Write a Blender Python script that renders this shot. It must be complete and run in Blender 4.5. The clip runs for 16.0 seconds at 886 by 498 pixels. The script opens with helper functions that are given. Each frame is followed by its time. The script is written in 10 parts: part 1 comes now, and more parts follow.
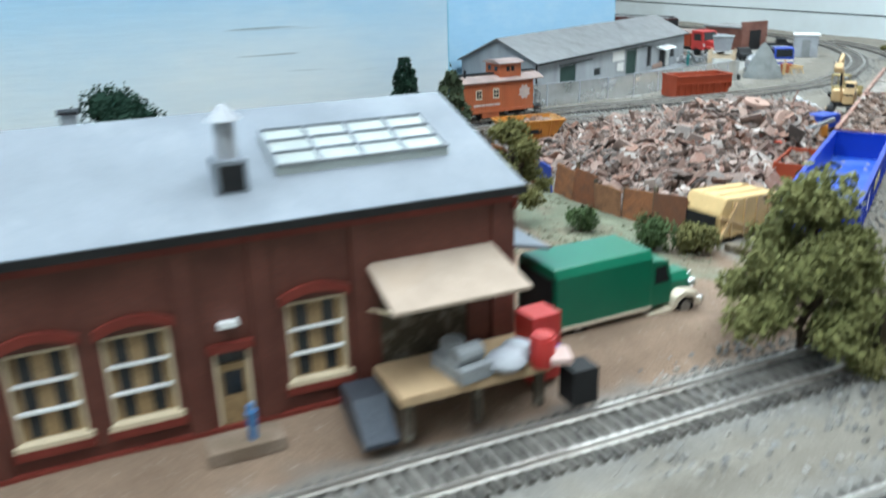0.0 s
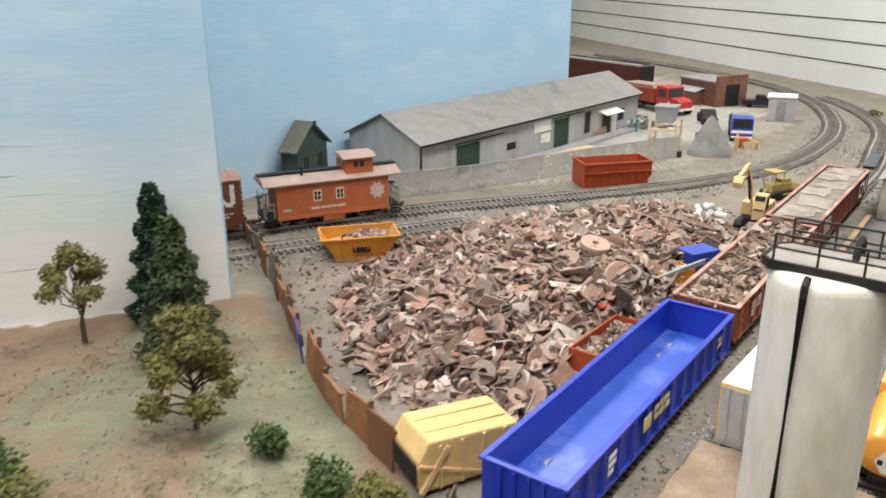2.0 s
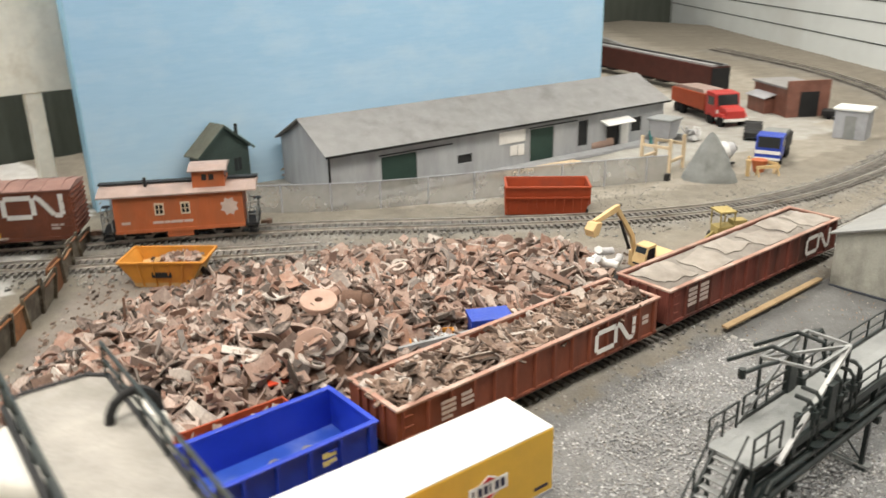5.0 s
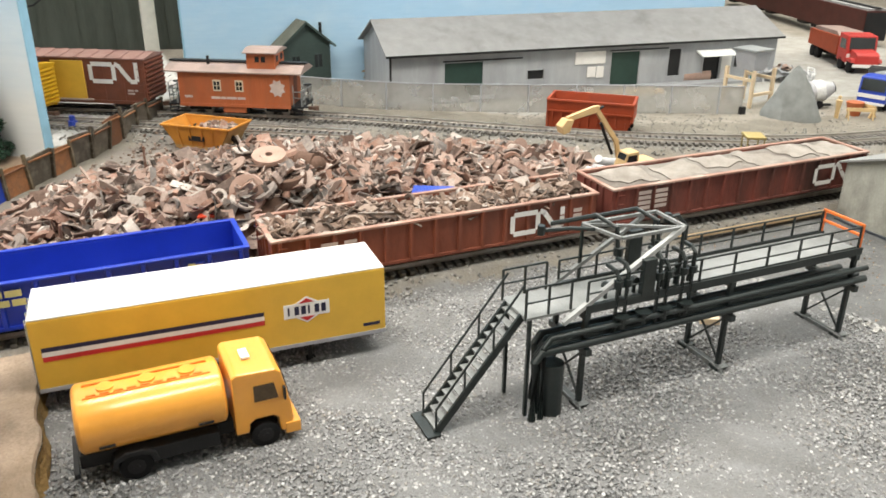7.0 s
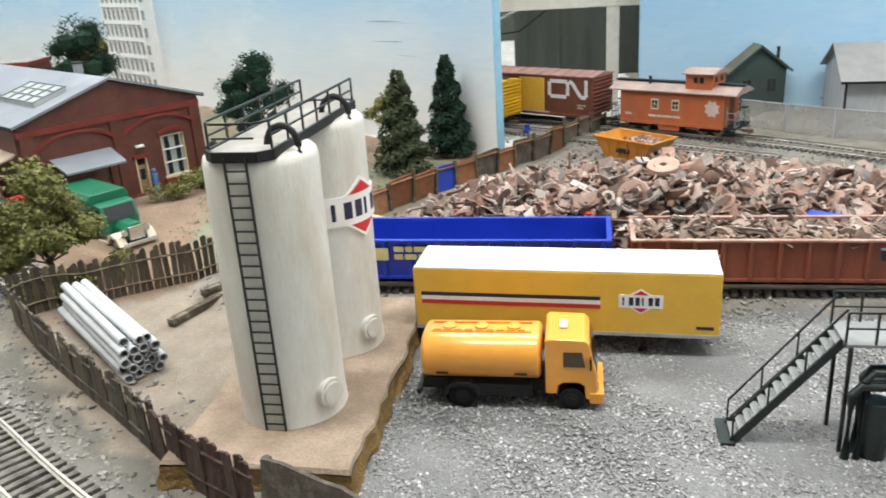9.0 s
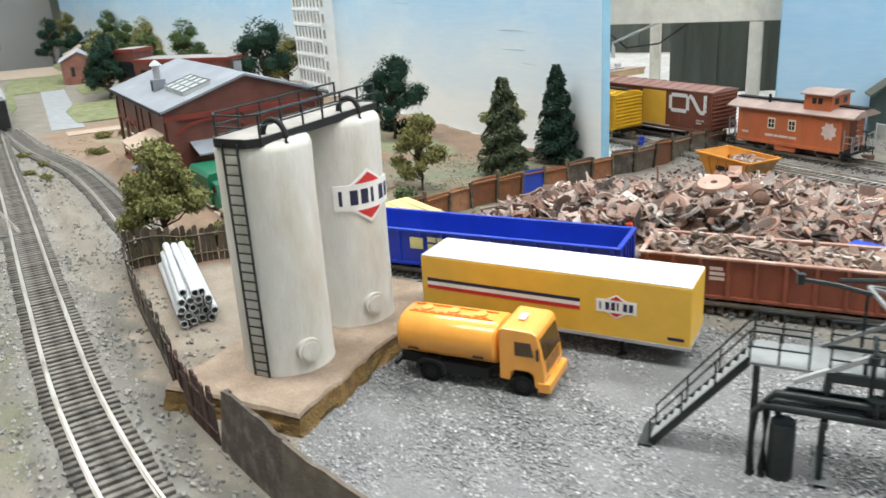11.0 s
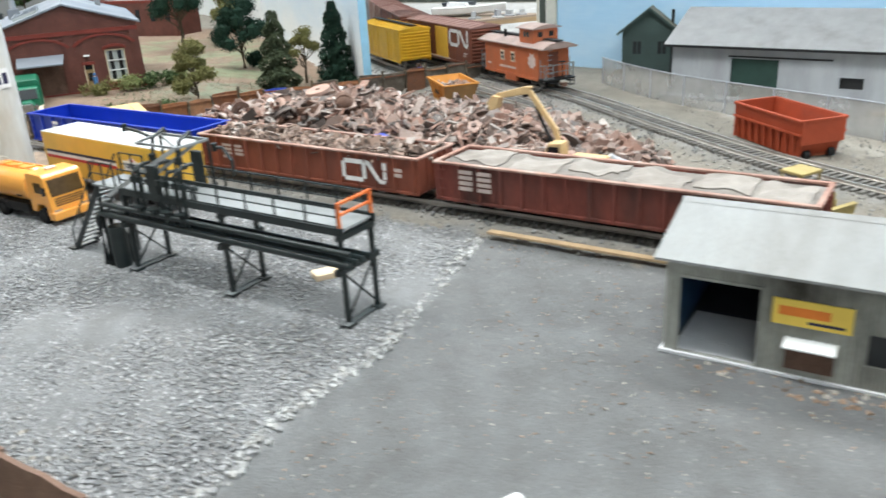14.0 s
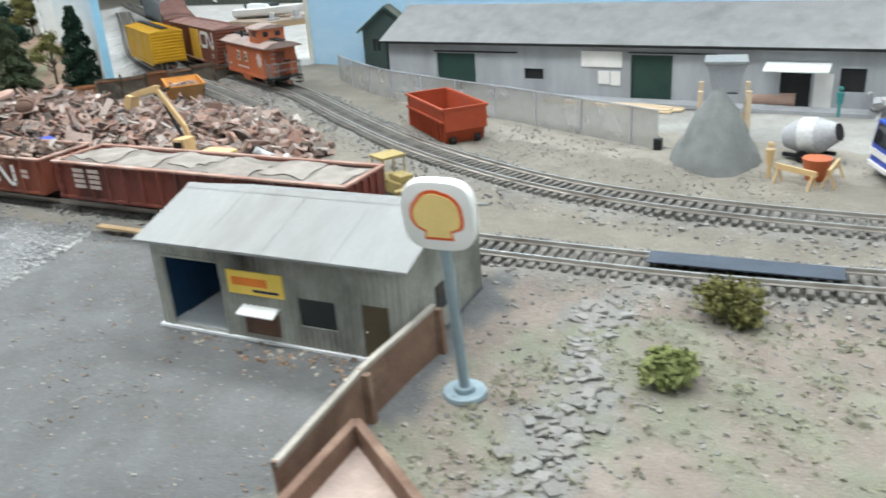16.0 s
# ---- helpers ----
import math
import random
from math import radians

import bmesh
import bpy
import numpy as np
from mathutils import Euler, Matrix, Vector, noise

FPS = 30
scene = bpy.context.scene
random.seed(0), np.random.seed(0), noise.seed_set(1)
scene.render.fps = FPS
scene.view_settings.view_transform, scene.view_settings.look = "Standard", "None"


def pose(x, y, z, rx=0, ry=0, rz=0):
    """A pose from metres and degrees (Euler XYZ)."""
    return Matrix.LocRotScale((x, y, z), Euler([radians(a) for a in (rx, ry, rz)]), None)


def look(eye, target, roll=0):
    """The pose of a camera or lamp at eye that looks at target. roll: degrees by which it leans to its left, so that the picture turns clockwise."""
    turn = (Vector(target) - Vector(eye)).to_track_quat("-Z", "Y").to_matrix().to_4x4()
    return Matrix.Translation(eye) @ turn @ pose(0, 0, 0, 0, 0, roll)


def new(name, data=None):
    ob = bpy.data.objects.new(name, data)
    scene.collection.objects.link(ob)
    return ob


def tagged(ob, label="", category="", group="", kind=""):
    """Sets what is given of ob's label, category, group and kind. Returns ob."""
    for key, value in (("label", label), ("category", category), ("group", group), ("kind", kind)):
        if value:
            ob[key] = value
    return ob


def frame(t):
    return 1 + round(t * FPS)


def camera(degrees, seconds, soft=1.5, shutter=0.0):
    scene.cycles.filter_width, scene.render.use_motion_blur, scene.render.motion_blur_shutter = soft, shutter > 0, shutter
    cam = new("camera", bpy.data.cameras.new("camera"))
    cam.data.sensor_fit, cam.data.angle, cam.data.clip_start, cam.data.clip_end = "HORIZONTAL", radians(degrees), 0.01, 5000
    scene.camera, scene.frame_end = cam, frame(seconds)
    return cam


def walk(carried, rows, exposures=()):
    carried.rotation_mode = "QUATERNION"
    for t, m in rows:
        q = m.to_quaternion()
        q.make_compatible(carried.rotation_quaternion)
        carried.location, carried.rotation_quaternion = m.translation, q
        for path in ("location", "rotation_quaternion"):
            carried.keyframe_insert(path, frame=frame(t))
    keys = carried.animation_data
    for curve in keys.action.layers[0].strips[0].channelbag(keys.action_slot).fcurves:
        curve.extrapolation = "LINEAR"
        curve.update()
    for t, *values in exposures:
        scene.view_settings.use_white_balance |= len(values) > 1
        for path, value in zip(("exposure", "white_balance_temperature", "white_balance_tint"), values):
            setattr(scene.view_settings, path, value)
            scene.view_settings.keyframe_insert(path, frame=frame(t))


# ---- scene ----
cam = camera(57.71, 16.0, soft=1.6, shutter=0.4)
PATH = [
    (0, (0.1372, 0.1247, 0.1472), (0.0358, 0.2837, 0.0805), -1.36),
    (0.5, (0.1847, 0.2272, 0.1644), (0.0690, 0.3786, 0.1037), 0.18),
    (1, (0.2046, 0.2692, 0.1764), (0.0937, 0.4218, 0.1099), -0.50),
    (1.5, (0.2050, 0.2872, 0.1888), (0.1012, 0.4447, 0.1224), -1.23),
    (2, (0.2120, 0.3372, 0.2039), (0.1001, 0.4891, 0.1375), -0.39),
    (2.5, (0.2177, 0.3765, 0.2058), (0.1027, 0.5258, 0.1389), -2.14),
    (3, (0.2304, 0.4127, 0.2045), (0.1113, 0.5579, 0.1356), -2.62),
    (3.5, (0.2500, 0.4460, 0.2093), (0.1256, 0.5865, 0.1404), -1.75),
    (4, (0.2645, 0.4399, 0.2121), (0.1515, 0.5892, 0.1418), -1.84),
    (4.5, (0.2886, 0.4816, 0.2111), (0.1675, 0.6246, 0.1412), -1.35),
    (5, (0.3373, 0.5816, 0.2053), (0.1912, 0.6994, 0.1362), -1.20),
    (7.5, (0.4416, 0.6790, 0.1671), (0.2700, 0.7450, 0.0885), -0.91),
    (8, (0.4490, 0.6733, 0.1643), (0.2681, 0.7145, 0.0895), -2.97),
    (8.5, (0.4623, 0.7280, 0.1628), (0.2763, 0.7139, 0.0907), -3.82),
    (9, (0.4729, 0.7240, 0.1674), (0.2891, 0.6872, 0.0977), -3.82),
    (11.5, (0.4799, 0.8890, 0.1686), (0.3190, 0.7907, 0.1019), -3.98),
    (12, (0.4597, 0.9747, 0.1596), (0.3101, 0.8611, 0.0910), -4.60),
    (12.5, (0.4534, 1.0314, 0.1555), (0.3140, 0.9065, 0.0851), -4.44),
    (13, (0.4676, 1.0280, 0.1561), (0.3202, 0.9135, 0.0843), -5.07),
    (13.5, (0.4657, 1.0769, 0.1432), (0.3112, 0.9734, 0.0697), -4.91),
    (14, (0.4423, 1.1550, 0.1453), (0.2887, 1.0502, 0.0716), -3.53),
    (14.5, (0.4272, 1.1973, 0.1437), (0.2741, 1.0918, 0.0701), -4.86),
    (15, (0.4156, 1.2267, 0.1428), (0.2592, 1.1261, 0.0692), -5.29),
    (15.5, (0.4040, 1.2720, 0.1434), (0.2438, 1.1771, 0.0704), -5.53),
    (16, (0.3906, 1.3026, 0.1390), (0.2257, 1.2180, 0.0637), -4.01),
]
EXPOSURES = [(0.0, 0.07, 5700, 2), (0.5, -0.04, 6500, 10), (1.0, -0.05, 6800, 13), (1.5, -0.03, 7150, 14), (2.0, -0.04, 7150, 14), (2.5, -0.05, 7150, 14), (3.5, -0.03, 7550, 14), (5.0, 0.0, 7450, 13), (7.5, 0.2, 7050, 11), (9.0, 0.15, 6650, 10), (12.0, 0.17, 6400, 9), (13.0, 0.2, 6250, 8), (14.5, 0.22, 6300, 9), (16.0, 0.11, 6200, 8)]
walk(cam, [(t, look(eye, target, roll)) for t, eye, target, roll in PATH], EXPOSURES)

CM = 0.01  # all plans below are drawn in centimetres of the model


# ---- world and lamps: a windowless club room with fluorescent ceiling lamps ----
world = bpy.data.worlds.new("room_air")
scene.world = world
world.use_nodes = True
world.node_tree.nodes["Background"].inputs[0].default_value = (0.82, 0.9, 1.0, 1)
world.node_tree.nodes["Background"].inputs[1].default_value = 0.006


def ceiling_lamp(x, y, sx, sy, watts, colour=(0.975, 0.99, 0.97)):
    data = bpy.data.lights.new("fluorescent_lamp", "AREA")
    data.shape, data.size, data.size_y, data.energy, data.color = "RECTANGLE", sx * CM, sy * CM, watts, colour
    ob = new("fluorescent_lamp", data)
    ob.matrix_world = pose(x * CM, y * CM, 128 * CM)
    return ob


# the weaker pair at y -90 is added to brighten the teal panel and town
for lx, ly, watts in ((-60, 20, 18.5), (-60, 150, 18.5), (35, 20, 18.5), (35, 150, 18.5), (-60, -90, 9.0), (35, -90, 9.0)):
    tagged(ceiling_lamp(lx, ly, 28, 118, watts), "unseen white fluorescent ceiling lamp panel", "ceiling lamp", "ceiling lamps")

# ---- materials ----
def nodes_of(name):
    m = bpy.data.materials.new(name)
    m.use_nodes = True
    nt = m.node_tree
    return m, nt, nt.nodes["Principled BSDF"]


def noise_fac(nt, scale, detail=4.0, vec=None, lo=0.35, hi=0.65, stretch=None):
    tc = vec or nt.nodes.new("ShaderNodeTexCoord").outputs["Object"]
    if stretch:
        mp = nt.nodes.new("ShaderNodeMapping")
        mp.inputs["Scale"].default_value = stretch
        nt.links.new(tc, mp.inputs["Vector"])
        tc = mp.outputs["Vector"]
    n = nt.nodes.new("ShaderNodeTexNoise")
    n.inputs["Scale"].default_value, n.inputs["Detail"].default_value, n.inputs["Roughness"].default_value = scale, detail, 0.62
    nt.links.new(tc, n.inputs["Vector"])
    r = nt.nodes.new("ShaderNodeMapRange")
    r.inputs["From Min"].default_value, r.inputs["From Max"].default_value = lo, hi
    nt.links.new(n.outputs["Fac"], r.inputs["Value"])
    return r.outputs["Result"]


def mix(nt, fac, a, b, kind="MIX"):
    m = nt.nodes.new("ShaderNodeMix")
    m.data_type, m.blend_type = "RGBA", kind
    for sock, v in ((m.inputs["Factor"], fac), (m.inputs["A"], a), (m.inputs["B"], b)):
        if isinstance(v, (int, float)):
            sock.default_value = v
        elif isinstance(v, tuple):
            sock.default_value = (*v[:3], 1)
        else:
            nt.links.new(v, sock)
    return m.outputs["Result"]


def bump(nt, bsdf, height, strength, dist=0.0004):
    b = nt.nodes.new("ShaderNodeBump")
    b.inputs["Strength"].default_value, b.inputs["Distance"].default_value = strength, dist
    nt.links.new(height, b.inputs["Height"])
    nt.links.new(b.outputs["Normal"], bsdf.inputs["Normal"])


def surface(name, base, rough=0.6, metal=0.0, vary=0.18, fine=900.0, coarse=70.0, stain=None, stain_amount=0.5, relief=0.25,
            spread=0.0, stretch=None, coat=0.0, tint=None):
    """A painted, moulded or natural surface: a base colour with fine grain and coarse variation, an optional stain, fine relief.
    spread: how much pieces differ by Object Info's Random; tint: the colour towards which they differ."""
    m, nt, bs = nodes_of(name)
    dark = tuple(c * (1 - vary) for c in base)
    light = tuple(min(1, c * (1 + vary)) for c in base)
    col = mix(nt, noise_fac(nt, coarse, 5, stretch=stretch), dark, light)
    grain = noise_fac(nt, fine, 3, stretch=stretch)
    col = mix(nt, 0.35 * min(1, vary * 4), col, mix(nt, grain, dark, light))
    if stain:
        col = mix(nt, noise_fac(nt, coarse * 0.55, 8, lo=0.62 - 0.22 * stain_amount, hi=0.86 - 0.2 * stain_amount, stretch=stretch), col, stain)
    if spread:
        info = nt.nodes.new("ShaderNodeObjectInfo")
        geo = nt.nodes.new("ShaderNodeNewGeometry")
        add = nt.nodes.new("ShaderNodeMath")
        add.operation = "ADD"
        nt.links.new(info.outputs["Random"], add.inputs[0])
        nt.links.new(geo.outputs["Random Per Island"], add.inputs[1])
        fr = nt.nodes.new("ShaderNodeMath")
        fr.operation = "FRACT"
        nt.links.new(add.outputs[0], fr.inputs[0])
        sc = nt.nodes.new("ShaderNodeMath")
        sc.operation = "MULTIPLY"
        sc.inputs[1].default_value = spread
        nt.links.new(fr.outputs[0], sc.inputs[0])
        col = mix(nt, sc.outputs[0], col, tint or tuple(c * 0.3 for c in base))
    nt.links.new(col, bs.inputs["Base Color"])
    bs.inputs["Roughness"].default_value, bs.inputs["Metallic"].default_value = rough, metal
    bs.inputs["Coat Weight"].default_value = coat
    bs.inputs["Specular IOR Level"].default_value = 0.5 if rough < 0.5 else (0.32 if rough < 0.72 else 0.16)
    if relief:
        bump(nt, bs, grain, relief)
    return m


def hues(name, stops, rough=0.8, metal=0.0, relief=0.3, fine=900.0, dust=None, dust_amount=0.4):
    """Pieces that each take one of several colours, by Object Info's Random and Random Per Island."""
    m, nt, bs = nodes_of(name)
    info, geo = nt.nodes.new("ShaderNodeObjectInfo"), nt.nodes.new("ShaderNodeNewGeometry")
    add = nt.nodes.new("ShaderNodeMath")
    nt.links.new(info.outputs["Random"], add.inputs[0])
    nt.links.new(geo.outputs["Random Per Island"], add.inputs[1])
    fr = nt.nodes.new("ShaderNodeMath")
    fr.operation = "FRACT"
    nt.links.new(add.outputs[0], fr.inputs[0])
    ramp = nt.nodes.new("ShaderNodeValToRGB")
    ramp.color_ramp.interpolation = "CONSTANT"
    el = ramp.color_ramp.elements
    while len(el) < len(stops):
        el.new(0.5)
    for n, c in enumerate(stops):
        el[n].position, el[n].color = n / len(stops), (*c, 1)
    nt.links.new(fr.outputs[0], ramp.inputs["Fac"])
    g = noise_fac(nt, fine, 3)
    col = mix(nt, g, ramp.outputs["Color"], (0.75, 0.75, 0.75), "MULTIPLY")
    if dust:
        col = mix(nt, noise_fac(nt, 160, 5, lo=0.55 - 0.25 * dust_amount, hi=0.8), col, dust)
    nt.links.new(col, bs.inputs["Base Color"])
    bs.inputs["Roughness"].default_value, bs.inputs["Metallic"].default_value = rough, metal
    bs.inputs["Specular IOR Level"].default_value = 0.2
    bump(nt, bs, g, relief)
    return m


def brickwork(name, brick=(0.145, 0.04, 0.026), mortar=(0.1, 0.045, 0.034), w=0.0026, h=0.0009):
    """Moulded brick courses far too small to tell apart one by one."""
    m, nt, bs = nodes_of(name)
    tc = nt.nodes.new("ShaderNodeTexCoord")
    sep = nt.nodes.new("ShaderNodeSeparateXYZ")
    nt.links.new(tc.outputs["Object"], sep.inputs[0])
    add = nt.nodes.new("ShaderNodeMath")
    nt.links.new(sep.outputs[0], add.inputs[0])
    nt.links.new(sep.outputs[1], add.inputs[1])
    com = nt.nodes.new("ShaderNodeCombineXYZ")
    nt.links.new(add.outputs[0], com.inputs[0])
    nt.links.new(sep.outputs[2], com.inputs[1])
    bt = nt.nodes.new("ShaderNodeTexBrick")
    bt.inputs["Scale"].default_value = 1.0
    bt.inputs["Brick Width"].default_value, bt.inputs["Row Height"].default_value, bt.inputs["Mortar Size"].default_value = w, h, h * 0.1
    bt.inputs["Color1"].default_value, bt.inputs["Color2"].default_value = (*brick, 1), (*(c * 0.8 for c in brick), 1)
    bt.inputs["Mortar"].default_value = (*mortar, 1)
    nt.links.new(com.outputs[0], bt.inputs["Vector"])
    col = mix(nt, noise_fac(nt, 55, 6), bt.outputs["Color"], tuple(c * 0.55 for c in brick))
    nt.links.new(col, bs.inputs["Base Color"])
    bs.inputs["Roughness"].default_value = 0.55
    bump(nt, bs, bt.outputs["Fac"], -0.25, 0.0002)
    return m


def sky_paint(name, top, low, z0, z1, clouds=0.4, cracks=True):
    """Hand-painted sky on a plywood panel: blue above, pale below, brush streaks, horizontal checks in the ply."""
    m, nt, bs = nodes_of(name)
    geo = nt.nodes.new("ShaderNodeNewGeometry")
    sep = nt.nodes.new("ShaderNodeSeparateXYZ")
    nt.links.new(geo.outputs["Position"], sep.inputs[0])
    r = nt.nodes.new("ShaderNodeMapRange")
    r.inputs["From Min"].default_value, r.inputs["From Max"].default_value = z0 * CM, z1 * CM
    nt.links.new(sep.outputs["Z"], r.inputs["Value"])
    wob = noise_fac(nt, 6, 4, vec=geo.outputs["Position"], lo=0.2, hi=0.8, stretch=(1, 1, 3))
    ad = nt.nodes.new("ShaderNodeMath")
    ad.operation = "MULTIPLY_ADD"
    ad.inputs[1].default_value, ad.use_clamp = 0.35, True
    sub = nt.nodes.new("ShaderNodeMath")
    sub.operation = "SUBTRACT"
    sub.inputs[1].default_value = 0.175
    nt.links.new(wob, ad.inputs[0])
    nt.links.new(r.outputs[0], ad.inputs[2])
    nt.links.new(ad.outputs[0], sub.inputs[0])
    col = mix(nt, sub.outputs[0], low, top)
    cl = noise_fac(nt, 11, 6, vec=geo.outputs["Position"], lo=0.5, hi=0.72, stretch=(1, 1, 2.2))
    k = nt.nodes.new("ShaderNodeMath")
    k.operation = "MULTIPLY"
    k.inputs[1].default_value = clouds
    nt.links.new(cl, k.inputs[0])
    col = mix(nt, k.outputs[0], col, (0.78, 0.86, 0.9))
    st = noise_fac(nt, 90, 5, vec=geo.outputs["Position"], stretch=(0.35, 0.35, 3))
    col = mix(nt, 0.05, col, mix(nt, st, (0.35, 0.45, 0.55), (0.95, 0.97, 1.0)))
    if cracks:
        ck = noise_fac(nt, 55, 2, vec=geo.outputs["Position"], lo=0.73, hi=0.76, stretch=(0.12, 0.12, 4.5))
        k2 = nt.nodes.new("ShaderNodeMath")
        k2.operation = "MULTIPLY"
        k2.inputs[1].default_value = 0.7
        nt.links.new(ck, k2.inputs[0])
        col = mix(nt, k2.outputs[0], col, (0.18, 0.23, 0.27))
    nt.links.new(col, bs.inputs["Base Color"])
    bs.inputs["Roughness"].default_value = 0.5
    bump(nt, bs, st, 0.12, 0.0006)
    return m


def mesh_cloth(name, colour, opacity):
    """Fine netting, seen through in part."""
    m, nt, bs = nodes_of(name)
    bs.inputs["Base Color"].default_value, bs.inputs["Roughness"].default_value = (*colour, 1), 0.6
    tr = nt.nodes.new("ShaderNodeBsdfTransparent")
    mx = nt.nodes.new("ShaderNodeMixShader")
    f = noise_fac(nt, 45, 5, lo=0.3, hi=0.7)
    r = nt.nodes.new("ShaderNodeMapRange")
    r.inputs["To Min"].default_value, r.inputs["To Max"].default_value = opacity - 0.12, opacity + 0.1
    nt.links.new(f, r.inputs["Value"])
    nt.links.new(r.outputs[0], mx.inputs[0])
    nt.links.new(tr.outputs[0], mx.inputs[1])
    nt.links.new(bs.outputs[0], mx.inputs[2])
    nt.links.new(mx.outputs[0], nt.nodes["Material Output"].inputs["Surface"])
    return m


def foliage(name, a, b, c):
    return surface(name, a, 0.95, vary=0.25, fine=700, coarse=150, relief=0.0, stain=c, stain_amount=0.7, spread=0.55, tint=b)


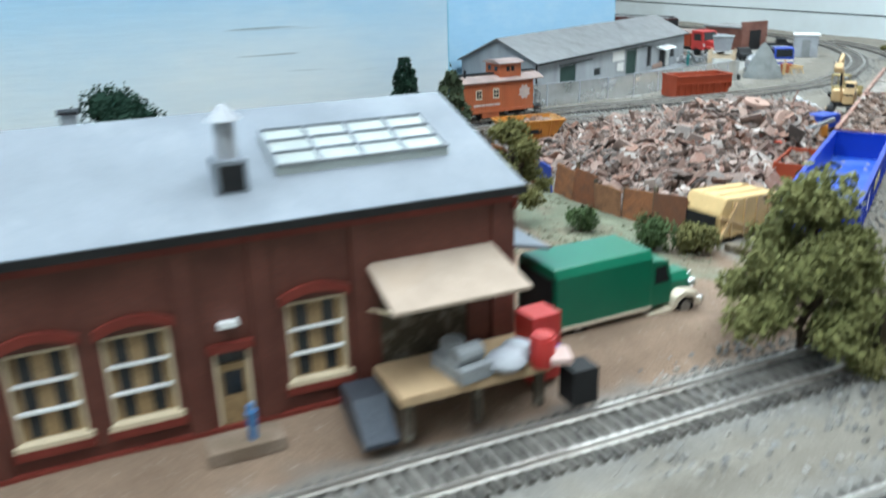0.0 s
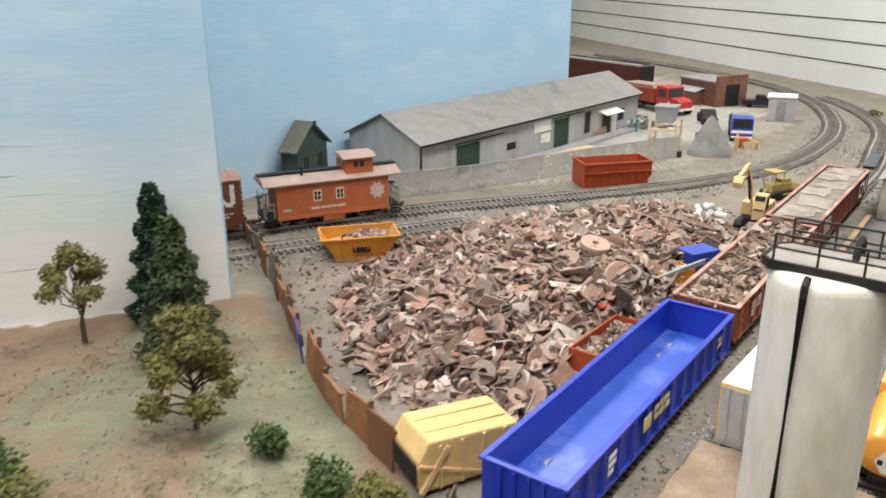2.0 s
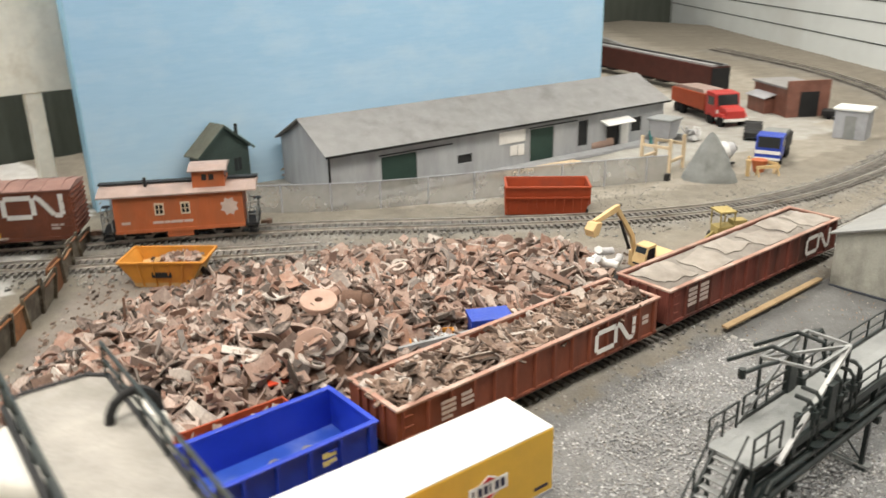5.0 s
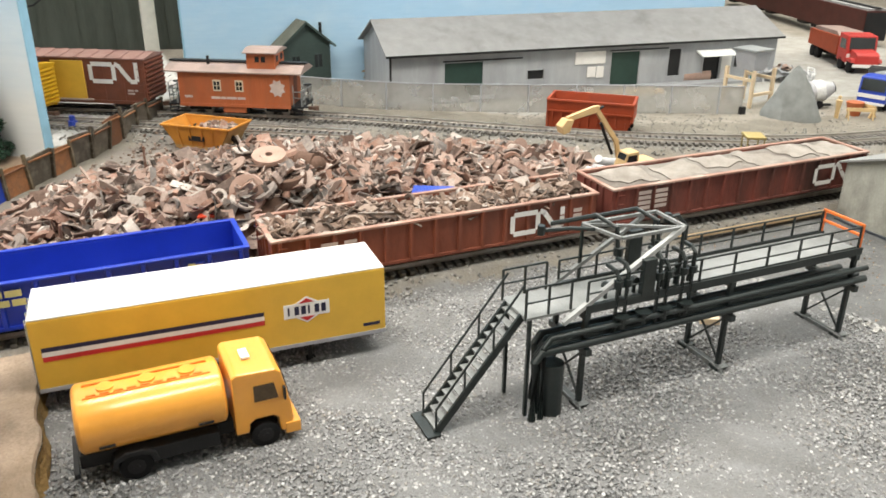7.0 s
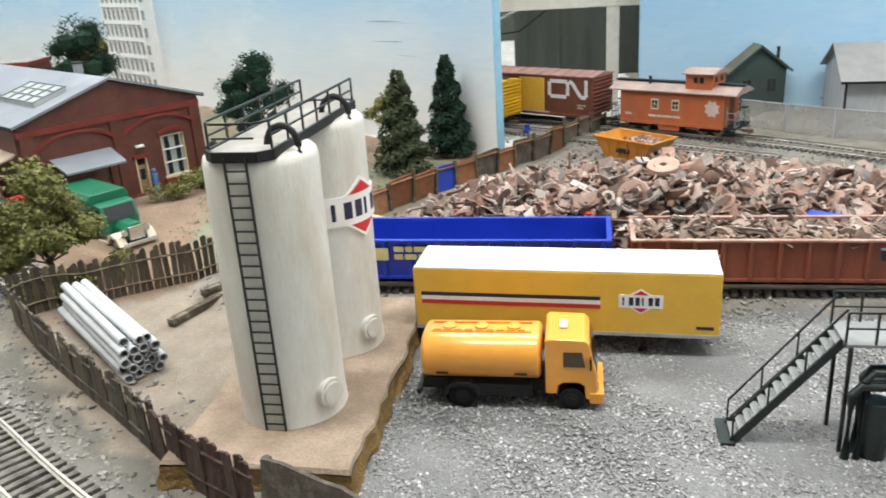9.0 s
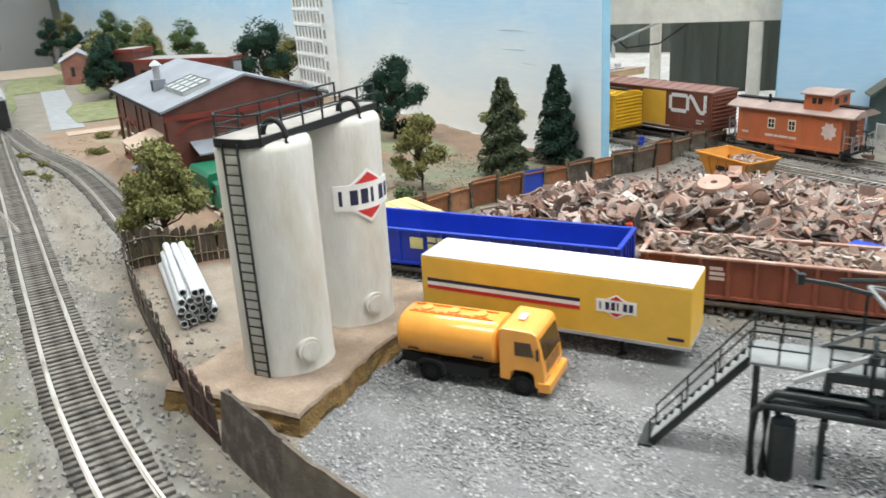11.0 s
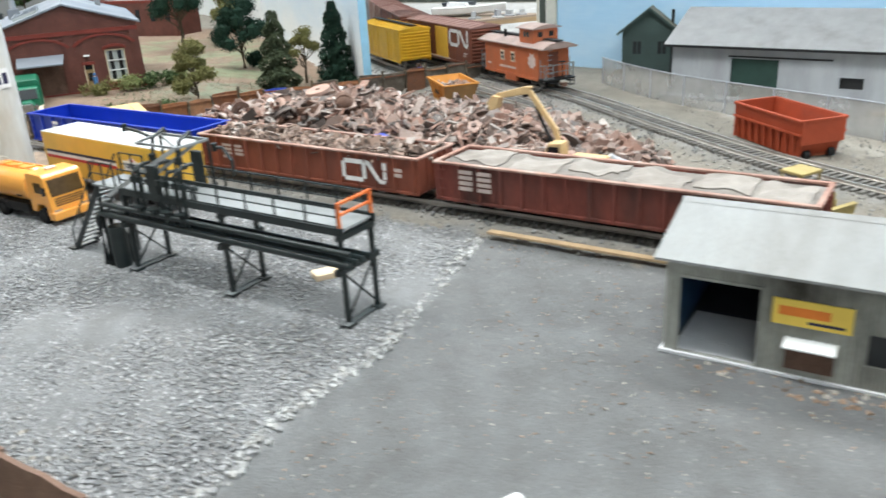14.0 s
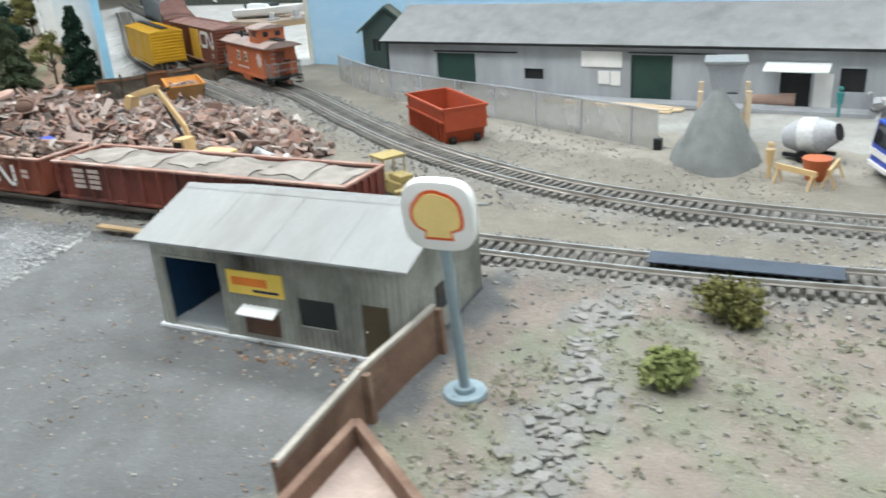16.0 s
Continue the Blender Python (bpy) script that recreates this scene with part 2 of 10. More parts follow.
M = {
    "blue": surface("blue_plastic", (0.008, 0.034, 0.37), 0.32, vary=0.1, relief=0.03),
    "blue_floor": surface("blue_plastic_floor", (0.02, 0.075, 0.41), 0.4, vary=0.12, relief=0.05, stain=(0.14, 0.2, 0.5), stain_amount=0.5),
    "red_car": surface("mineral_red_paint", (0.21, 0.06, 0.034), 0.6, vary=0.2, stain=(0.12, 0.05, 0.04), stain_amount=0.6, stretch=(1, 1, 0.35), relief=0.1),
    "red_car2": surface("faded_red_paint", (0.19, 0.055, 0.042), 0.75, vary=0.3, stain=(0.055, 0.036, 0.032), stain_amount=1.0, stretch=(1, 1, 0.3), relief=0.1),
    "rim": surface("worn_rim", (0.33, 0.19, 0.15), 0.75, vary=0.3, stain=(0.5, 0.4, 0.35), stain_amount=0.7),
    "orange": surface("orange_red_paint", (0.42, 0.115, 0.045), 0.55, vary=0.14, stain=(0.32, 0.12, 0.06), stain_amount=0.45, stretch=(1, 1, 0.4), relief=0.08),
    "orange_roof": surface("dusty_red_roof", (0.34, 0.25, 0.22), 0.5, vary=0.2, stain=(0.25, 0.2, 0.19), stain_amount=0.7),
    "brown_box": surface("boxcar_brown", (0.18, 0.058, 0.034), 0.6, vary=0.18, stain=(0.1, 0.05, 0.04), stain_amount=0.5, relief=0.1),
    "box_roof": surface("pinkish_boxcar_roof", (0.3, 0.17, 0.145), 0.55, vary=0.15, stain=(0.2, 0.1, 0.09)),
    "grey_car": surface("grey_hopper_paint", (0.27, 0.275, 0.28), 0.7, vary=0.2, stain=(0.1, 0.09, 0.08)),
    "yellow": surface("yellow_paint", (0.7, 0.415, 0.055), 0.4, vary=0.06, relief=0.04),
    "yellow_box": surface("boxcar_yellow", (0.6, 0.34, 0.02), 0.5, vary=0.1, relief=0.06),
    "amber": surface("amber_plastic", (0.79, 0.345, 0.055), 0.28, vary=0.06, relief=0.02, coat=0.4),
    "machine": surface("machine_yellow", (0.6, 0.42, 0.215), 0.5, vary=0.12, stain=(0.35, 0.2, 0.1), stain_amount=0.5),
    "dull_yellow": surface("dull_olive_yellow", (0.36, 0.28, 0.11), 0.7, vary=0.25, stain=(0.2, 0.14, 0.07), stain_amount=0.6),
    "pale_yellow": surface("faded_yellow", (0.6, 0.42, 0.19), 0.6, vary=0.12, stain=(0.5, 0.3, 0.12), stain_amount=0.5),
    "white": surface("white_plastic", (0.8, 0.8, 0.79), 0.5, vary=0.04, relief=0.03),
    "roof_white": surface("dull_white_roof", (0.58, 0.585, 0.58), 0.55, vary=0.08, stain=(0.48, 0.47, 0.45), stain_amount=0.5),
    "letter": surface("white_lettering", (0.72, 0.7, 0.68), 0.6, vary=0.08, relief=0.0),
    "pale_letter": surface("dull_lettering", (0.5, 0.4, 0.36), 0.7, vary=0.2, relief=0.0),
    "gold_letter": surface("dull_yellow_lettering", (0.5, 0.45, 0.2), 0.7, vary=0.2, relief=0.0),
    "navy": surface("dark_blue_print", (0.022, 0.022, 0.055), 0.5, vary=0.1, relief=0.0),
    "print_red": surface("red_print", (0.5, 0.03, 0.03), 0.5, vary=0.1, relief=0.0),
    "tank": surface("chalky_white_paint", (0.66, 0.65, 0.615), 0.5, vary=0.12, stain=(0.45, 0.41, 0.34), stain_amount=0.9, stretch=(1, 1, 0.3), relief=0.18, coarse=60),
    "soot": surface("black_paint", (0.014, 0.014, 0.015), 0.62, vary=0.3, relief=0.1),
    "dark_steel": surface("dark_green_grey_steel", (0.01, 0.016, 0.016), 0.42, vary=0.25, relief=0.1, stain=(0.03, 0.038, 0.036), stain_amount=0.3),
    "deck_grey": surface("grey_deck", (0.24, 0.25, 0.25), 0.6, vary=0.12, stain=(0.14, 0.15, 0.15)),
    "worn_rail": surface("scuffed_grey_paint", (0.23, 0.24, 0.24), 0.5, vary=0.3),
    "arm_grey": surface("bare_grey_plastic", (0.42, 0.43, 0.43), 0.45, vary=0.2, stain=(0.2, 0.2, 0.2), stain_amount=0.6),
    "skid_grey": surface("scuffed_skid_paint", (0.13, 0.14, 0.14), 0.5, vary=0.4, stain=(0.4, 0.4, 0.4), stain_amount=0.4, coarse=160),
    "smoked": surface("smoked_amber_glazing", (0.075, 0.045, 0.02), 0.12, vary=0.3, relief=0.0, coarse=200),
    "orange_rail": surface("orange_rail", (0.72, 0.17, 0.04), 0.5, vary=0.1),
    "tyre": surface("black_rubber", (0.012, 0.012, 0.013), 0.75, vary=0.2),
    "glass": surface("dark_glazing", (0.02, 0.022, 0.024), 0.12, vary=0.1, relief=0.0),
    "chrome": surface("bright_metal", (0.7, 0.7, 0.7), 0.25, 0.9, vary=0.05, relief=0.03),
    "wheel": surface("wheel_metal", (0.3, 0.28, 0.26), 0.45, 0.5, vary=0.2),
    "rail": surface("nickel_silver_rail", (0.56, 0.53, 0.49), 0.36, 0.75, vary=0.12, relief=0.05, stain=(0.26, 0.21, 0.17), stain_amount=0.5),
    "tie": hues("weathered_ties", [(0.085, 0.078, 0.07), (0.105, 0.096, 0.087), (0.068, 0.063, 0.058), (0.135, 0.123, 0.11)], 0.85, dust=(0.25, 0.235, 0.215), dust_amount=0.6),
    "brick": brickwork("red_brick"),
    "brick_trim": surface("brick_trim", (0.165, 0.03, 0.021), 0.5, vary=0.18, relief=0.1),
    "brick2": brickwork("dull_brick", (0.26, 0.1, 0.07), (0.2, 0.12, 0.1)),
    "roof_grey": surface("pale_grey_roof", (0.2, 0.218, 0.248), 0.58, vary=0.12, fine=700, stain=(0.29, 0.31, 0.34), stretch=(1, 1, 1), relief=0.08, coarse=25),
    "skylight": surface("milky_skylight", (0.36, 0.39, 0.38), 0.35, vary=0.12, stain=(0.38, 0.39, 0.38)),
    "window_frame": surface("cream_window_frame", (0.62, 0.52, 0.36), 0.6, vary=0.08),
    "window_tan": surface("tan_paper_blind", (0.3, 0.2, 0.1), 0.5, vary=0.3, coarse=250),
    "tan_awning": surface("beige_canvas", (0.37, 0.295, 0.235), 0.75, vary=0.1, stain=(0.36, 0.27, 0.2)),
    "canopy_grey": surface("grey_metal_canopy", (0.36, 0.37, 0.4), 0.5, vary=0.1, stain=(0.22, 0.22, 0.23)),
    "plank": surface("pale_plank", (0.45, 0.32, 0.19), 0.75, vary=0.15, stretch=(0.3, 1, 1), spread=0.25),
    "pale_wood": surface("new_balsa", (0.66, 0.52, 0.36), 0.75, vary=0.12, stretch=(0.3, 1, 1)),
    "fence_brown": hues("stained_fence_boards", [(0.085, 0.068, 0.048), (0.12, 0.092, 0.06), (0.07, 0.056, 0.042), (0.15, 0.115, 0.075), (0.1, 0.08, 0.06)], 0.85, dust=(0.28, 0.25, 0.2), dust_amount=0.25),
    "fence_rust": hues("rusty_fence_panels", [(0.3, 0.13, 0.06), (0.25, 0.1, 0.05), (0.34, 0.17, 0.09), (0.2, 0.09, 0.05)], 0.8, dust=(0.12, 0.07, 0.05), dust_amount=0.4),
    "fence_dark": hues("dark_fence_panels", [(0.088, 0.074, 0.062), (0.112, 0.094, 0.076), (0.072, 0.064, 0.056), (0.136, 0.114, 0.092)], 0.85, dust=(0.200, 0.176, 0.144), dust_amount=0.35),
    "fence_maroon": hues("maroon_fence_panels", [(0.085, 0.048, 0.042), (0.065, 0.04, 0.036), (0.1, 0.065, 0.056)], 0.8, dust=(0.2, 0.15, 0.12), dust_amount=0.3),
    "fence_tan": surface("brown_painted_strip", (0.17, 0.1, 0.07), 0.7, vary=0.25, stain=(0.32, 0.23, 0.17), stain_amount=0.5),
    "walk_deck": surface("worn_grey_deck", (0.3, 0.285, 0.265), 0.75, vary=0.2, stain=(0.2, 0.19, 0.17)),
    "fence_top": surface("weathered_top_rail", (0.36, 0.33, 0.29), 0.8, vary=0.2),
    "plinth": surface("tan_plaster", (0.275, 0.212, 0.162), 0.9, vary=0.3, stain=(0.2, 0.145, 0.1), stain_amount=0.75, relief=0.5),
    "plinth_side": surface("crumbled_brown_edge", (0.2, 0.125, 0.05), 0.9, vary=0.4, coarse=160, relief=0.9, stain=(0.1, 0.08, 0.04), stain_amount=0.7),
    "pipe_grey": surface("grey_plastic_tube", (0.46, 0.48, 0.5), 0.45, vary=0.08),
    "hut_wall": surface("weathered_corrugated_wall", (0.4, 0.4, 0.36), 0.75, vary=0.2, stain=(0.06, 0.055, 0.047), stain_amount=0.9, stretch=(1, 1, 0.6), coarse=34),
    "hut_roof": surface("grey_sheet_roof", (0.27, 0.275, 0.272), 0.6, vary=0.14, stain=(0.2, 0.195, 0.185), stain_amount=0.8, stretch=(0.35, 1, 0.35), coarse=40),
    "hut_floor": surface("white_card_floor", (0.74, 0.74, 0.76), 0.7, vary=0.05),
    "tray_floor": surface("lit_pink_board", (0.42, 0.33, 0.29), 0.85, vary=0.2, stain=(0.22, 0.16, 0.13), stain_amount=0.5),
    "earth_bits": hues("earth_crumbs", [(0.32, 0.24, 0.165), (0.26, 0.22, 0.14), (0.38, 0.32, 0.25), (0.24, 0.19, 0.14)], 0.95),
    "litter": hues("brown_crumbs", [(0.3, 0.2, 0.14), (0.5, 0.46, 0.4), (0.16, 0.12, 0.09), (0.4, 0.28, 0.2)], 0.9),
    "hut_blue": surface("blue_inner_wall", (0.014, 0.05, 0.11), 0.6, vary=0.15),
    "hut_door": surface("brown_door", (0.1, 0.075, 0.045), 0.6, vary=0.15),
    "sign_yellow": surface("yellow_sign", (0.78, 0.55, 0.1), 0.5, vary=0.05),
    "sign_scallop": surface("warm_yellow_scallop", (0.85, 0.64, 0.26), 0.5, vary=0.05),
    "sign_orange": surface("orange_lettering", (0.72, 0.2, 0.03), 0.5, vary=0.1, relief=0.0),
    "sign_red": surface("sign_red_edge", (0.7, 0.12, 0.03), 0.5, vary=0.06, relief=0.0),
    "pole": surface("blue_grey_pole", (0.26, 0.33, 0.37), 0.5, vary=0.12),
    "wh_wall": surface("grey_plank_wall", (0.35, 0.36, 0.375), 0.75, vary=0.12, stretch=(1, 1, 0.25), stain=(0.28, 0.28, 0.29), stain_amount=0.5),
    "wh_roof": surface("grey_tar_roof", (0.27, 0.265, 0.265), 0.85, vary=0.1, relief=0.35, fine=1400, stain=(0.2, 0.19, 0.19)),
    "door_green": surface("dark_green_door", (0.022, 0.05, 0.04), 0.6, vary=0.15),
    "shed_green": surface("dark_green_siding", (0.045, 0.07, 0.065), 0.7, vary=0.15),
    "shed_roof": surface("olive_grey_shingles", (0.15, 0.15, 0.12), 0.85, vary=0.2, relief=0.4),
    "netting": mesh_cloth("grey_netting", (0.4, 0.39, 0.37), 0.5),
    "bin_red": surface("rust_red_bin", (0.34, 0.058, 0.022), 0.6, vary=0.12, stain=(0.2, 0.05, 0.03), stain_amount=0.4),
    "bin_inside": surface("rust_brown_inside", (0.28, 0.075, 0.035), 0.75, vary=0.2),
    "skip": surface("orange_yellow_skip", (0.52, 0.215, 0.035), 0.55, vary=0.12, stain=(0.4, 0.13, 0.04), stain_amount=0.5),
    "skip_inside": surface("dusty_skip_inside", (0.45, 0.27, 0.12), 0.8, vary=0.2),
    "scrap": hues("dusty_scrap_metal", [(0.357, 0.245, 0.204), (0.276, 0.181, 0.148), (0.453, 0.345, 0.300), (0.129, 0.092, 0.078), (0.509, 0.418, 0.372), (0.311, 0.183, 0.142), (0.267, 0.229, 0.209), (0.399, 0.287, 0.242), (0.066, 0.052, 0.045), (0.338, 0.239, 0.197), (0.568, 0.510, 0.469), (0.189, 0.136, 0.115), (0.291, 0.221, 0.192), (0.351, 0.210, 0.160), (0.227, 0.203, 0.190)], 0.75, 0.0, dust=(0.425, 0.338, 0.297), dust_amount=0.15),
    "scrap_fine": hues("fine_scrap", [(0.27, 0.19, 0.15), (0.36, 0.28, 0.235), (0.17, 0.115, 0.09), (0.44, 0.385, 0.35), (0.085, 0.065, 0.055), (0.31, 0.215, 0.17), (0.21, 0.15, 0.125), (0.12, 0.085, 0.07)], 0.8, dust=(0.37, 0.28, 0.23), dust_amount=0.15),
    "spool": surface("dusty_pink_wheel", (0.4, 0.27, 0.22), 0.8, vary=0.15),
    "rusty": surface("dark_rust", (0.13, 0.078, 0.058), 0.85, vary=0.35, stain=(0.06, 0.042, 0.034)),
    "red_bit": surface("bright_red_scrap", (0.5, 0.05, 0.02), 0.55, vary=0.1),
    "white_junk": hues("white_bags", [(0.6, 0.6, 0.6), (0.7, 0.7, 0.7), (0.48, 0.48, 0.5)], 0.7),
    "tarp": surface("dusty_tan_tarpaulin", (0.235, 0.215, 0.194), 0.9, vary=0.2, stain=(0.150, 0.129, 0.115), stain_amount=0.8, relief=0.4),
    "tarp_pale": surface("pale_dusty_tarpaulin", (0.3, 0.272, 0.245), 0.9, vary=0.16, stain=(0.2, 0.175, 0.155), stain_amount=0.6, relief=0.4),
    "green_truck": surface("green_enamel", (0.01, 0.125, 0.066), 0.32, vary=0.06, relief=0.03),
    "cream": surface("cream_enamel", (0.6, 0.52, 0.4), 0.45, vary=0.06),
    "red": surface("bright_red_paint", (0.45, 0.03, 0.025), 0.45, vary=0.1),
    "rock": hues("grey_rubble", [(0.26, 0.26, 0.25), (0.2, 0.2, 0.2), (0.33, 0.32, 0.3), (0.17, 0.165, 0.16)], 0.9, dust=(0.36, 0.33, 0.28), dust_amount=0.35),
    "pale_rubble": hues("pale_rubble", [(0.27, 0.268, 0.258), (0.23, 0.226, 0.216), (0.3, 0.295, 0.28), (0.25, 0.24, 0.225)], 0.9, dust=(0.29, 0.26, 0.23), dust_amount=0.5),
    "edge_stone": hues("pale_edge_stones", [(0.38, 0.38, 0.37), (0.46, 0.46, 0.45), (0.3, 0.3, 0.3), (0.42, 0.41, 0.39)], 0.9),
    "teal_paint": surface("pale_teal_paint", (0.7, 0.8, 0.78), 0.6, vary=0.06, coarse=8),
    "gravel": hues("grey_gravel", [(0.275, 0.277, 0.282), (0.32, 0.322, 0.327), (0.235, 0.237, 0.242), (0.36, 0.362, 0.365), (0.29, 0.29, 0.292), (0.26, 0.262, 0.265), (0.5, 0.5, 0.5), (0.285, 0.287, 0.29), (0.19, 0.192, 0.196), (0.3, 0.288, 0.275)], 0.85, relief=0.1),
    "pile": surface("grey_sand_pile", (0.25, 0.26, 0.255), 0.95, vary=0.14, fine=2200, relief=0.8, coarse=110),
    "bark": surface("grey_brown_bark", (0.09, 0.07, 0.05), 0.9, vary=0.3),
    "leaf_olive": foliage("olive_foliage", (0.17, 0.16, 0.06), (0.105, 0.108, 0.04), (0.25, 0.23, 0.095)),
    "leaf_shag": foliage("loose_green_foliage", (0.17, 0.17, 0.062), (0.105, 0.112, 0.042), (0.25, 0.24, 0.1)),
    "leaf_moss": foliage("mossy_clump", (0.2, 0.225, 0.085), (0.15, 0.175, 0.065), (0.26, 0.275, 0.125)),
    "far_red": surface("dark_red_wagon_paint", (0.055, 0.014, 0.011), 0.6, vary=0.3),
    "leaf_grey": foliage("grey_green_foliage", (0.062, 0.078, 0.043), (0.047, 0.062, 0.035), (0.083, 0.098, 0.056)),
    "leaf_dark": foliage("dark_green_foliage", (0.019, 0.042, 0.028), (0.014, 0.033, 0.022), (0.028, 0.054, 0.034)),
    "leaf_mid": foliage("mid_green_foliage", (0.07, 0.105, 0.042), (0.052, 0.084, 0.033), (0.1, 0.135, 0.055)),
    "turf": foliage("scattered_turf", (0.27, 0.265, 0.19), (0.21, 0.22, 0.155), (0.33, 0.31, 0.235)),
    "curtain": surface("grey_green_board", (0.085, 0.095, 0.082), 0.95, vary=0.2, stretch=(1, 1, 0.1)),
    "room_white": surface("white_wall_paint", (0.48, 0.487, 0.48), 0.6, vary=0.03, coarse=6),
    "siding": surface("white_wall_boards", (0.7, 0.75, 0.77), 0.55, vary=0.05, coarse=8, stain=(0.6, 0.62, 0.62)),
    "groove": surface("dark_board_groove", (0.07, 0.08, 0.085), 0.8, vary=0.1),
    "post": surface("cream_timber_paint", (0.78, 0.74, 0.65), 0.65, vary=0.08, stain=(0.6, 0.53, 0.42), stain_amount=0.4),
    "room_dim": surface("dim_room_paint", (0.3, 0.292, 0.277), 0.7, vary=0.05, coarse=6),
    "dark_plate": surface("dark_blue_grey_plate", (0.07, 0.08, 0.1), 0.4, 0.3, vary=0.2),
    "grass_mat": surface("lawn_turf", (0.17, 0.19, 0.095), 0.95, vary=0.4, relief=0.8, stain=(0.24, 0.22, 0.15), stain_amount=0.8),
    "room_floor": surface("room_floor_tiles", (0.18, 0.17, 0.155), 0.5, vary=0.1, coarse=5),
    "sky_a": sky_paint("painted_sky_left", (0.24, 0.54, 0.83), (0.79, 0.8, 0.79), 3, 19, 0.3),
    "sky_b": sky_paint("painted_sky_right", (0.3, 0.55, 0.8), (0.46, 0.66, 0.82), -4, 16, 0.25, False),
    "sky_edge": surface("light_blue_edge", (0.3, 0.55, 0.72), 0.5, vary=0.08),
    "figure": surface("blue_figure", (0.08, 0.2, 0.42), 0.6, vary=0.2),
    "teal": surface("teal_figure", (0.05, 0.22, 0.22), 0.6, vary=0.2),
    "grey_goods": surface("grey_goods", (0.26, 0.27, 0.28), 0.6, vary=0.2),
    "cobalt": surface("cobalt_paint", (0.015, 0.05, 0.36), 0.4, vary=0.08),
    "sky_print": surface("pale_blue_print", (0.45, 0.6, 0.72), 0.6, vary=0.15),
    "pink_print": surface("pink_print", (0.55, 0.4, 0.36), 0.6, vary=0.2),
}

# ---- shaping helpers, in centimetres ----
V3 = Vector


class G:
    """A growing list of corners and faces."""

    def __init__(self):
        self.v, self.f = [], []

    def add(self, verts, faces, m=None):
        n = len(self.v)
        self.v += [tuple(m @ V3(p)) for p in verts] if m is not None else [tuple(p) for p in verts]
        self.f += [tuple(i + n for i in f) for f in faces]
        return self

    def box(self, x0, y0, z0, x1, y1, z1, m=None):
        p = [(x, y, z) for z in (z0, z1) for y in (y0, y1) for x in (x0, x1)]
        return self.add(p, [(0, 2, 3, 1), (4, 5, 7, 6), (0, 1, 5, 4), (1, 3, 7, 5), (3, 2, 6, 7), (2, 0, 4, 6)], m)

    def beam(self, a, b, w, h=None):
        """A square bar from a to b."""
        a, b = V3(a), V3(b)
        d = b - a
        q = d.to_track_quat("Z", "Y").to_matrix().to_4x4()
        h = w if h is None else h
        return self.box(-w / 2, -h / 2, 0, w / 2, h / 2, d.length, Matrix.Translation(a) @ q)

    def cyl(self, a, b, r0, r1=None, n=12, caps=True):
        a, b = V3(a), V3(b)
        r1 = r0 if r1 is None else r1
        q = (b - a).to_track_quat("Z", "Y").to_matrix()
        ring = [V3((math.cos(2 * math.pi * k / n), math.sin(2 * math.pi * k / n), 0)) for k in range(n)]
        p = [a + q @ (c * r0) for c in ring] + [b + q @ (c * r1) for c in ring]
        f = [(k, (k + 1) % n, n + (k + 1) % n, n + k) for k in range(n)]
        if caps:
            f += [tuple(range(n - 1, -1, -1)), tuple(range(n, 2 * n))]
        return self.add(p, f)

    def tube(self, pts, r, n=6, r1=None):
        pts = [V3(p) for p in pts]
        rows = []
        for k, p in enumerate(pts):
            d = (pts[min(k + 1, len(pts) - 1)] - pts[max(k - 1, 0)]).normalized()
            q = d.to_track_quat("Z", "Y").to_matrix()
            rr = r if r1 is None else r + (r1 - r) * k / (len(pts) - 1)
            rows += [p + q @ V3((rr * math.cos(2 * math.pi * j / n), rr * math.sin(2 * math.pi * j / n), 0)) for j in range(n)]
        f = [(k * n + j, k * n + (j + 1) % n, (k + 1) * n + (j + 1) % n, (k + 1) * n + j) for k in range(len(pts) - 1) for j in range(n)]
        f += [tuple(range(n - 1, -1, -1)), tuple(range((len(pts) - 1) * n, len(pts) * n))]
        return self.add(rows, f)

    def prism(self, poly, lo, hi, axis="z", m=None):
        """A polygon drawn in the other two axes (in the order x, y, z), drawn out along one axis."""
        put = {"x": lambda a, b, c: (c, a, b), "y": lambda a, b, c: (a, c, b), "z": lambda a, b, c: (a, b, c)}[axis]
        n = len(poly)
        p = [put(a, b, lo) for a, b in poly] + [put(a, b, hi) for a, b in poly]
        f = [tuple(range(n - 1, -1, -1)), tuple(range(n, 2 * n))] + [(k, (k + 1) % n, n + (k + 1) % n, n + k) for k in range(n)]
        return self.add(p, f, m)

    def ball(self, c, r, n=10, squash=1.0):
        c = V3(c)
        rows = n // 2
        p = [c + V3((0, 0, -r * squash))]
        for i in range(1, rows):
            a = math.pi * i / rows
            p += [c + V3((r * math.sin(a) * math.cos(2 * math.pi * k / n), r * math.sin(a) * math.sin(2 * math.pi * k / n), -r * squash * math.cos(a))) for k in range(n)]
        p.append(c + V3((0, 0, r * squash)))
        f = [(0, 1 + (k + 1) % n, 1 + k) for k in range(n)]
        for i in range(rows - 2):
            f += [(1 + i * n + k, 1 + i * n + (k + 1) % n, 1 + (i + 1) * n + (k + 1) % n, 1 + (i + 1) * n + k) for k in range(n)]
        last = 1 + (rows - 2) * n
        f += [(last + k, last + (k + 1) % n, len(p) - 1) for k in range(n)]
        return self.add(p, f)


WELDED = {"long_wall", "gable_wall", "front_wall", "arch", "window_head", "emblem_board", "red_triangle", "printed_bar"}  # built of touching blocks, made one skin


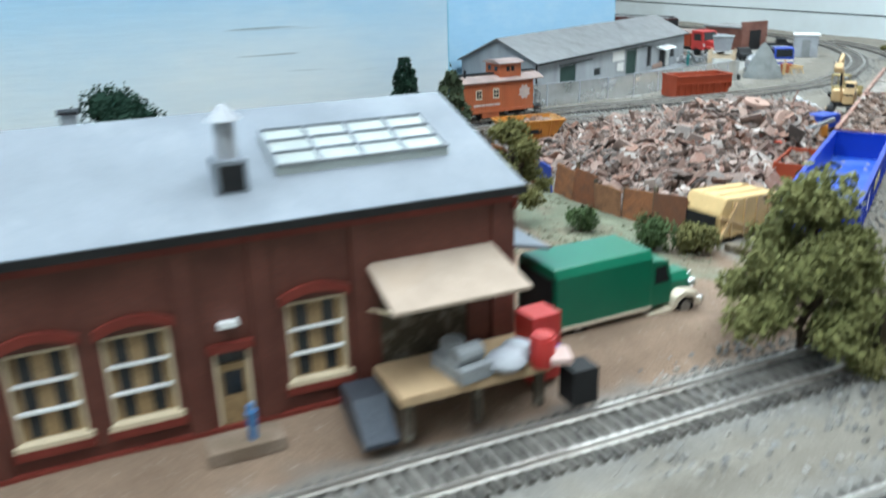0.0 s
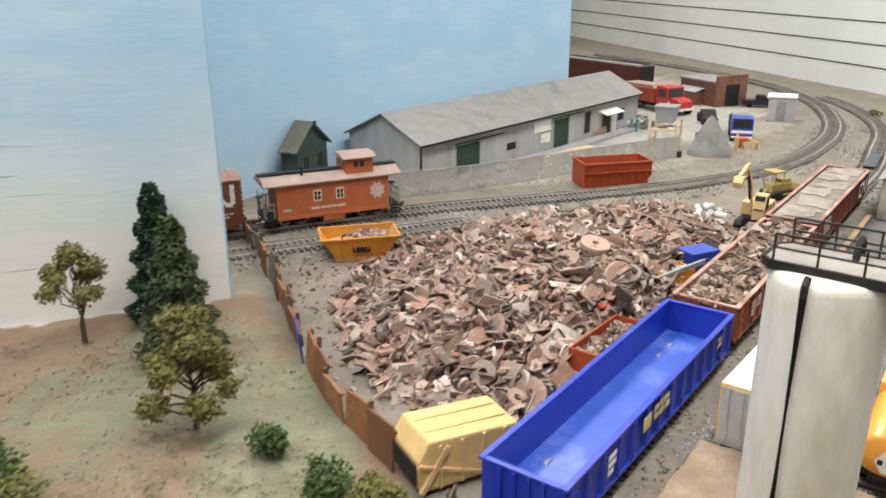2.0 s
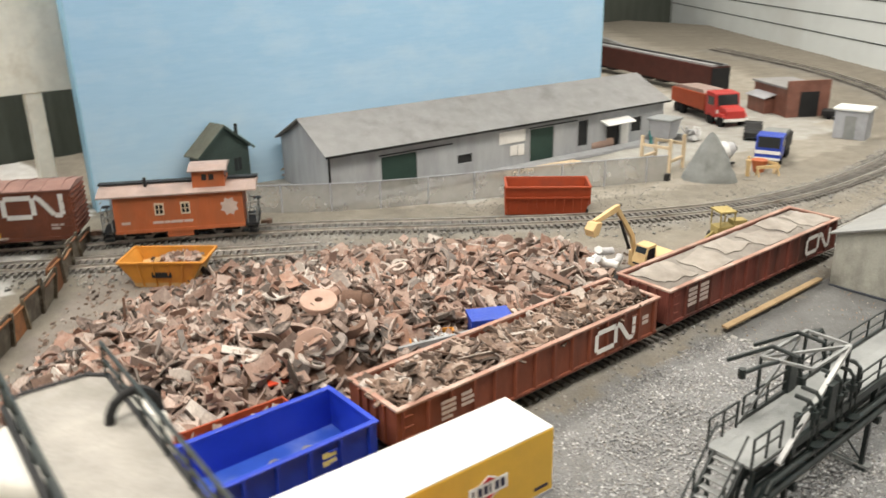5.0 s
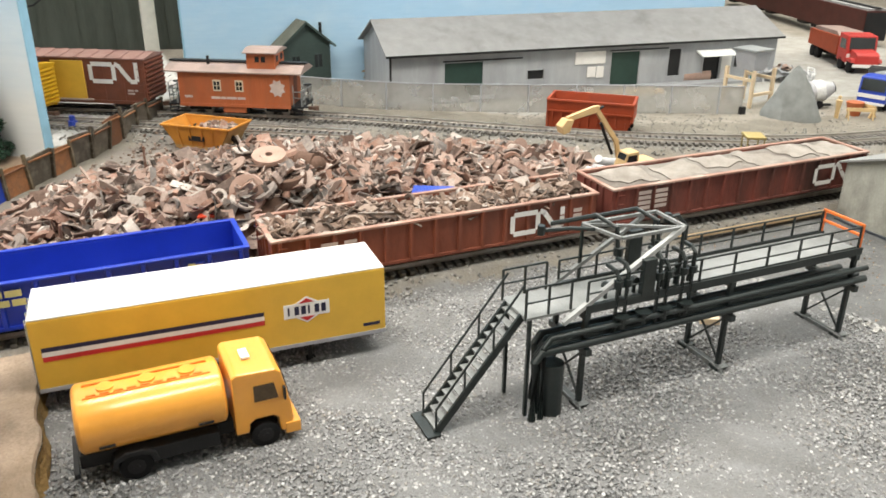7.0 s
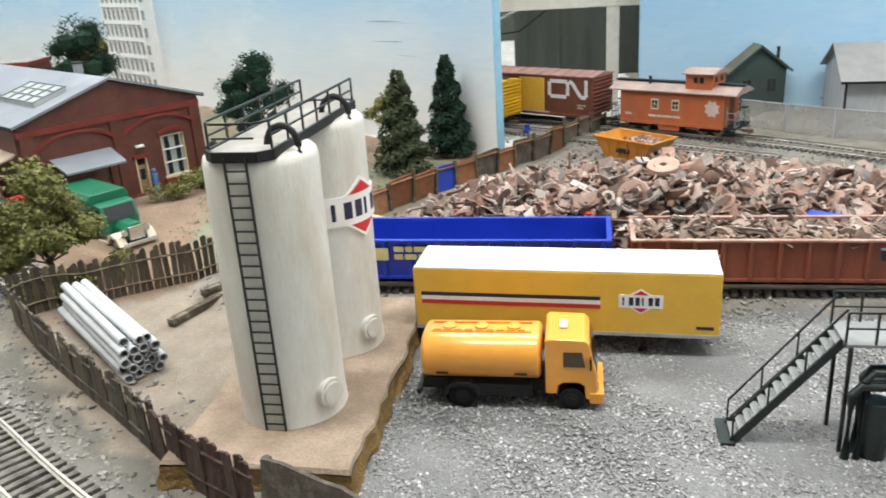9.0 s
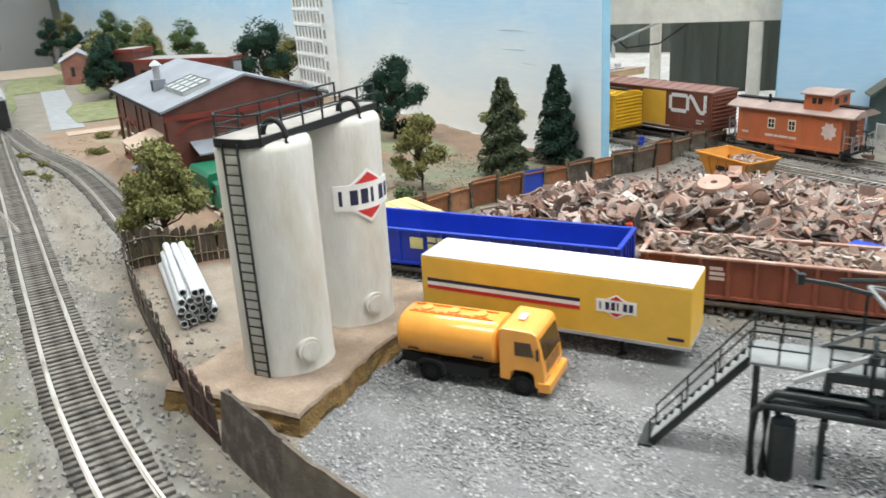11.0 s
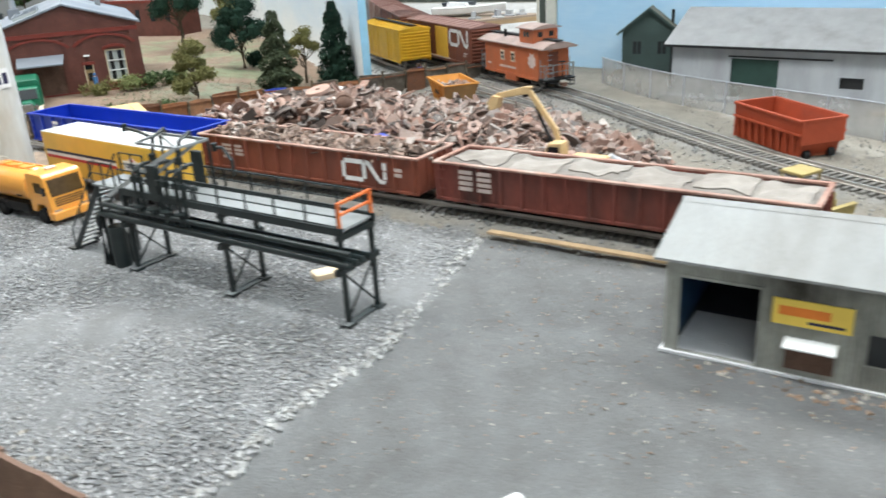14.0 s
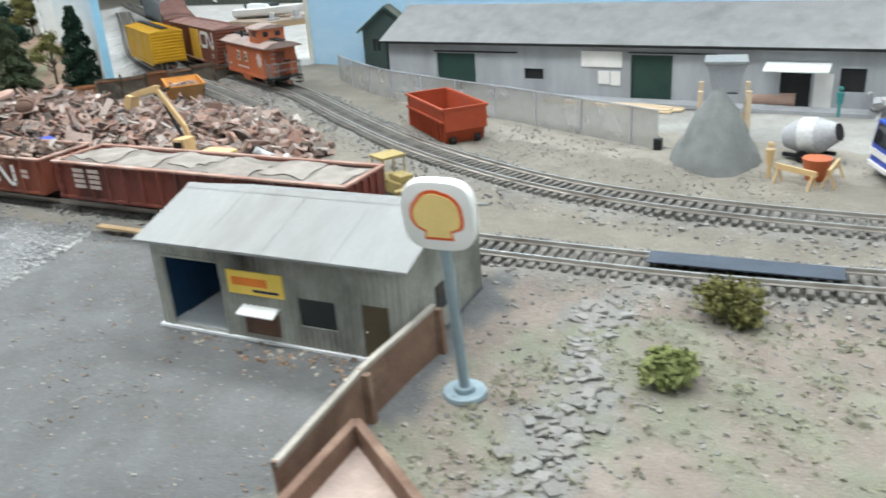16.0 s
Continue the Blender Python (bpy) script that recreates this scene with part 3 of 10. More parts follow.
def as_mesh(name, g, mat, bevel=0.0, smooth=False, tidy=True):
    me = bpy.data.meshes.new(name)
    me.from_pydata([(x * CM, y * CM, z * CM) for x, y, z in g.v], [], g.f)
    if tidy:
        bm = bmesh.new()
        bm.from_mesh(me)
        if name in WELDED:
            bmesh.ops.remove_doubles(bm, verts=bm.verts, dist=1e-6)
            seen = {}
            for q in bm.faces:
                key = frozenset(v.index for v in q.verts)
                seen[key] = seen.get(key, 0) + 1
            bmesh.ops.delete(bm, geom=[q for q in bm.faces if seen[frozenset(v.index for v in q.verts)] > 1], context="FACES")
        bmesh.ops.recalc_face_normals(bm, faces=bm.faces)
        if bevel:
            edges = [e for e in bm.edges if len(e.link_faces) == 2 and e.calc_face_angle(0) > 0.6]
            bmesh.ops.bevel(bm, geom=edges, offset=bevel * CM, segments=2, affect="EDGES", profile=0.6, clamp_overlap=True)
        bm.to_mesh(me)
        bm.free()
    if smooth:
        me.shade_smooth()
        if hasattr(me, "set_sharp_from_angle"):
            me.set_sharp_from_angle(angle=radians(38))
    me.materials.append(M[mat])
    return me


def part(name, g, mat, parent=None, label="", bevel=0.0, smooth=False, tidy=True):
    ob = new(name, as_mesh(name, g, mat, bevel, smooth, tidy))
    if parent is not None:
        ob.parent = parent
    if label:
        tagged(ob, label)
    return ob


def thing(name, x, y, z=0.0, turn=0.0, label="", category="", group="", kind=""):
    """An Empty at a thing's base."""
    ob = new(name)
    ob.empty_display_size = 0.01
    ob.matrix_world = pose(x * CM, y * CM, z * CM, 0, 0, turn)
    return tagged(ob, label, category, group, kind)


def single(name, g, mat, x, y, z=0.0, turn=0.0, label="", category="", group="", kind="", bevel=0.0, smooth=False, tidy=True):
    """A thing of one mesh."""
    ob = new(name, as_mesh(name, g, mat, bevel, smooth, tidy))
    ob.matrix_world = pose(x * CM, y * CM, z * CM, 0, 0, turn)
    return tagged(ob, label, category, group, kind)


def place_piece(name, mesh, parent, x, y, z, turn=0.0, tilt=0.0, lean=0.0, size=(1, 1, 1)):
    """One of many alike pieces on shared mesh data."""
    ob = new(name, mesh)
    ob.parent = parent
    ob.matrix_local = Matrix.LocRotScale((x * CM, y * CM, z * CM), Euler((radians(tilt), radians(lean), radians(turn))), size)
    return ob


def smooth_line(pts, step):
    """Points at even steps along a smooth curve through the given ones."""
    p = [np.array(q, float) for q in pts]
    p = [2 * p[0] - p[1]] + p + [2 * p[-1] - p[-2]]
    fine = []
    for a, b, c, d in zip(p, p[1:], p[2:], p[3:]):
        for k in range(24):
            t = k / 24
            fine.append(0.5 * (2 * b + (c - a) * t + (2 * a - 5 * b + 4 * c - d) * t * t + (3 * b - a - 3 * c + d) * t ** 3))
    fine.append(p[-2])
    fine = np.array(fine)
    s = np.r_[0, np.cumsum(np.linalg.norm(np.diff(fine, axis=0), axis=1))]
    at = np.arange(0, s[-1], step)
    return np.stack([np.interp(at, s, fine[:, k]) for k in range(fine.shape[1])], 1)


rnd = random.Random(7)

# ---- track lines on the plan ----
LINES = {
    "left_main": [(41, 100), (40.2, 90), (38.1, 79.7), (34.6, 67.0), (29.0, 56.2), (20.6, 43.4), (7.3, 23.9), (-12, -4.5), (-34, -36), (-48, -56)],
    "outer_main": [(52, 76), (40, 60), (30.2, 46.5), (20.8, 33.0), (12.6, 20.0), (1.6, 0.5), (-13.4, -22), (-32, -50)],
    "crossover": [(-3.6, -8.8), (1.2, 2.4), (4.8, 12.4), (8.0, 20.6), (12.4, 29.6)],
    "left_branch": [(11.6, 43.0), (6.4, 34.9), (0.6, 26.0), (-5.5, 15.5), (-11.5, 2.5), (-20, -13)],
    "scrap_spur": [(9.2, 53), (9.05, 74), (8.95, 92), (8.9, 106), (9.0, 117.4), (8.9, 125.2), (8.1, 133.6), (6.6, 146.3), (3.2, 156.8), (-1.9, 166.2), (-6.9, 172.0)],
    "rear_main": [(-110.0, -27.0), (-100.0, -15.0), (-77.0, 15.0), (-66.0, 28.5), (-56.0, 39.2), (-46.0, 48.6), (-36.2, 59.2), (-25.53, 77.16), (-19.59, 87.17), (-11.88, 97.17), (-5.32, 106.34), (-0.42, 115.93), (1.56, 124.47), (1.98, 133.85), (1.46, 142.18), (-0.42, 151.56), (-4.59, 163.02), (-11.15, 173.97), (-20.01, 183.86), (-37.72, 197.41), (-64.81, 212)],
    "rear_siding": [(-91.0, -9.0), (-66.0, 18.5), (-50.0, 35.8), (-38.76, 48.4), (-30.84, 59.03), (-26.47, 66.33), (-22.72, 72.37), (-18.24, 79.87), (-14.17, 86.33)],
}


TRACK_PTS = np.concatenate([smooth_line(p, 1.5) for p in LINES.values()])


def soil_height(x, y):
    """The lie of the land: a low rise under the brick house, ballast shoulders under the tracks."""
    d = np.hypot(x + 6, y - 32)
    t = np.clip((24 - d) / 11, 0, 1)
    h = 1.2 * t * t * (3 - 2 * t)
    near = np.full(np.shape(x), 99.0)
    if np.size(x) == 1:
        near = np.min((TRACK_PTS[:, 0] - x) ** 2 + (TRACK_PTS[:, 1] - y) ** 2) + 0 * near
    else:
        for px, py in TRACK_PTS:
            near = np.minimum(near, (x - px) ** 2 + (y - py) ** 2)
    t = np.clip((np.sqrt(near) - 1.9) / 2.2, 0, 1)
    h = h * t * t * (3 - 2 * t)
    t = np.clip((2.9 - np.sqrt(near)) / 1.2, 0, 1)
    return np.maximum(h, 0.36 * t * t * (3 - 2 * t)), near


def inside(poly, x, y):
    hit = np.zeros(np.shape(x), bool)
    for (x0, y0), (x1, y1) in zip(poly, poly[1:] + poly[:1]):
        if y0 != y1:
            hit ^= ((y0 > y) != (y1 > y)) & (x < (x1 - x0) * (y - y0) / (y1 - y0) + x0)
    return hit


def wobble(x, y, k, seed):
    return (np.sin(x * k + seed) * np.cos(y * k * 1.13 + 2 * seed) + 0.6 * np.sin(x * k * 2.3 + y * k * 1.7 + seed * 3)
            + 0.4 * np.sin(-x * k * 4.1 + y * k * 4.7 + seed * 5) + 0.25 * np.sin(x * k * 9.3 + 1.7 * seed) * np.sin(y * k * 8.7 + seed))


SOILS = [
    ((0.265, 0.24, 0.2), [(-200, -200), (200, -200), (200, 300), (-200, 300)]),  # ballast and dust
    ((0.375, 0.345, 0.295), [(-146.09, 85.92), (-28.34, 85.92), (-19.49, 97.38), (-10.63, 108.84), (-6.46, 123.43), (-4.38, 152.6), (-31.47, 179.7), (-146.09, 256.8)]),  # pale yard
    ((0.46, 0.45, 0.42), [(-50.23, 92.17), (-25.22, 92.17), (-17.92, 100.5), (-14.28, 113.01), (-13.76, 120.3), (-11.67, 133.85), (-9.59, 152.6), (-23.13, 163.02), (-47.1, 160.94)]),  # concrete apron
    ((0.26, 0.23, 0.205), [(-26, 74.6), (-8, 62), (1.4, 57), (7, 56), (7.2, 100), (0, 104), (-13, 91), (-21, 83)]),  # scrapyard dirt
    ((0.3, 0.208, 0.145), [(-60, -10), (-20, -8), (-4, 20), (6.5, 37), (14.5, 43.6), (8.3, 51.6), (1.2, 57), (-18, 66), (-60, 20)]),  # house yard earth
    ((0.17, 0.162, 0.14), [(17, 45), (23, 53), (29, 62), (35, 77), (38, 92), (38, 100), (46, 100), (44, 84), (37, 64), (26, 46), (18, 36)]),  # dark verge by the fence
    ((0.335, 0.285, 0.23), [(15.5, 44.0), (8.4, 51.6), (10.6, 57), (11.2, 66), (26.6, 65), (25, 55)]),  # tank yard
    ((0.235, 0.24, 0.245), [(11.4, 64), (26.6, 64.6), (30, 66.6), (34.4, 78.6), (37, 95), (33, 99.2), (28.8, 98.2), (24.0, 98.4), (18, 97.3), (11.6, 95.6)]),  # gravel lot
    ((0.168, 0.172, 0.174), [(11.6, 95.6), (18, 97.3), (24.0, 98.4), (28.8, 98.2), (33, 99.2), (52, 101), (46, 150), (26, 119.4), (17, 119.2), (11.4, 119)]),  # dark lot
    ((0.3, 0.255, 0.22), [(11.2, 119.2), (26, 119.4), (60, 120), (60, 170), (10, 150)]),  # earth beyond the hut
    ((0.29, 0.285, 0.27), [(26, 122.6), (26, 125.0), (19, 125.3), (11.5, 124.6), (11.5, 121.8), (19, 122.8)]),  # stony path
    ((0.7, 0.7, 0.69), [(-19.6, 62.8), (-22.6, 66.2), (-29, 71), (-37.6, 76.8), (-105, 76.8), (-105, -25), (-95, -25), (-60, 17), (-53.2, 16.4)]),  # bare white board behind the backdrop
]
GREENS = [((0.3, 0.34, 0.19), [(34, 30), (16, 14), (4, -6), (-10, -27), (-30, -58), (-76, -120), (-66, -130), (10, -60), (50, 10)], 0.06, 0.75),
          ((0.2, 0.21, 0.14), [(24, 46), (8, 20), (-14, -14), (-30, -44), (-18, -44), (14, 6), (34, 40), (44, 90), (36, 90), (32, 66)], 0.12, 0.25),
          ((0.25, 0.27, 0.185), [(-24, 53), (-10, 45), (1, 46.5), (7, 50), (0, 57), (-16, 65)], 0.05, 0.5),
          ((0.27, 0.272, 0.205), [(15, 121), (11, 128), (12, 150), (70, 160), (70, 118), (30, 116)], 0.09, 0.5),
          ((0.3, 0.32, 0.17), [(-70, -60), (-14, -60), (-2, -6), (14, 18), (30, 46), (60, 60), (60, -60)], 0.04, 0.3),
          ((0.27, 0.29, 0.17), [(-45, 0), (-20, 0), (-12, 24), (-14, 45), (-22, 50), (-50, 20)], 0.05, 0.3)]


def steps(lo, hi, fine_lo, fine_hi, fine, coarse):
    return np.r_[np.arange(lo, fine_lo, coarse), np.arange(fine_lo, fine_hi, fine), np.arange(fine_hi, hi + coarse, coarse)]


def build_ground():
    xs, ys = steps(-140, 92, -45, 52, 0.5, 3.0), steps(-90, 262, 18, 150, 0.5, 3.0)
    x, y = np.meshgrid(xs, ys)
    z, near = soil_height(x, y)
    z = z + 0.05 * wobble(x, y, 0.31, 2.0)
    wx, wy = x + 0.35 * wobble(x, y, 0.9, 1.0), y + 0.35 * wobble(x, y, 0.8, 4.0)
    col = np.zeros((*x.shape, 4))
    col[..., 3] = 1
    for c, poly in SOILS:
        col[inside(poly, wx, wy), :3] = c
    for c, poly, k, level in GREENS:
        grass = np.clip(wobble(x, y, k * 4, 3.0) * 0.6 + wobble(x, y, k * 17, 8.0) * 0.4 + level, 0, 1) * inside(poly, wx, wy)
        col[..., :3] += (np.array(c) - col[..., :3]) * grass[..., None]
    bed = (np.clip((2.5 + 0.3 * wobble(x, y, 1.5, 6.0) - np.sqrt(near)) / 0.8, 0, 1) * 0.75)[..., None]
    col[..., :3] += (np.array((0.25, 0.243, 0.228)) - col[..., :3]) * bed
    col[..., :3] *= (1 + 0.06 * wobble(x, y, 0.45, 7.0))[..., None]
    me = bpy.data.meshes.new("ground")
    rows, cols = x.shape
    idx = np.arange(rows * cols).reshape(rows, cols)
    quads = np.stack([idx[:-1, :-1], idx[:-1, 1:], idx[1:, 1:], idx[1:, :-1]], -1).reshape(-1, 4)
    me.from_pydata((np.stack([x, y, z], -1).reshape(-1, 3) * CM).tolist(), [], quads.tolist())
    at = me.attributes.new("soil", "FLOAT_COLOR", "POINT")
    at.data.foreach_set("color", col.reshape(-1).astype(np.float32))
    me.shade_smooth()
    m, nt, bs = nodes_of("scenic_ground")
    a = nt.nodes.new("ShaderNodeAttribute")
    a.attribute_name = "soil"
    grain = noise_fac(nt, 1100, 4, lo=0.25, hi=0.75)
    clods = noise_fac(nt, 260, 6, lo=0.3, hi=0.7)
    c = mix(nt, grain, a.outputs["Color"], (0.42, 0.42, 0.42), "MULTIPLY")
    c = mix(nt, 0.55, a.outputs["Color"], c)
    c = mix(nt, noise_fac(nt, 60, 6, lo=0.3, hi=0.7), c, mix(nt, 1.0, c, (0.72, 0.7, 0.68), "MULTIPLY"))
    c = mix(nt, noise_fac(nt, 420, 3, lo=0.64, hi=0.72), c, mix(nt, 0.3, c, (0.6, 0.58, 0.53)))
    nt.links.new(c, bs.inputs["Base Color"])
    bs.inputs["Roughness"].default_value = 0.95
    bump(nt, bs, mix(nt, 0.5, grain, clods), 0.9, 0.0007)
    me.materials.append(m)
    ob = new("ground", me)
    return tagged(ob, "model railway ground of earth, ballast, gravel and dry grass", "ground", kind="structure")


ground = build_ground()


def soil(x, y):
    return float(soil_height(np.array([float(x)]), np.array([float(y)]))[0][0])


# ---- room round the layout ----
def wall_panel(name, ax, ay, bx, by, z0, z1, thick, mat, label, category="wall"):
    """A flat panel from a to b; its thickness goes to the far side (to the left of a to b)."""
    d = V3((bx - ax, by - ay, 0))
    turn = math.degrees(math.atan2(d.y, d.x))
    g = G().box(0, 0, z0, d.length, thick, z1)
    return single(name, g, mat, ax, ay, 0, turn, label, category, kind="structure")


wall_panel("wall_north", 95.7, 115.5, -135.3, 299.1, -80, 150, 6, "siding", "white painted wall of wide horizontal boards")
for k in range(9):
    d = V3((-231, 183.6, 0))
    g = G().box(0, 6.004, -0.11, d.length, 6.06, 0.11)
    single("trim_%d" % (k + 1), g, "groove", 95.7, 115.5, 4.1 + 3.6 * k, math.degrees(math.atan2(d.y, d.x)), "dark groove between white wall boards", "trim", kind="structure")
wall_panel("wall_west", -135.4, 299.1, -135.4, -140, -80, 150, 6, "curtain", "dark olive cloth hung along the far wall")
wall_panel("wall_south", -135.4, -140, 150, -140, -80, 150, 6, "room_dim", "plain room wall behind the viewer")
wall_panel("wall_east", 150, -140, 150, 115.5, -80, 150, 6, "room_dim", "plain room wall behind the viewer")
wall_panel("wall_northeast", 150, 115.5, 95.7, 115.5, -80, 150, 6, "room_dim", "plain room wall behind the viewer")
single("ceiling", G().box(-150, -150, 150, 160, 305, 154), "room_white", 0, 0, 0, 0, "white painted room ceiling", "ceiling", kind="structure")
single("floor", G().box(-150, -150, -84, 160, 305, -80), "room_floor", 0, 0, 0, 0, "plain room floor under the layout", "floor", kind="structure")


# ---- painted backdrops ----
def backdrop(name, ax, ay, bx, by, z0, z1, thick, mat, label):
    d = V3((bx - ax, by - ay, 0))
    th = thing(name, ax, ay, 0, math.degrees(math.atan2(d.y, d.x)), label, "backdrop", kind="structure")
    part("panel", G().box(0, 0, z0, d.length, thick, z1), mat, th)
    part("edge_strip", G().box(-0.12, 0.02, z0, -0.004, thick - 0.02, z1), "sky_edge", th, "light blue painted edge")
    part("edge_strip", G().box(d.length + 0.004, 0.02, z0, d.length + 0.12, thick - 0.02, z1), "sky_edge", th, "light blue painted edge")
    return th


# faces look to the camera's side: the panel's thickness lies behind
backdrop("backdrop_1", -18.6, 64.45, -54.0, 15.4, -1, 60, -0.75, "sky_a", "plywood panel with hand-painted pale sky and cracked paint")
backdrop("backdrop_4", 6, -24, -74, -146, -1, 40, 1.2, "teal_paint", "pale teal painted panel beyond the grass verge")
backdrop("backdrop_2", -33.5, 138.4, -36.9, 76.9, -1, 62, -1.6, "sky_b", "plywood panel painted plain light blue")
backdrop("backdrop_3", -60.0, 16.0, -126, -126, -1, 70, -1.5, "sky_a", "painted sky panel beyond the town")

# ---- tracks ----
TIE = as_mesh("tie", G().box(-0.13, -1.42, 0, 0.13, 1.42, 0.2), "tie", bevel=0.03)


def rail_line(line, off):
    out = []
    for k in range(len(line)):
        d = line[min(k + 1, len(line) - 1)] - line[max(k - 1, 0)]
        d = d / np.linalg.norm(d)
        out.append((line[k][0] - d[1] * off, line[k][1] + d[0] * off))
    return out


def rail_mesh(pts, z):
    """A rail of foot, web and head swept along the line."""
    prof = [(-0.11, 0), (0.11, 0), (0.11, 0.03), (0.025, 0.06), (0.025, 0.15), (0.05, 0.16), (0.05, 0.22), (-0.05, 0.22), (-0.05, 0.16), (-0.025, 0.15), (-0.025, 0.06), (-0.11, 0.03)]
    g, n = G(), len(prof)
    v = []
    for k, (x, y) in enumerate(pts):
        a, b = pts[max(k - 1, 0)], pts[min(k + 1, len(pts) - 1)]
        d = V3((b[0] - a[0], b[1] - a[1])).normalized()
        v += [(x - d.y * p, y + d.x * p, z + q) for p, q in prof]
    f = [(k * n + j, k * n + (j + 1) % n, (k + 1) * n + (j + 1) % n, (k + 1) * n + j) for k in range(len(pts) - 1) for j in range(n)]
    f += [tuple(range(n)), tuple(range((len(pts) - 1) * n, len(pts) * n))]
    return g.add(v, f)


def lay_track(key, label, skip=(), tie_gap=0.6, limit=300, lift=0.0):
    line = smooth_line(LINES[key], 0.25)
    th = thing("railway_track", 0, 0, 0, 0, label, "railway track")
    fine = smooth_line(LINES[key], 1.0)
    for off in (-0.825, 0.825):
        part("rail", rail_mesh(rail_line(fine, off), 0.56 + lift), "rail", th, "" if off < 0 else "")
    every = max(1, round(tie_gap / 0.25))
    ties = []
    for k in range(2, len(line) - 2, every):
        d = line[k + 1] - line[k - 1]
        ties.append((line[k][0], line[k][1], math.degrees(math.atan2(d[1], d[0])) + rnd.uniform(-1.2, 1.2)))
    ties.sort(key=lambda q: math.hypot(q[0] - 15, q[1] - 90))
    for x, y, a in ties[:limit]:
        place_piece("tie", TIE, th, x, y, 0.36 + lift + rnd.uniform(-0.015, 0.01), a, size=(1, rnd.uniform(0.97, 1.03), 1))
    if len(ties) > limit:
        g = G()
        for x, y, a in ties[limit:]:
            g.box(-0.13, -1.42, 0, 0.13, 1.42, 0.2, Matrix.Translation((x, y, 0.36)) @ Matrix.Rotation(radians(a), 4, "Z"))
        tagged(part("far_ties", g, "tie", th, tidy=False), kind="stuff")
    return th


lay_track("left_main", "curved model railway main line with bright rails on dark ties")
lay_track("outer_main", "second main line with bright rails beyond the first")
lay_track("crossover", "crossover track between the two main lines", lift=0.006)
lay_track("left_branch", "short siding with bright rails ending near the fence")
lay_track("scrap_spur", "straight spur beside the scrapyard, rails on dark ties")
lay_track("rear_main", "curving main line with bright rails behind the scrapyard")
lay_track("rear_siding", "siding that leads behind the painted backdrop")

# ---- rolling stock ----
def bogie(th, y, z=0.78, wheel="wheel", side="soot"):
    """A truck with two wheelsets, along y, as parts of its car."""
    b = part("truck", G().box(-0.95, y - 1.0, z + 0.28, -0.78, y + 1.0, z + 0.62).box(0.78, y - 1.0, z + 0.28, 0.95, y + 1.0, z + 0.62)
             .box(-0.95, y - 0.22, z + 0.3, 0.95, y + 0.22, z + 0.72), side, th, bevel=0.05)
    for dy in (-0.75, 0.75):
        w = G()
        for sx in (-1, 1):
            w.cyl((sx * 0.72, y + dy, z + 0.44), (sx * 0.86, y + dy, z + 0.44), 0.44, n=18)
            w.cyl((sx * 0.66, y + dy, z + 0.44), (sx * 0.72, y + dy, z + 0.44), 0.5, n=18)
        w.cyl((-0.7, y + dy, z + 0.44), (0.7, y + dy, z + 0.44), 0.09, n=8)
        part("wheelset", w, wheel, b, smooth=True)
    for sx in (-0.97, 0.97):
        for dy in (-0.75, 0.75):
            part("axle_box", G().box(sx - 0.06, y + dy - 0.14, z + 0.32, sx + 0.06, y + dy + 0.14, z + 0.56), side, b, bevel=0.03)


def coupler(th, y, sgn, z=1.25):
    g = G().box(-0.13, y, z - 0.12, 0.13, y + sgn * 0.6, z + 0.12)
    g.prism([(-0.22, y + sgn * 0.5), (0.2, y + sgn * 0.5), (0.2, y + sgn * 0.72), (-0.02, y + sgn * 0.95), (-0.22, y + sgn * 0.85)], z - 0.17, z + 0.17)
    part("coupler", g, "rusty", th, "rusty knuckle coupler", bevel=0.02)


def ladder_part(th, x, y0, y1, z0, z1, rungs, mat, along="y", name="side_ladder"):
    g = G()
    for k in range(rungs):
        z = z0 + (z1 - z0) * k / (rungs - 1)
        if along == "y":
            g.beam((x, y0, z), (x, y1, z), 0.05)
        else:
            g.beam((y0, x, z), (y1, x, z), 0.05)
    part(name, g, mat, th)


def logo_ribbon(th, x, y, z, h, face=1, mat="letter", name="logo"):
    """Two linked ribbon shapes as on the side of the cars; flat, along y, at x."""
    t, o, w = 0.2 * h, face * 0.012, 1.16 * h
    g = G()

    def bar(a, b):
        d = V3((b[0] - a[0], b[1] - a[1]))
        n = V3((-d.y, d.x)).normalized() * t / 2
        e = d.normalized() * t * 0.3
        q = [V3(a) - e + n, V3(b) + e + n, V3(b) + e - n, V3(a) - e - n]
        g.prism([(y + face * p.x, z + p.y) for p in q], x, x + o, "x")

    bar((w * 1.0, h * 0.9), (0.2 * w, h * 0.9))
    bar((0.1 * w, h * 0.8), (0.1 * w, h * 0.2))
    bar((0.2 * w, h * 0.1), (w * 0.95, h * 0.1))
    bar((1.08 * w, h * 0.22), (1.08 * w, h * 0.82))
    bar((1.2 * w, h * 0.9), (1.3 * w, h * 0.84))
    bar((1.34 * w, h * 0.8), (1.72 * w, h * 0.2))
    bar((1.8 * w, h * 0.12), (1.98 * w, h * 0.12))
    bar((2.04 * w, h * 0.2), (2.04 * w, h * 0.95))
    part(name, g, mat, th, "white ribbon-shaped railway emblem")


def print_bars(th, x, y, z, rows, mat, face=1, h=0.16, gap=0.09, name="lettering"):
    """Unreadable lines of print as short bars at x, running along y."""
    g = G()
    for k, words in enumerate(rows):
        yy, zz = y, z - k * (h + gap)
        for w in words:
            g.box(min(x, x + face * 0.01), min(yy, yy + face * w), zz, max(x, x + face * 0.01), max(yy, yy + face * w), zz + h)
            yy += face * (w + 0.09)
    part(name, g, mat, th)


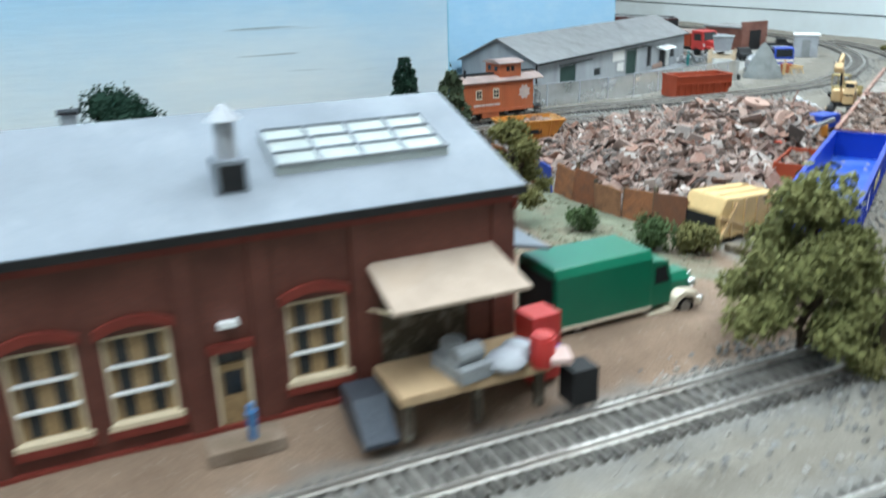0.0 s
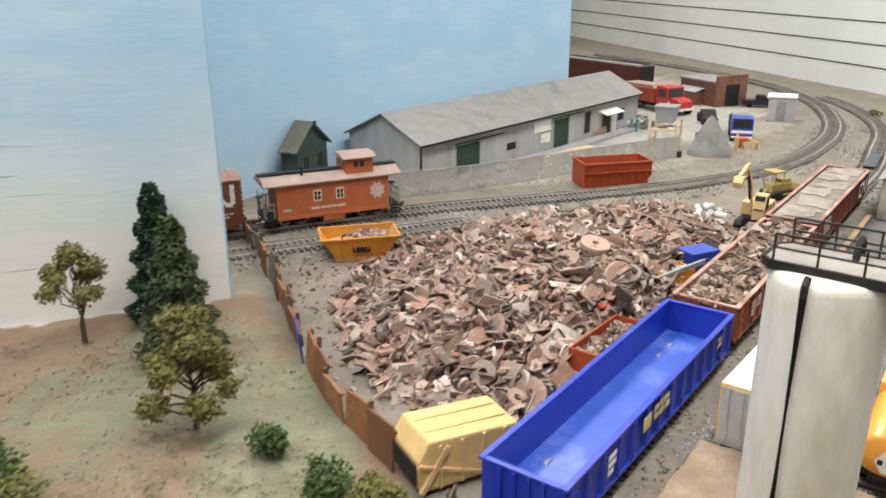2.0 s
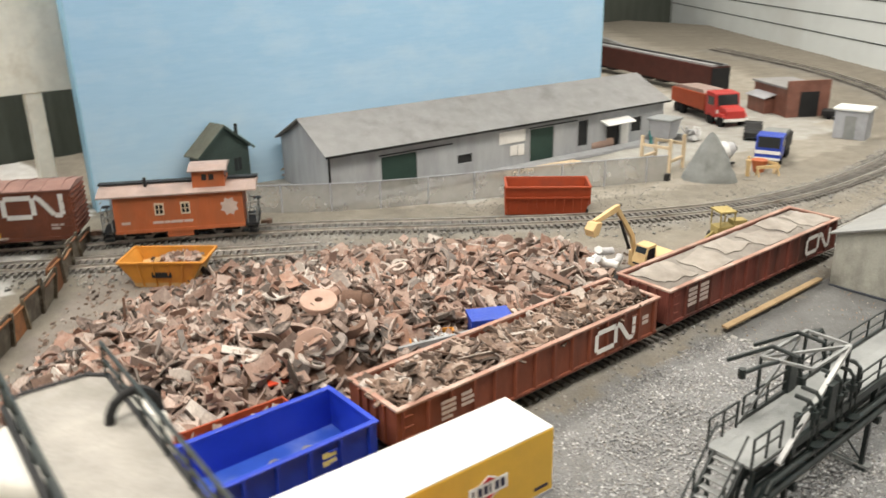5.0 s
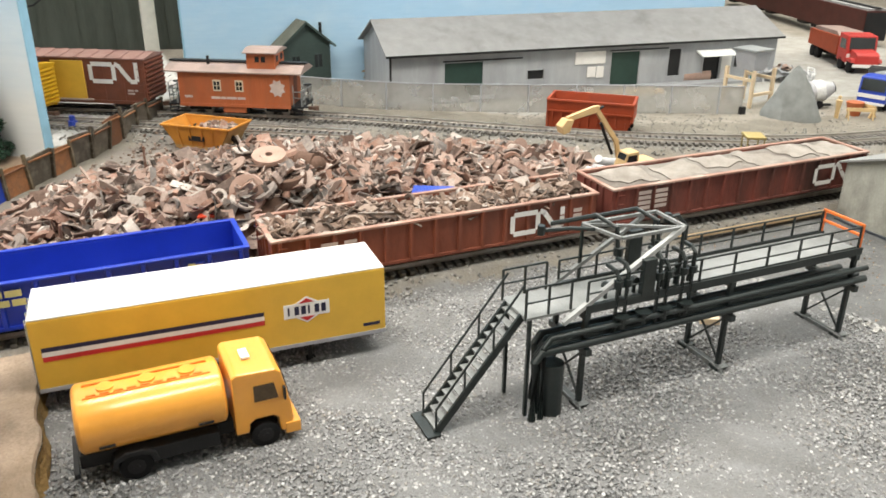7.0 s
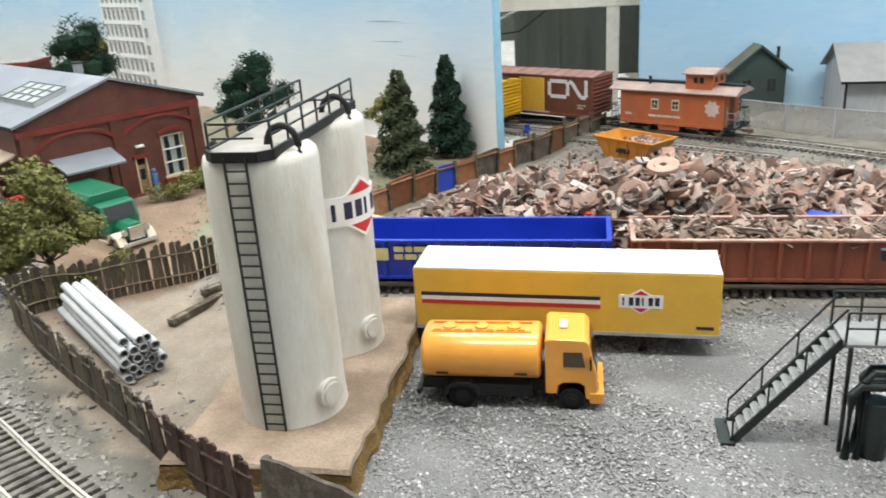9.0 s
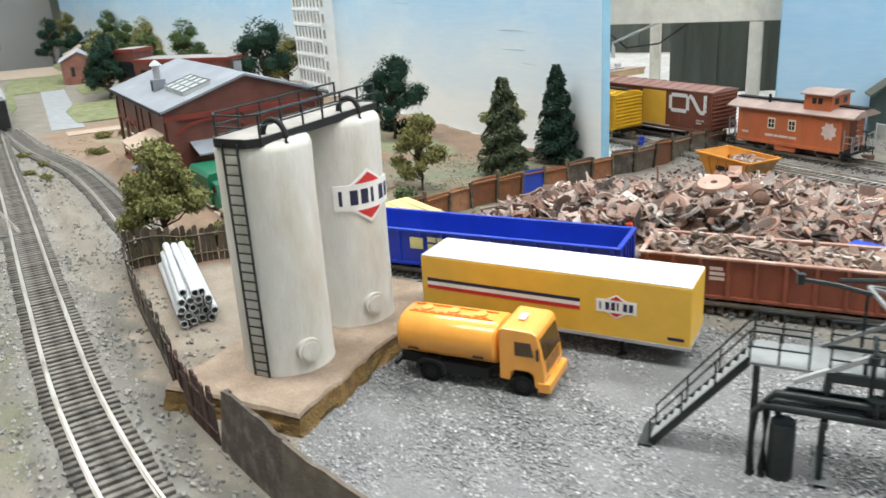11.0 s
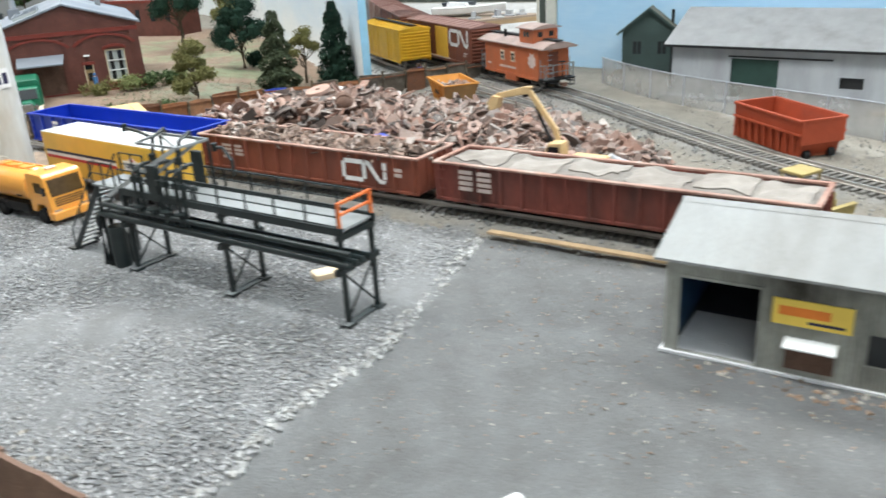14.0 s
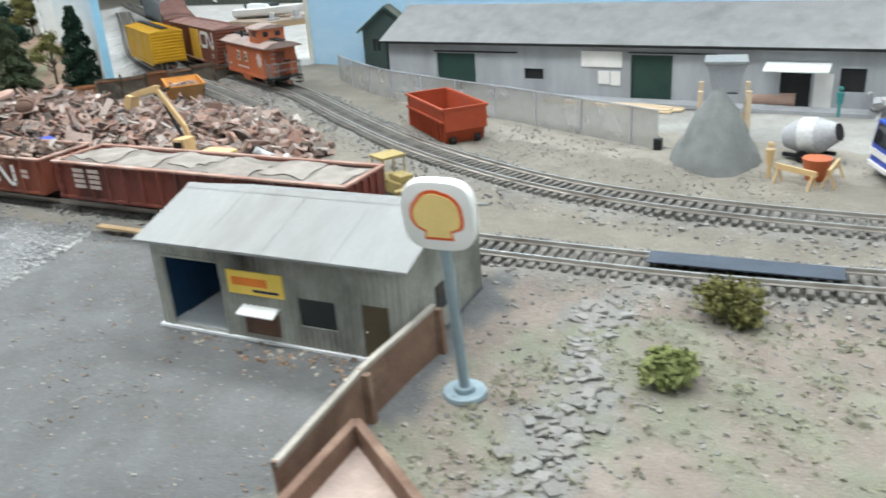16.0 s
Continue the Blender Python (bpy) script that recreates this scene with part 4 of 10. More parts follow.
def gondola(x, y0, y1, z_top, mat, rim, inner, label, ribs=12, floor="rusty", half=1.72):
    """An open wagon along y with side posts, end posts, top rim, underframe and trucks. Local y runs from 0 to its length."""
    ln = y1 - y0
    th = thing("gondola_wagon", x, y0, 0, 0, label, "gondola wagon")
    zb, t = 1.45, 0.13
    w = half
    part("floor_plate", G().box(-w + t, t, zb + 0.05, w - t, ln - t, zb + 0.17), floor, th)
    for sx in (-1, 1):
        part("side_wall", G().box(min(sx * w, sx * (w - t)), 0, zb - 0.12, max(sx * w, sx * (w - t)), ln, z_top - 0.12), mat, th, bevel=0.02)
        for k in range(ribs + 1):
            yy = 0.35 + (ln - 0.7) * k / ribs
            part("side_post", G().prism([(sx * w, yy - 0.12), (sx * (w + 0.14), yy - 0.07), (sx * (w + 0.14), yy + 0.07), (sx * w, yy + 0.12)], zb - 0.05, z_top - 0.13), mat, th)
        part("side_sill", G().box(sx * w - 0.09, 0.05, zb - 0.2, sx * w + 0.09, ln - 0.05, zb - 0.03), mat, th, bevel=0.03)
    for yy, sg in ((0, 1), (ln, -1)):
        part("end_wall", G().box(-w + t, min(yy, yy + sg * t), zb - 0.12, w - t, max(yy, yy + sg * t), z_top - 0.12), mat, th)
        for xx in (-0.9, -0.3, 0.3, 0.9):
            part("end_post", G().box(xx - 0.08, min(yy, yy - sg * 0.12), zb, xx + 0.08, max(yy, yy - sg * 0.12), z_top - 0.14), mat, th, bevel=0.02)
        coupler(th, yy, -sg)
        bogie(th, yy + sg * 2.6)
        part("brake_step", G().box(-w, min(yy, yy - sg * 0.2), zb - 0.45, -w + 0.35, max(yy, yy - sg * 0.2), zb - 0.4), mat, th)
    for sx in (-1, 1):
        part("top_rim", G().box(sx * w - 0.13, -0.05, z_top - 0.12, sx * w + 0.13, ln + 0.05, z_top), rim, th, bevel=0.03)
    for yy in (0.06, ln - 0.06):
        part("top_rim", G().box(-w + 0.13, yy - 0.12, z_top - 0.12, w - 0.13, yy + 0.12, z_top), rim, th, bevel=0.03)
    part("centre_sill", G().box(-0.3, 0.4, zb - 0.35, 0.3, ln - 0.4, zb + 0.04), "soot", th)
    for yy in (1.3, ln - 1.3):
        ladder_part(th, w + 0.17, yy - 1.0, yy - 0.6, zb, z_top - 0.4, 4, mat)
    return th


blue = gondola(8.95, 55.0, 73.2, 3.35, "blue", "blue", "blue", "bright blue plastic open gondola wagon, empty, on the spur", 13, "blue_floor")
print_bars(blue, 1.89, 7.6, 2.75, [[0.5, 0.35, 0.6], [0.45, 0.6, 0.5]], "gold_letter", 1, 0.28, 0.12)
print_bars(blue, 1.89, 3.2, 2.75, [[0.7], [0.7], [0.5]], "letter", 1, 0.22, 0.12)
part("emblem", G().box(1.89, 6.5, 2.3, 1.9, 7.3, 2.95), "gold_letter", blue, "dull yellow square emblem")
print_bars(blue, 1.89, 15.6, 2.75, [[0.6], [0.6]], "gold_letter", 1, 0.22, 0.12)

g1 = gondola(8.9, 74.2, 91.3, 3.35, "red_car", "rim", "rusty", "rust-red open gondola wagon filled with small scrap", 13)
logo_ribbon(g1, 1.89, 11.9, 1.68, 1.28)
print_bars(g1, 1.89, 2.2, 2.75, [[0.8], [0.8], [0.8], [0.6]], "pale_letter", 1)
print_bars(g1, 1.89, 3.3, 2.75, [[0.6], [0.7], [0.7]], "pale_letter", 1)
print_bars(g1, 1.89, 15.6, 2.5, [[0.5], [0.5]], "pale_letter", 1, 0.2)
g2 = gondola(8.85, 92.3, 111.0, 3.35, "red_car2", "rim", "rusty", "faded red gondola wagon with a sheeted load, dusty", 15)
logo_ribbon(g2, 1.89, 14.3, 1.68, 1.28)
print_bars(g2, 1.89, 1.6, 2.85, [[0.8], [0.8], [0.8], [0.8]], "pale_letter", 1, 0.2)
print_bars(g2, 1.89, 2.7, 2.85, [[0.8], [0.8], [0.8], [0.8]], "pale_letter", 1, 0.2)


def boxcar(name, x, y, turn, ln, mat, roof, door, label, logo=False, ribs=0, z_top=5.5, half=1.75, walk_mat="soot"):
    """A closed wagon along local y, from 0 (its near end) backwards to -ln."""
    th = thing(name, x, y, 0, turn, label, "boxcar")
    zb = 1.75
    part("body", G().box(-half, -ln, zb, half, 0, z_top - 0.35), mat, th, bevel=0.04)
    rf = [(-half - 0.08, z_top - 0.36), (half + 0.08, z_top - 0.36), (half + 0.08, z_top - 0.26), (0, z_top), (-half - 0.08, z_top - 0.26)]
    part("roof", G().prism(rf, -ln - 0.1, 0.1, "y"), roof, th)
    for k in range(12):
        yy = -ln * (k + 0.5) / 12
        part("roof_rib", G().prism([(half + 0.06, z_top - 0.25), (0, z_top + 0.015), (-half - 0.06, z_top - 0.25), (-half - 0.06, z_top - 0.2), (0, z_top + 0.065), (half + 0.06, z_top - 0.2)], yy - 0.06, yy + 0.06, "y"), roof, th)
    for sx in (-1, 1):
        part("door", G().box(min(sx * half, sx * (half + 0.12)), -ln * 0.5 - 0.2, zb + 0.1, max(sx * half, sx * (half + 0.12)), -ln * 0.5 + 2.6, z_top - 0.55), door, th, bevel=0.03)
        part("side_sill", G().box(sx * half - 0.08, -ln + 0.3, zb - 0.25, sx * half + 0.08, -0.3, zb), mat, th)
        part("door_track", G().box(sx * half - 0.05, -ln * 0.8, zb - 0.02, sx * half + 0.16, -ln * 0.3, zb + 0.1), "pale_letter" if mat == "brown_box" else mat, th)
        for k in range(10):
            yy = -0.2 - (ln - 0.4) * k / 9
            part("side_seam", G().box(min(sx * half, sx * (half + 0.05)), yy - 0.05, zb + 0.02, max(sx * half, sx * (half + 0.05)), yy + 0.05, z_top - 0.4), mat, th)
    for yy, sg in ((0, 1), (-ln, -1)):
        for k in range(9):
            zz = zb + 0.25 + (z_top - 0.9 - zb) * k / 8
            part("end_rib", G().prism([(yy, zz - 0.13), (yy + sg * 0.14, zz - 0.03), (yy + sg * 0.14, zz + 0.05), (yy, zz + 0.13)], -half + 0.12, half - 0.12, "x"), mat, th)
        coupler(th, yy, sg)
        bogie(th, yy - sg * 2.4)
        ladder_part(th, half + 0.1, yy - sg * 0.15, yy - sg * 0.6, zb + 0.1, z_top - 0.5, 6, mat)
    part("underframe", G().box(-0.5, -ln + 0.4, 1.25, 0.5, -0.4, zb), "soot", th)
    if logo:
        logo_ribbon(th, half + 0.06, -ln * 0.5 + 3.0, zb + 1.4, 1.75)
        print_bars(th, half + 0.06, -1.6, zb + 0.8, [[0.5, 0.3], [0.6]], "pale_letter", 1)
    return th


def track_spot(key, px, py):
    """The nearest place on a line, and its heading for a car along local y."""
    line = smooth_line(LINES[key], 0.5)
    k = int(np.argmin(np.hypot(line[:, 0] - px, line[:, 1] - py)))
    k = min(max(k, 2), len(line) - 3)
    d = line[k + 2] - line[k - 2]
    return line[k][0], line[k][1], math.degrees(math.atan2(d[1], d[0])) - 90


def ride(th, key, ya, yb):
    """Sets a car with ends at two places on its line."""
    a, b = V3(track_spot(key, *ya)[:2]), V3(track_spot(key, *yb)[:2])
    d = (a - b).normalized()
    th.matrix_world = pose(a.x * CM, a.y * CM, 0, 0, 0, math.degrees(math.atan2(d.y, d.x)) - 90)


cn_box = boxcar("boxcar", 0, 0, 0, 15.6, "brown_box", "box_roof", "yellow", "brown boxcar with a yellow door and a white emblem", True)
ride(cn_box, "rear_main", (-27.56, 73.2), (-35.79, 59.03))
y_box = boxcar("boxcar", 0, 0, 0, 12.6, "yellow_box", "yellow_box", "yellow_box", "yellow boxcar with horizontal end ribs", z_top=5.2)
part("running_board", G().box(-0.35, -12.5, 5.26, 0.35, -0.1, 5.34), "soot", y_box)
ride(y_box, "rear_siding", (-27.51, 64.66), (-34.39, 53.3))
for ya, yb in (((-37.4, 57.8), (-47.9, 46.9)), ):
    b3 = boxcar("boxcar", 0, 0, 0, 15, "brown_box", "box_roof", "brown_box", "plain brown boxcar behind the first one")
    ride(b3, "rear_main", ya, yb)


def caboose():
    """A wooden caboose along local y from 0 (front platform) back to -12."""
    th = thing("caboose", 0, 0, 0, 0, "weathered orange-red caboose with cupola and end platforms", "caboose")
    ln, w, zb, zt = 12.2, 1.62, 1.6, 4.35
    b0, b1 = -ln + 1.1, -1.1
    part("body", G().box(-w, b0, zb, w, b1, zt), "orange", th, bevel=0.03)
    for sx in (-1, 1):
        g = G()
        for k in range(40):
            yy = b0 + (b1 - b0) * (k + 0.5) / 40
            g.box(min(sx * w, sx * (w + 0.018)), yy - 0.1, zb + 0.15, max(sx * w, sx * (w + 0.018)), yy + 0.1, zt - 0.1)
        tagged(part("wood_siding", g, "orange", th, tidy=False), kind="stuff")
        part("side_sill", G().box(sx * (w + 0.03) - 0.06, b0, zb - 0.08, sx * (w + 0.03) + 0.06, b1, zb + 0.16), "orange", th)
        for yy in (-7.6, -5.6):
            fr = part("window", G().box(min(sx * w, sx * (w + 0.06)), yy - 0.36, 2.8, max(sx * w, sx * (w + 0.06)), yy + 0.36, 3.72), "cream", th, "small cream-framed window")
            for dy in (-0.15, 0.15):
                for zz in (3.02, 3.38):
                    part("pane", G().box(sx * (w + 0.065) - 0.01, yy + dy - 0.11, zz - 0.1, sx * (w + 0.065) + 0.01, yy + dy + 0.11, zz + 0.2), "glass", fr)
        part("emblem", G().prism([(-2.2 + 0.75 * math.cos(a) * (1 if k % 2 else 0.72), 3.15 + 0.75 * math.sin(a) * (1 if k % 2 else 0.72)) for k, a in enumerate([math.pi * 2 * j / 16 for j in range(16)])], *sorted((sx * (w + 0.02), sx * (w + 0.03))), "x"), "pale_letter", th, "pale round emblem")
        print_bars(th, sx * (w + 0.02), -8.2 if sx > 0 else -4.2, 2.15, [[0.8, 0.4, 0.9, 0.7]], "pale_letter", sx, 0.2)
        print_bars(th, sx * (w + 0.02), -10.6 if sx > 0 else -2.0, 2.2, [[0.7]], "pale_letter", sx, 0.2)
        for yy in (-ln + 0.5, -0.5):
            part("steps", G().box(sx * 1.15, yy - 0.35, 0.95, sx * 1.6, yy + 0.35, 1.02).box(sx * 1.15, yy - 0.35, 1.3, sx * 1.6, yy + 0.35, 1.37).box(sx * 1.58, yy - 0.4, 0.95, sx * 1.63, yy - 0.33, 1.7).box(sx * 1.58, yy + 0.33, 0.95, sx * 1.63, yy + 0.4, 1.7), "soot", th)
            g = G().beam((sx * 1.55, yy - 0.35, 1.7), (sx * 1.55, yy - 0.35, 3.4), 0.07).beam((sx * 1.55, yy + 0.35, 1.7), (sx * 1.55, yy + 0.35, 3.0), 0.07)
            g.beam((sx * 1.55, yy - 0.35, 2.9), (sx * 1.55, yy + 0.35, 2.9), 0.07).beam((sx * 1.55, yy - 0.35, 2.4), (sx * 1.55, yy + 0.35, 2.4), 0.06)
            part("handrail", g, "worn_rail", th)
    rf = [(-w - 0.25, zt - 0.05), (-w - 0.25, zt + 0.06), (-0.9, zt + 0.42), (0, zt + 0.52), (0.9, zt + 0.42), (w + 0.25, zt + 0.06), (w + 0.25, zt - 0.05)]
    part("roof", G().prism(rf, -ln, 0, "y"), "orange_roof", th)
    part("running_board", G().box(-0.35, -ln - 0.1, zt + 0.56, 0.35, -4.95, zt + 0.66).box(-0.35, -2.3, zt + 0.56, 0.35, 0.1, zt + 0.66), "soot", th)
    cu = part("cupola", G().box(-1.3, -4.9, zt + 0.2, 1.3, -2.4, zt + 1.55), "orange", th, bevel=0.03)
    cr = [(-1.55, zt + 1.5), (-1.55, zt + 1.58), (-0.7, zt + 1.8), (0, zt + 1.85), (0.7, zt + 1.8), (1.55, zt + 1.58), (1.55, zt + 1.5)]
    part("cupola_roof", G().prism(cr, -5.15, -2.15, "y"), "orange_roof", cu)
    for sx in (-1, 1):
        for yy in (-3.95, -3.4):
            part("pane", G().box(sx * 1.31 - 0.015, yy - 0.19, zt + 0.8, sx * 1.31 + 0.015, yy + 0.19, zt + 1.25), "glass", cu)
    for yy in (-4.92, -2.38):
        for xx in (-0.6, 0.6):
            part("pane", G().box(xx - 0.25, yy - 0.015, zt + 0.8, xx + 0.25, yy + 0.015, zt + 1.25), "glass", cu)
    for yy in (-ln, 0):
        s = 1 if yy == 0 else -1
        part("platform", G().box(-1.6, min(yy, yy - s * 1.1), 1.55, 1.6, max(yy, yy - s * 1.1), 1.7), "soot", th)
        g = G()
        for xx in (-1.4, -0.7, 0.7, 1.4):
            g.beam((xx, yy - s * 0.08, 1.7), (xx, yy - s * 0.08, 2.9), 0.06)
        g.beam((-1.4, yy - s * 0.08, 2.9), (1.4, yy - s * 0.08, 2.9), 0.07).beam((-1.4, yy - s * 0.08, 2.3), (1.4, yy - s * 0.08, 2.3), 0.06)
        part("end_railing", g, "worn_rail", th)
        part("brake_wheel", G().cyl((-0.3, yy - s * 0.08, 3.1), (-0.3, yy - s * 0.08, 3.16), 0.35, n=14).beam((-0.3, yy - s * 0.08, 1.7), (-0.3, yy - s * 0.08, 3.1), 0.06), "soot", th)
        ladder_part(th, yy - s * 0.1, 0.75, 1.25, 1.8, 4.6, 8, "worn_rail", "x", "ladder")
        coupler(th, yy, s)
        bogie(th, yy - s * 2.6)
        part("end_door", G().box(-0.5, yy - s * 1.1 - 0.02, 1.75, 0.5, yy - s * 1.1 + 0.02, 3.9), "brown_box", th)
    part("underframe", G().box(-0.6, -ln + 1, 1.15, 0.6, -1, 1.6).box(-1.3, -7.4, 0.95, -0.7, -5.0, 1.6).box(0.7, -7.4, 1.0, 1.3, -5.0, 1.6), "soot", th)
    part("tool_box", G().box(1.3, -7.2, 1.05, 1.62, -5.2, 1.58), "orange", th, bevel=0.03)
    part("smoke_pipe", G().cyl((0.7, -8.6, zt), (0.7, -8.6, zt + 1.1), 0.13, n=10), "soot", th)
    return th


cab = caboose()
ride(cab, "rear_main", (-21.1, 84.61), (-27.56, 73.88))
cab.scale = (1.0, 0.93, 1.0)

# ---- tank yard ----
def rough_block(x0, y0, x1, y1, h, seed):
    """A plaster slab with a wavering outline and broken edge."""
    r = random.Random(seed)
    pts = []
    for (ax, ay), (bx, by) in zip([(x0, y0), (x1, y0), (x1, y1), (x0, y1)], [(x1, y0), (x1, y1), (x0, y1), (x0, y0)]):
        n = int(math.hypot(bx - ax, by - ay) / 0.7)
        pts += [(ax + (bx - ax) * k / n + r.uniform(-0.1, 0.1), ay + (by - ay) * k / n + r.uniform(-0.1, 0.1)) for k in range(n)]
    return pts, r


pts, r_ = rough_block(12.2, 57.8, 26.2, 64.6, 1.0, 3)
cx, cy = 19.2, 61.2
slab = thing("concrete_plinth", 0, 0, 0, 0, "tan plaster slab with a crumbled brown edge under the tanks", "plinth")
g, n = G(), len(pts)
rows = []
for zz, out in ((-0.15, 0.35), (0.2, 0.2), (0.5, 0.05), (0.82, 0.02)):
    rows += [(x + (1 if x > cx else -1) * r_.uniform(0, out), y + (1 if y > cy else -1) * r_.uniform(0, out), zz + r_.uniform(-0.06, 0.06)) for x, y in pts]
f = [(k * n + j, k * n + (j + 1) % n, (k + 1) * n + (j + 1) % n, (k + 1) * n + j) for k in range(3) for j in range(n)]
part("edge", g.add(rows, f), "plinth_side", slab, "crumbled brown edge")
top = G().add([(x, y, 0.84 + r_.uniform(-0.03, 0.03)) for x, y in pts] + [(cx + (x - cx) * 0.985, cy + (y - cy) * 0.98, 0.97) for x, y in pts],
              [(j, (j + 1) % n, n + (j + 1) % n, n + j) for j in range(n)] + [tuple(range(n, 2 * n))])
part("slab_top", top, "plinth", slab)


def storage_tank(x, y, sign, ladder, label):
    th = thing("storage_tank", x, y, 0.95, 0, label, "tank", "white storage tanks")
    th.scale = (1.0, 1.0, 0.965)
    prof = [(1.99, 0), (1.97, 0.15), (1.95, 1.0), (1.95, 2.2), (1.95, 3.4), (1.95, 4.6), (1.95, 5.8), (1.95, 7.0), (1.95, 8.2), (1.95, 9.2), (1.95, 9.9), (1.9, 10.12), (1.78, 10.24), (1.5, 10.28), (0.05, 10.33)]
    n, v = 48, []
    for rr, zz in prof:
        dent = lambda a: 1 + 0.008 * math.sin(3 * a + zz * 0.35 + x) + 0.005 * math.sin(7 * a - zz * 0.6) + 0.004 * math.sin(zz * 1.7 + 2 * a)
        v += [(rr * dent(2 * math.pi * k / n) * math.cos(2 * math.pi * k / n), rr * dent(2 * math.pi * k / n) * math.sin(2 * math.pi * k / n), zz) for k in range(n)]
    f = [(i * n + k, i * n + (k + 1) % n, (i + 1) * n + (k + 1) % n, (i + 1) * n + k) for i in range(len(prof) - 1) for k in range(n)]
    f += [tuple(range(n - 1, -1, -1)), tuple(range((len(prof) - 1) * n, len(prof) * n))]
    part("shell", G().add(v, f), "tank", th, "chalky white tank shell with faint stains", smooth=True)
    # manhole low on the side that looks to the gravel lot
    a = radians(62)
    d = V3((math.cos(a), math.sin(a), 0))
    part("manhole", G().cyl(d * 1.8 + V3((0, 0, 1.1)), d * 2.15 + V3((0, 0, 1.1)), 0.55, n=20).cyl(d * 2.15 + V3((0, 0, 1.1)), d * 2.22 + V3((0, 0, 1.1)), 0.42, n=20), "tank", th, smooth=True)
    # black down-pipe on the house side
    part("down_pipe", G().tube([(-0.35, -1.75, 10.4), (-0.35, -2.02, 10.2), (-0.35, -2.05, 9.8), (-0.35, -2.05, 0.02)], 0.12, 8), "soot", th, "black down-pipe", smooth=True)
    # gooseneck vent
    arc = [(0.6 + 0.0, 1.1 + 0.55 * math.cos(t), 10.45 + 0.7 * math.sin(t)) for t in [math.pi * k / 8 for k in range(9)]]
    part("vent_pipe", G().tube([(0.6, 1.65, 10.2)] + arc + [(0.6, 0.55, 10.3)], 0.12, 8), "soot", th, "black gooseneck vent", smooth=True)
    if ladder:
        lad = part("ladder", G().box(1.99, -0.4, 0.02, 2.06, -0.33, 10.4).box(1.99, 0.33, 0.02, 2.06, 0.4, 10.4), "dark_steel", th, "dark steel ladder")
        for k in range(24):
            part("rung", G().cyl((2.025, -0.34, 0.3 + k * 0.42), (2.025, 0.34, 0.3 + k * 0.42), 0.035, n=6), "dark_steel", lad)
    if sign:
        a = radians(68)
        def wrapped(spans, lo, hi):
            """Strips bent round the shell; spans: (u0, u1, z at the foot, z at the head) with foot and head functions of u."""
            g_ = G()
            for u0, u1, foot, head in spans:
                n_ = max(1, int((u1 - u0) / 0.11))
                for q in range(n_):
                    ua, ub = u0 + (u1 - u0) * q / n_, u0 + (u1 - u0) * (q + 1) / n_
                    p = [(rr * math.cos(a + u / 1.95), rr * math.sin(a + u / 1.95), 6.6 + z) for rr in (lo, hi) for u, z in ((ua, foot(ua)), (ub, foot(ub)), (ub, head(ub)), (ua, head(ua)))]
                    g_.add(p, [(3, 2, 1, 0), (4, 5, 6, 7), (0, 1, 5, 4), (1, 2, 6, 5), (2, 3, 7, 6), (3, 0, 4, 7)])
            return g_
        rise = lambda u: 0.62 if abs(u) > 0.85 else 0.62 + 0.68 * (1 - abs(u) / 0.85)
        sg = part("emblem_board", wrapped([(-1.65, 1.65, lambda u: -rise(u), rise)], 1.955, 2.045), "letter", th, "white plate with red triangles and dark print, bent round the shell")
        tip = lambda u: 0.64 + 0.5 * (1 - abs(u) / 0.66)
        part("red_triangle", wrapped([(-0.66, 0.66, lambda u: 0.64, tip)], 2.03, 2.053), "print_red", sg, "red triangle")
        part("red_triangle", wrapped([(-0.66, 0.66, lambda u: -tip(u), lambda u: -0.64)], 2.03, 2.053), "print_red", sg, "red triangle")
        for k in range(6):
            xx = -1.42 + k * 0.5
            part("printed_bar", wrapped([(xx, xx + (0.16 if k in (0, 3) else 0.36), lambda u: -0.36, lambda u: 0.36)], 2.03, 2.053), "navy", sg)
    return th


storage_tank(22.1, 61.25, False, True, "tall white storage tank with a dark ladder")
storage_tank(16.8, 61.4, True, False, "tall white storage tank carrying an emblem board")


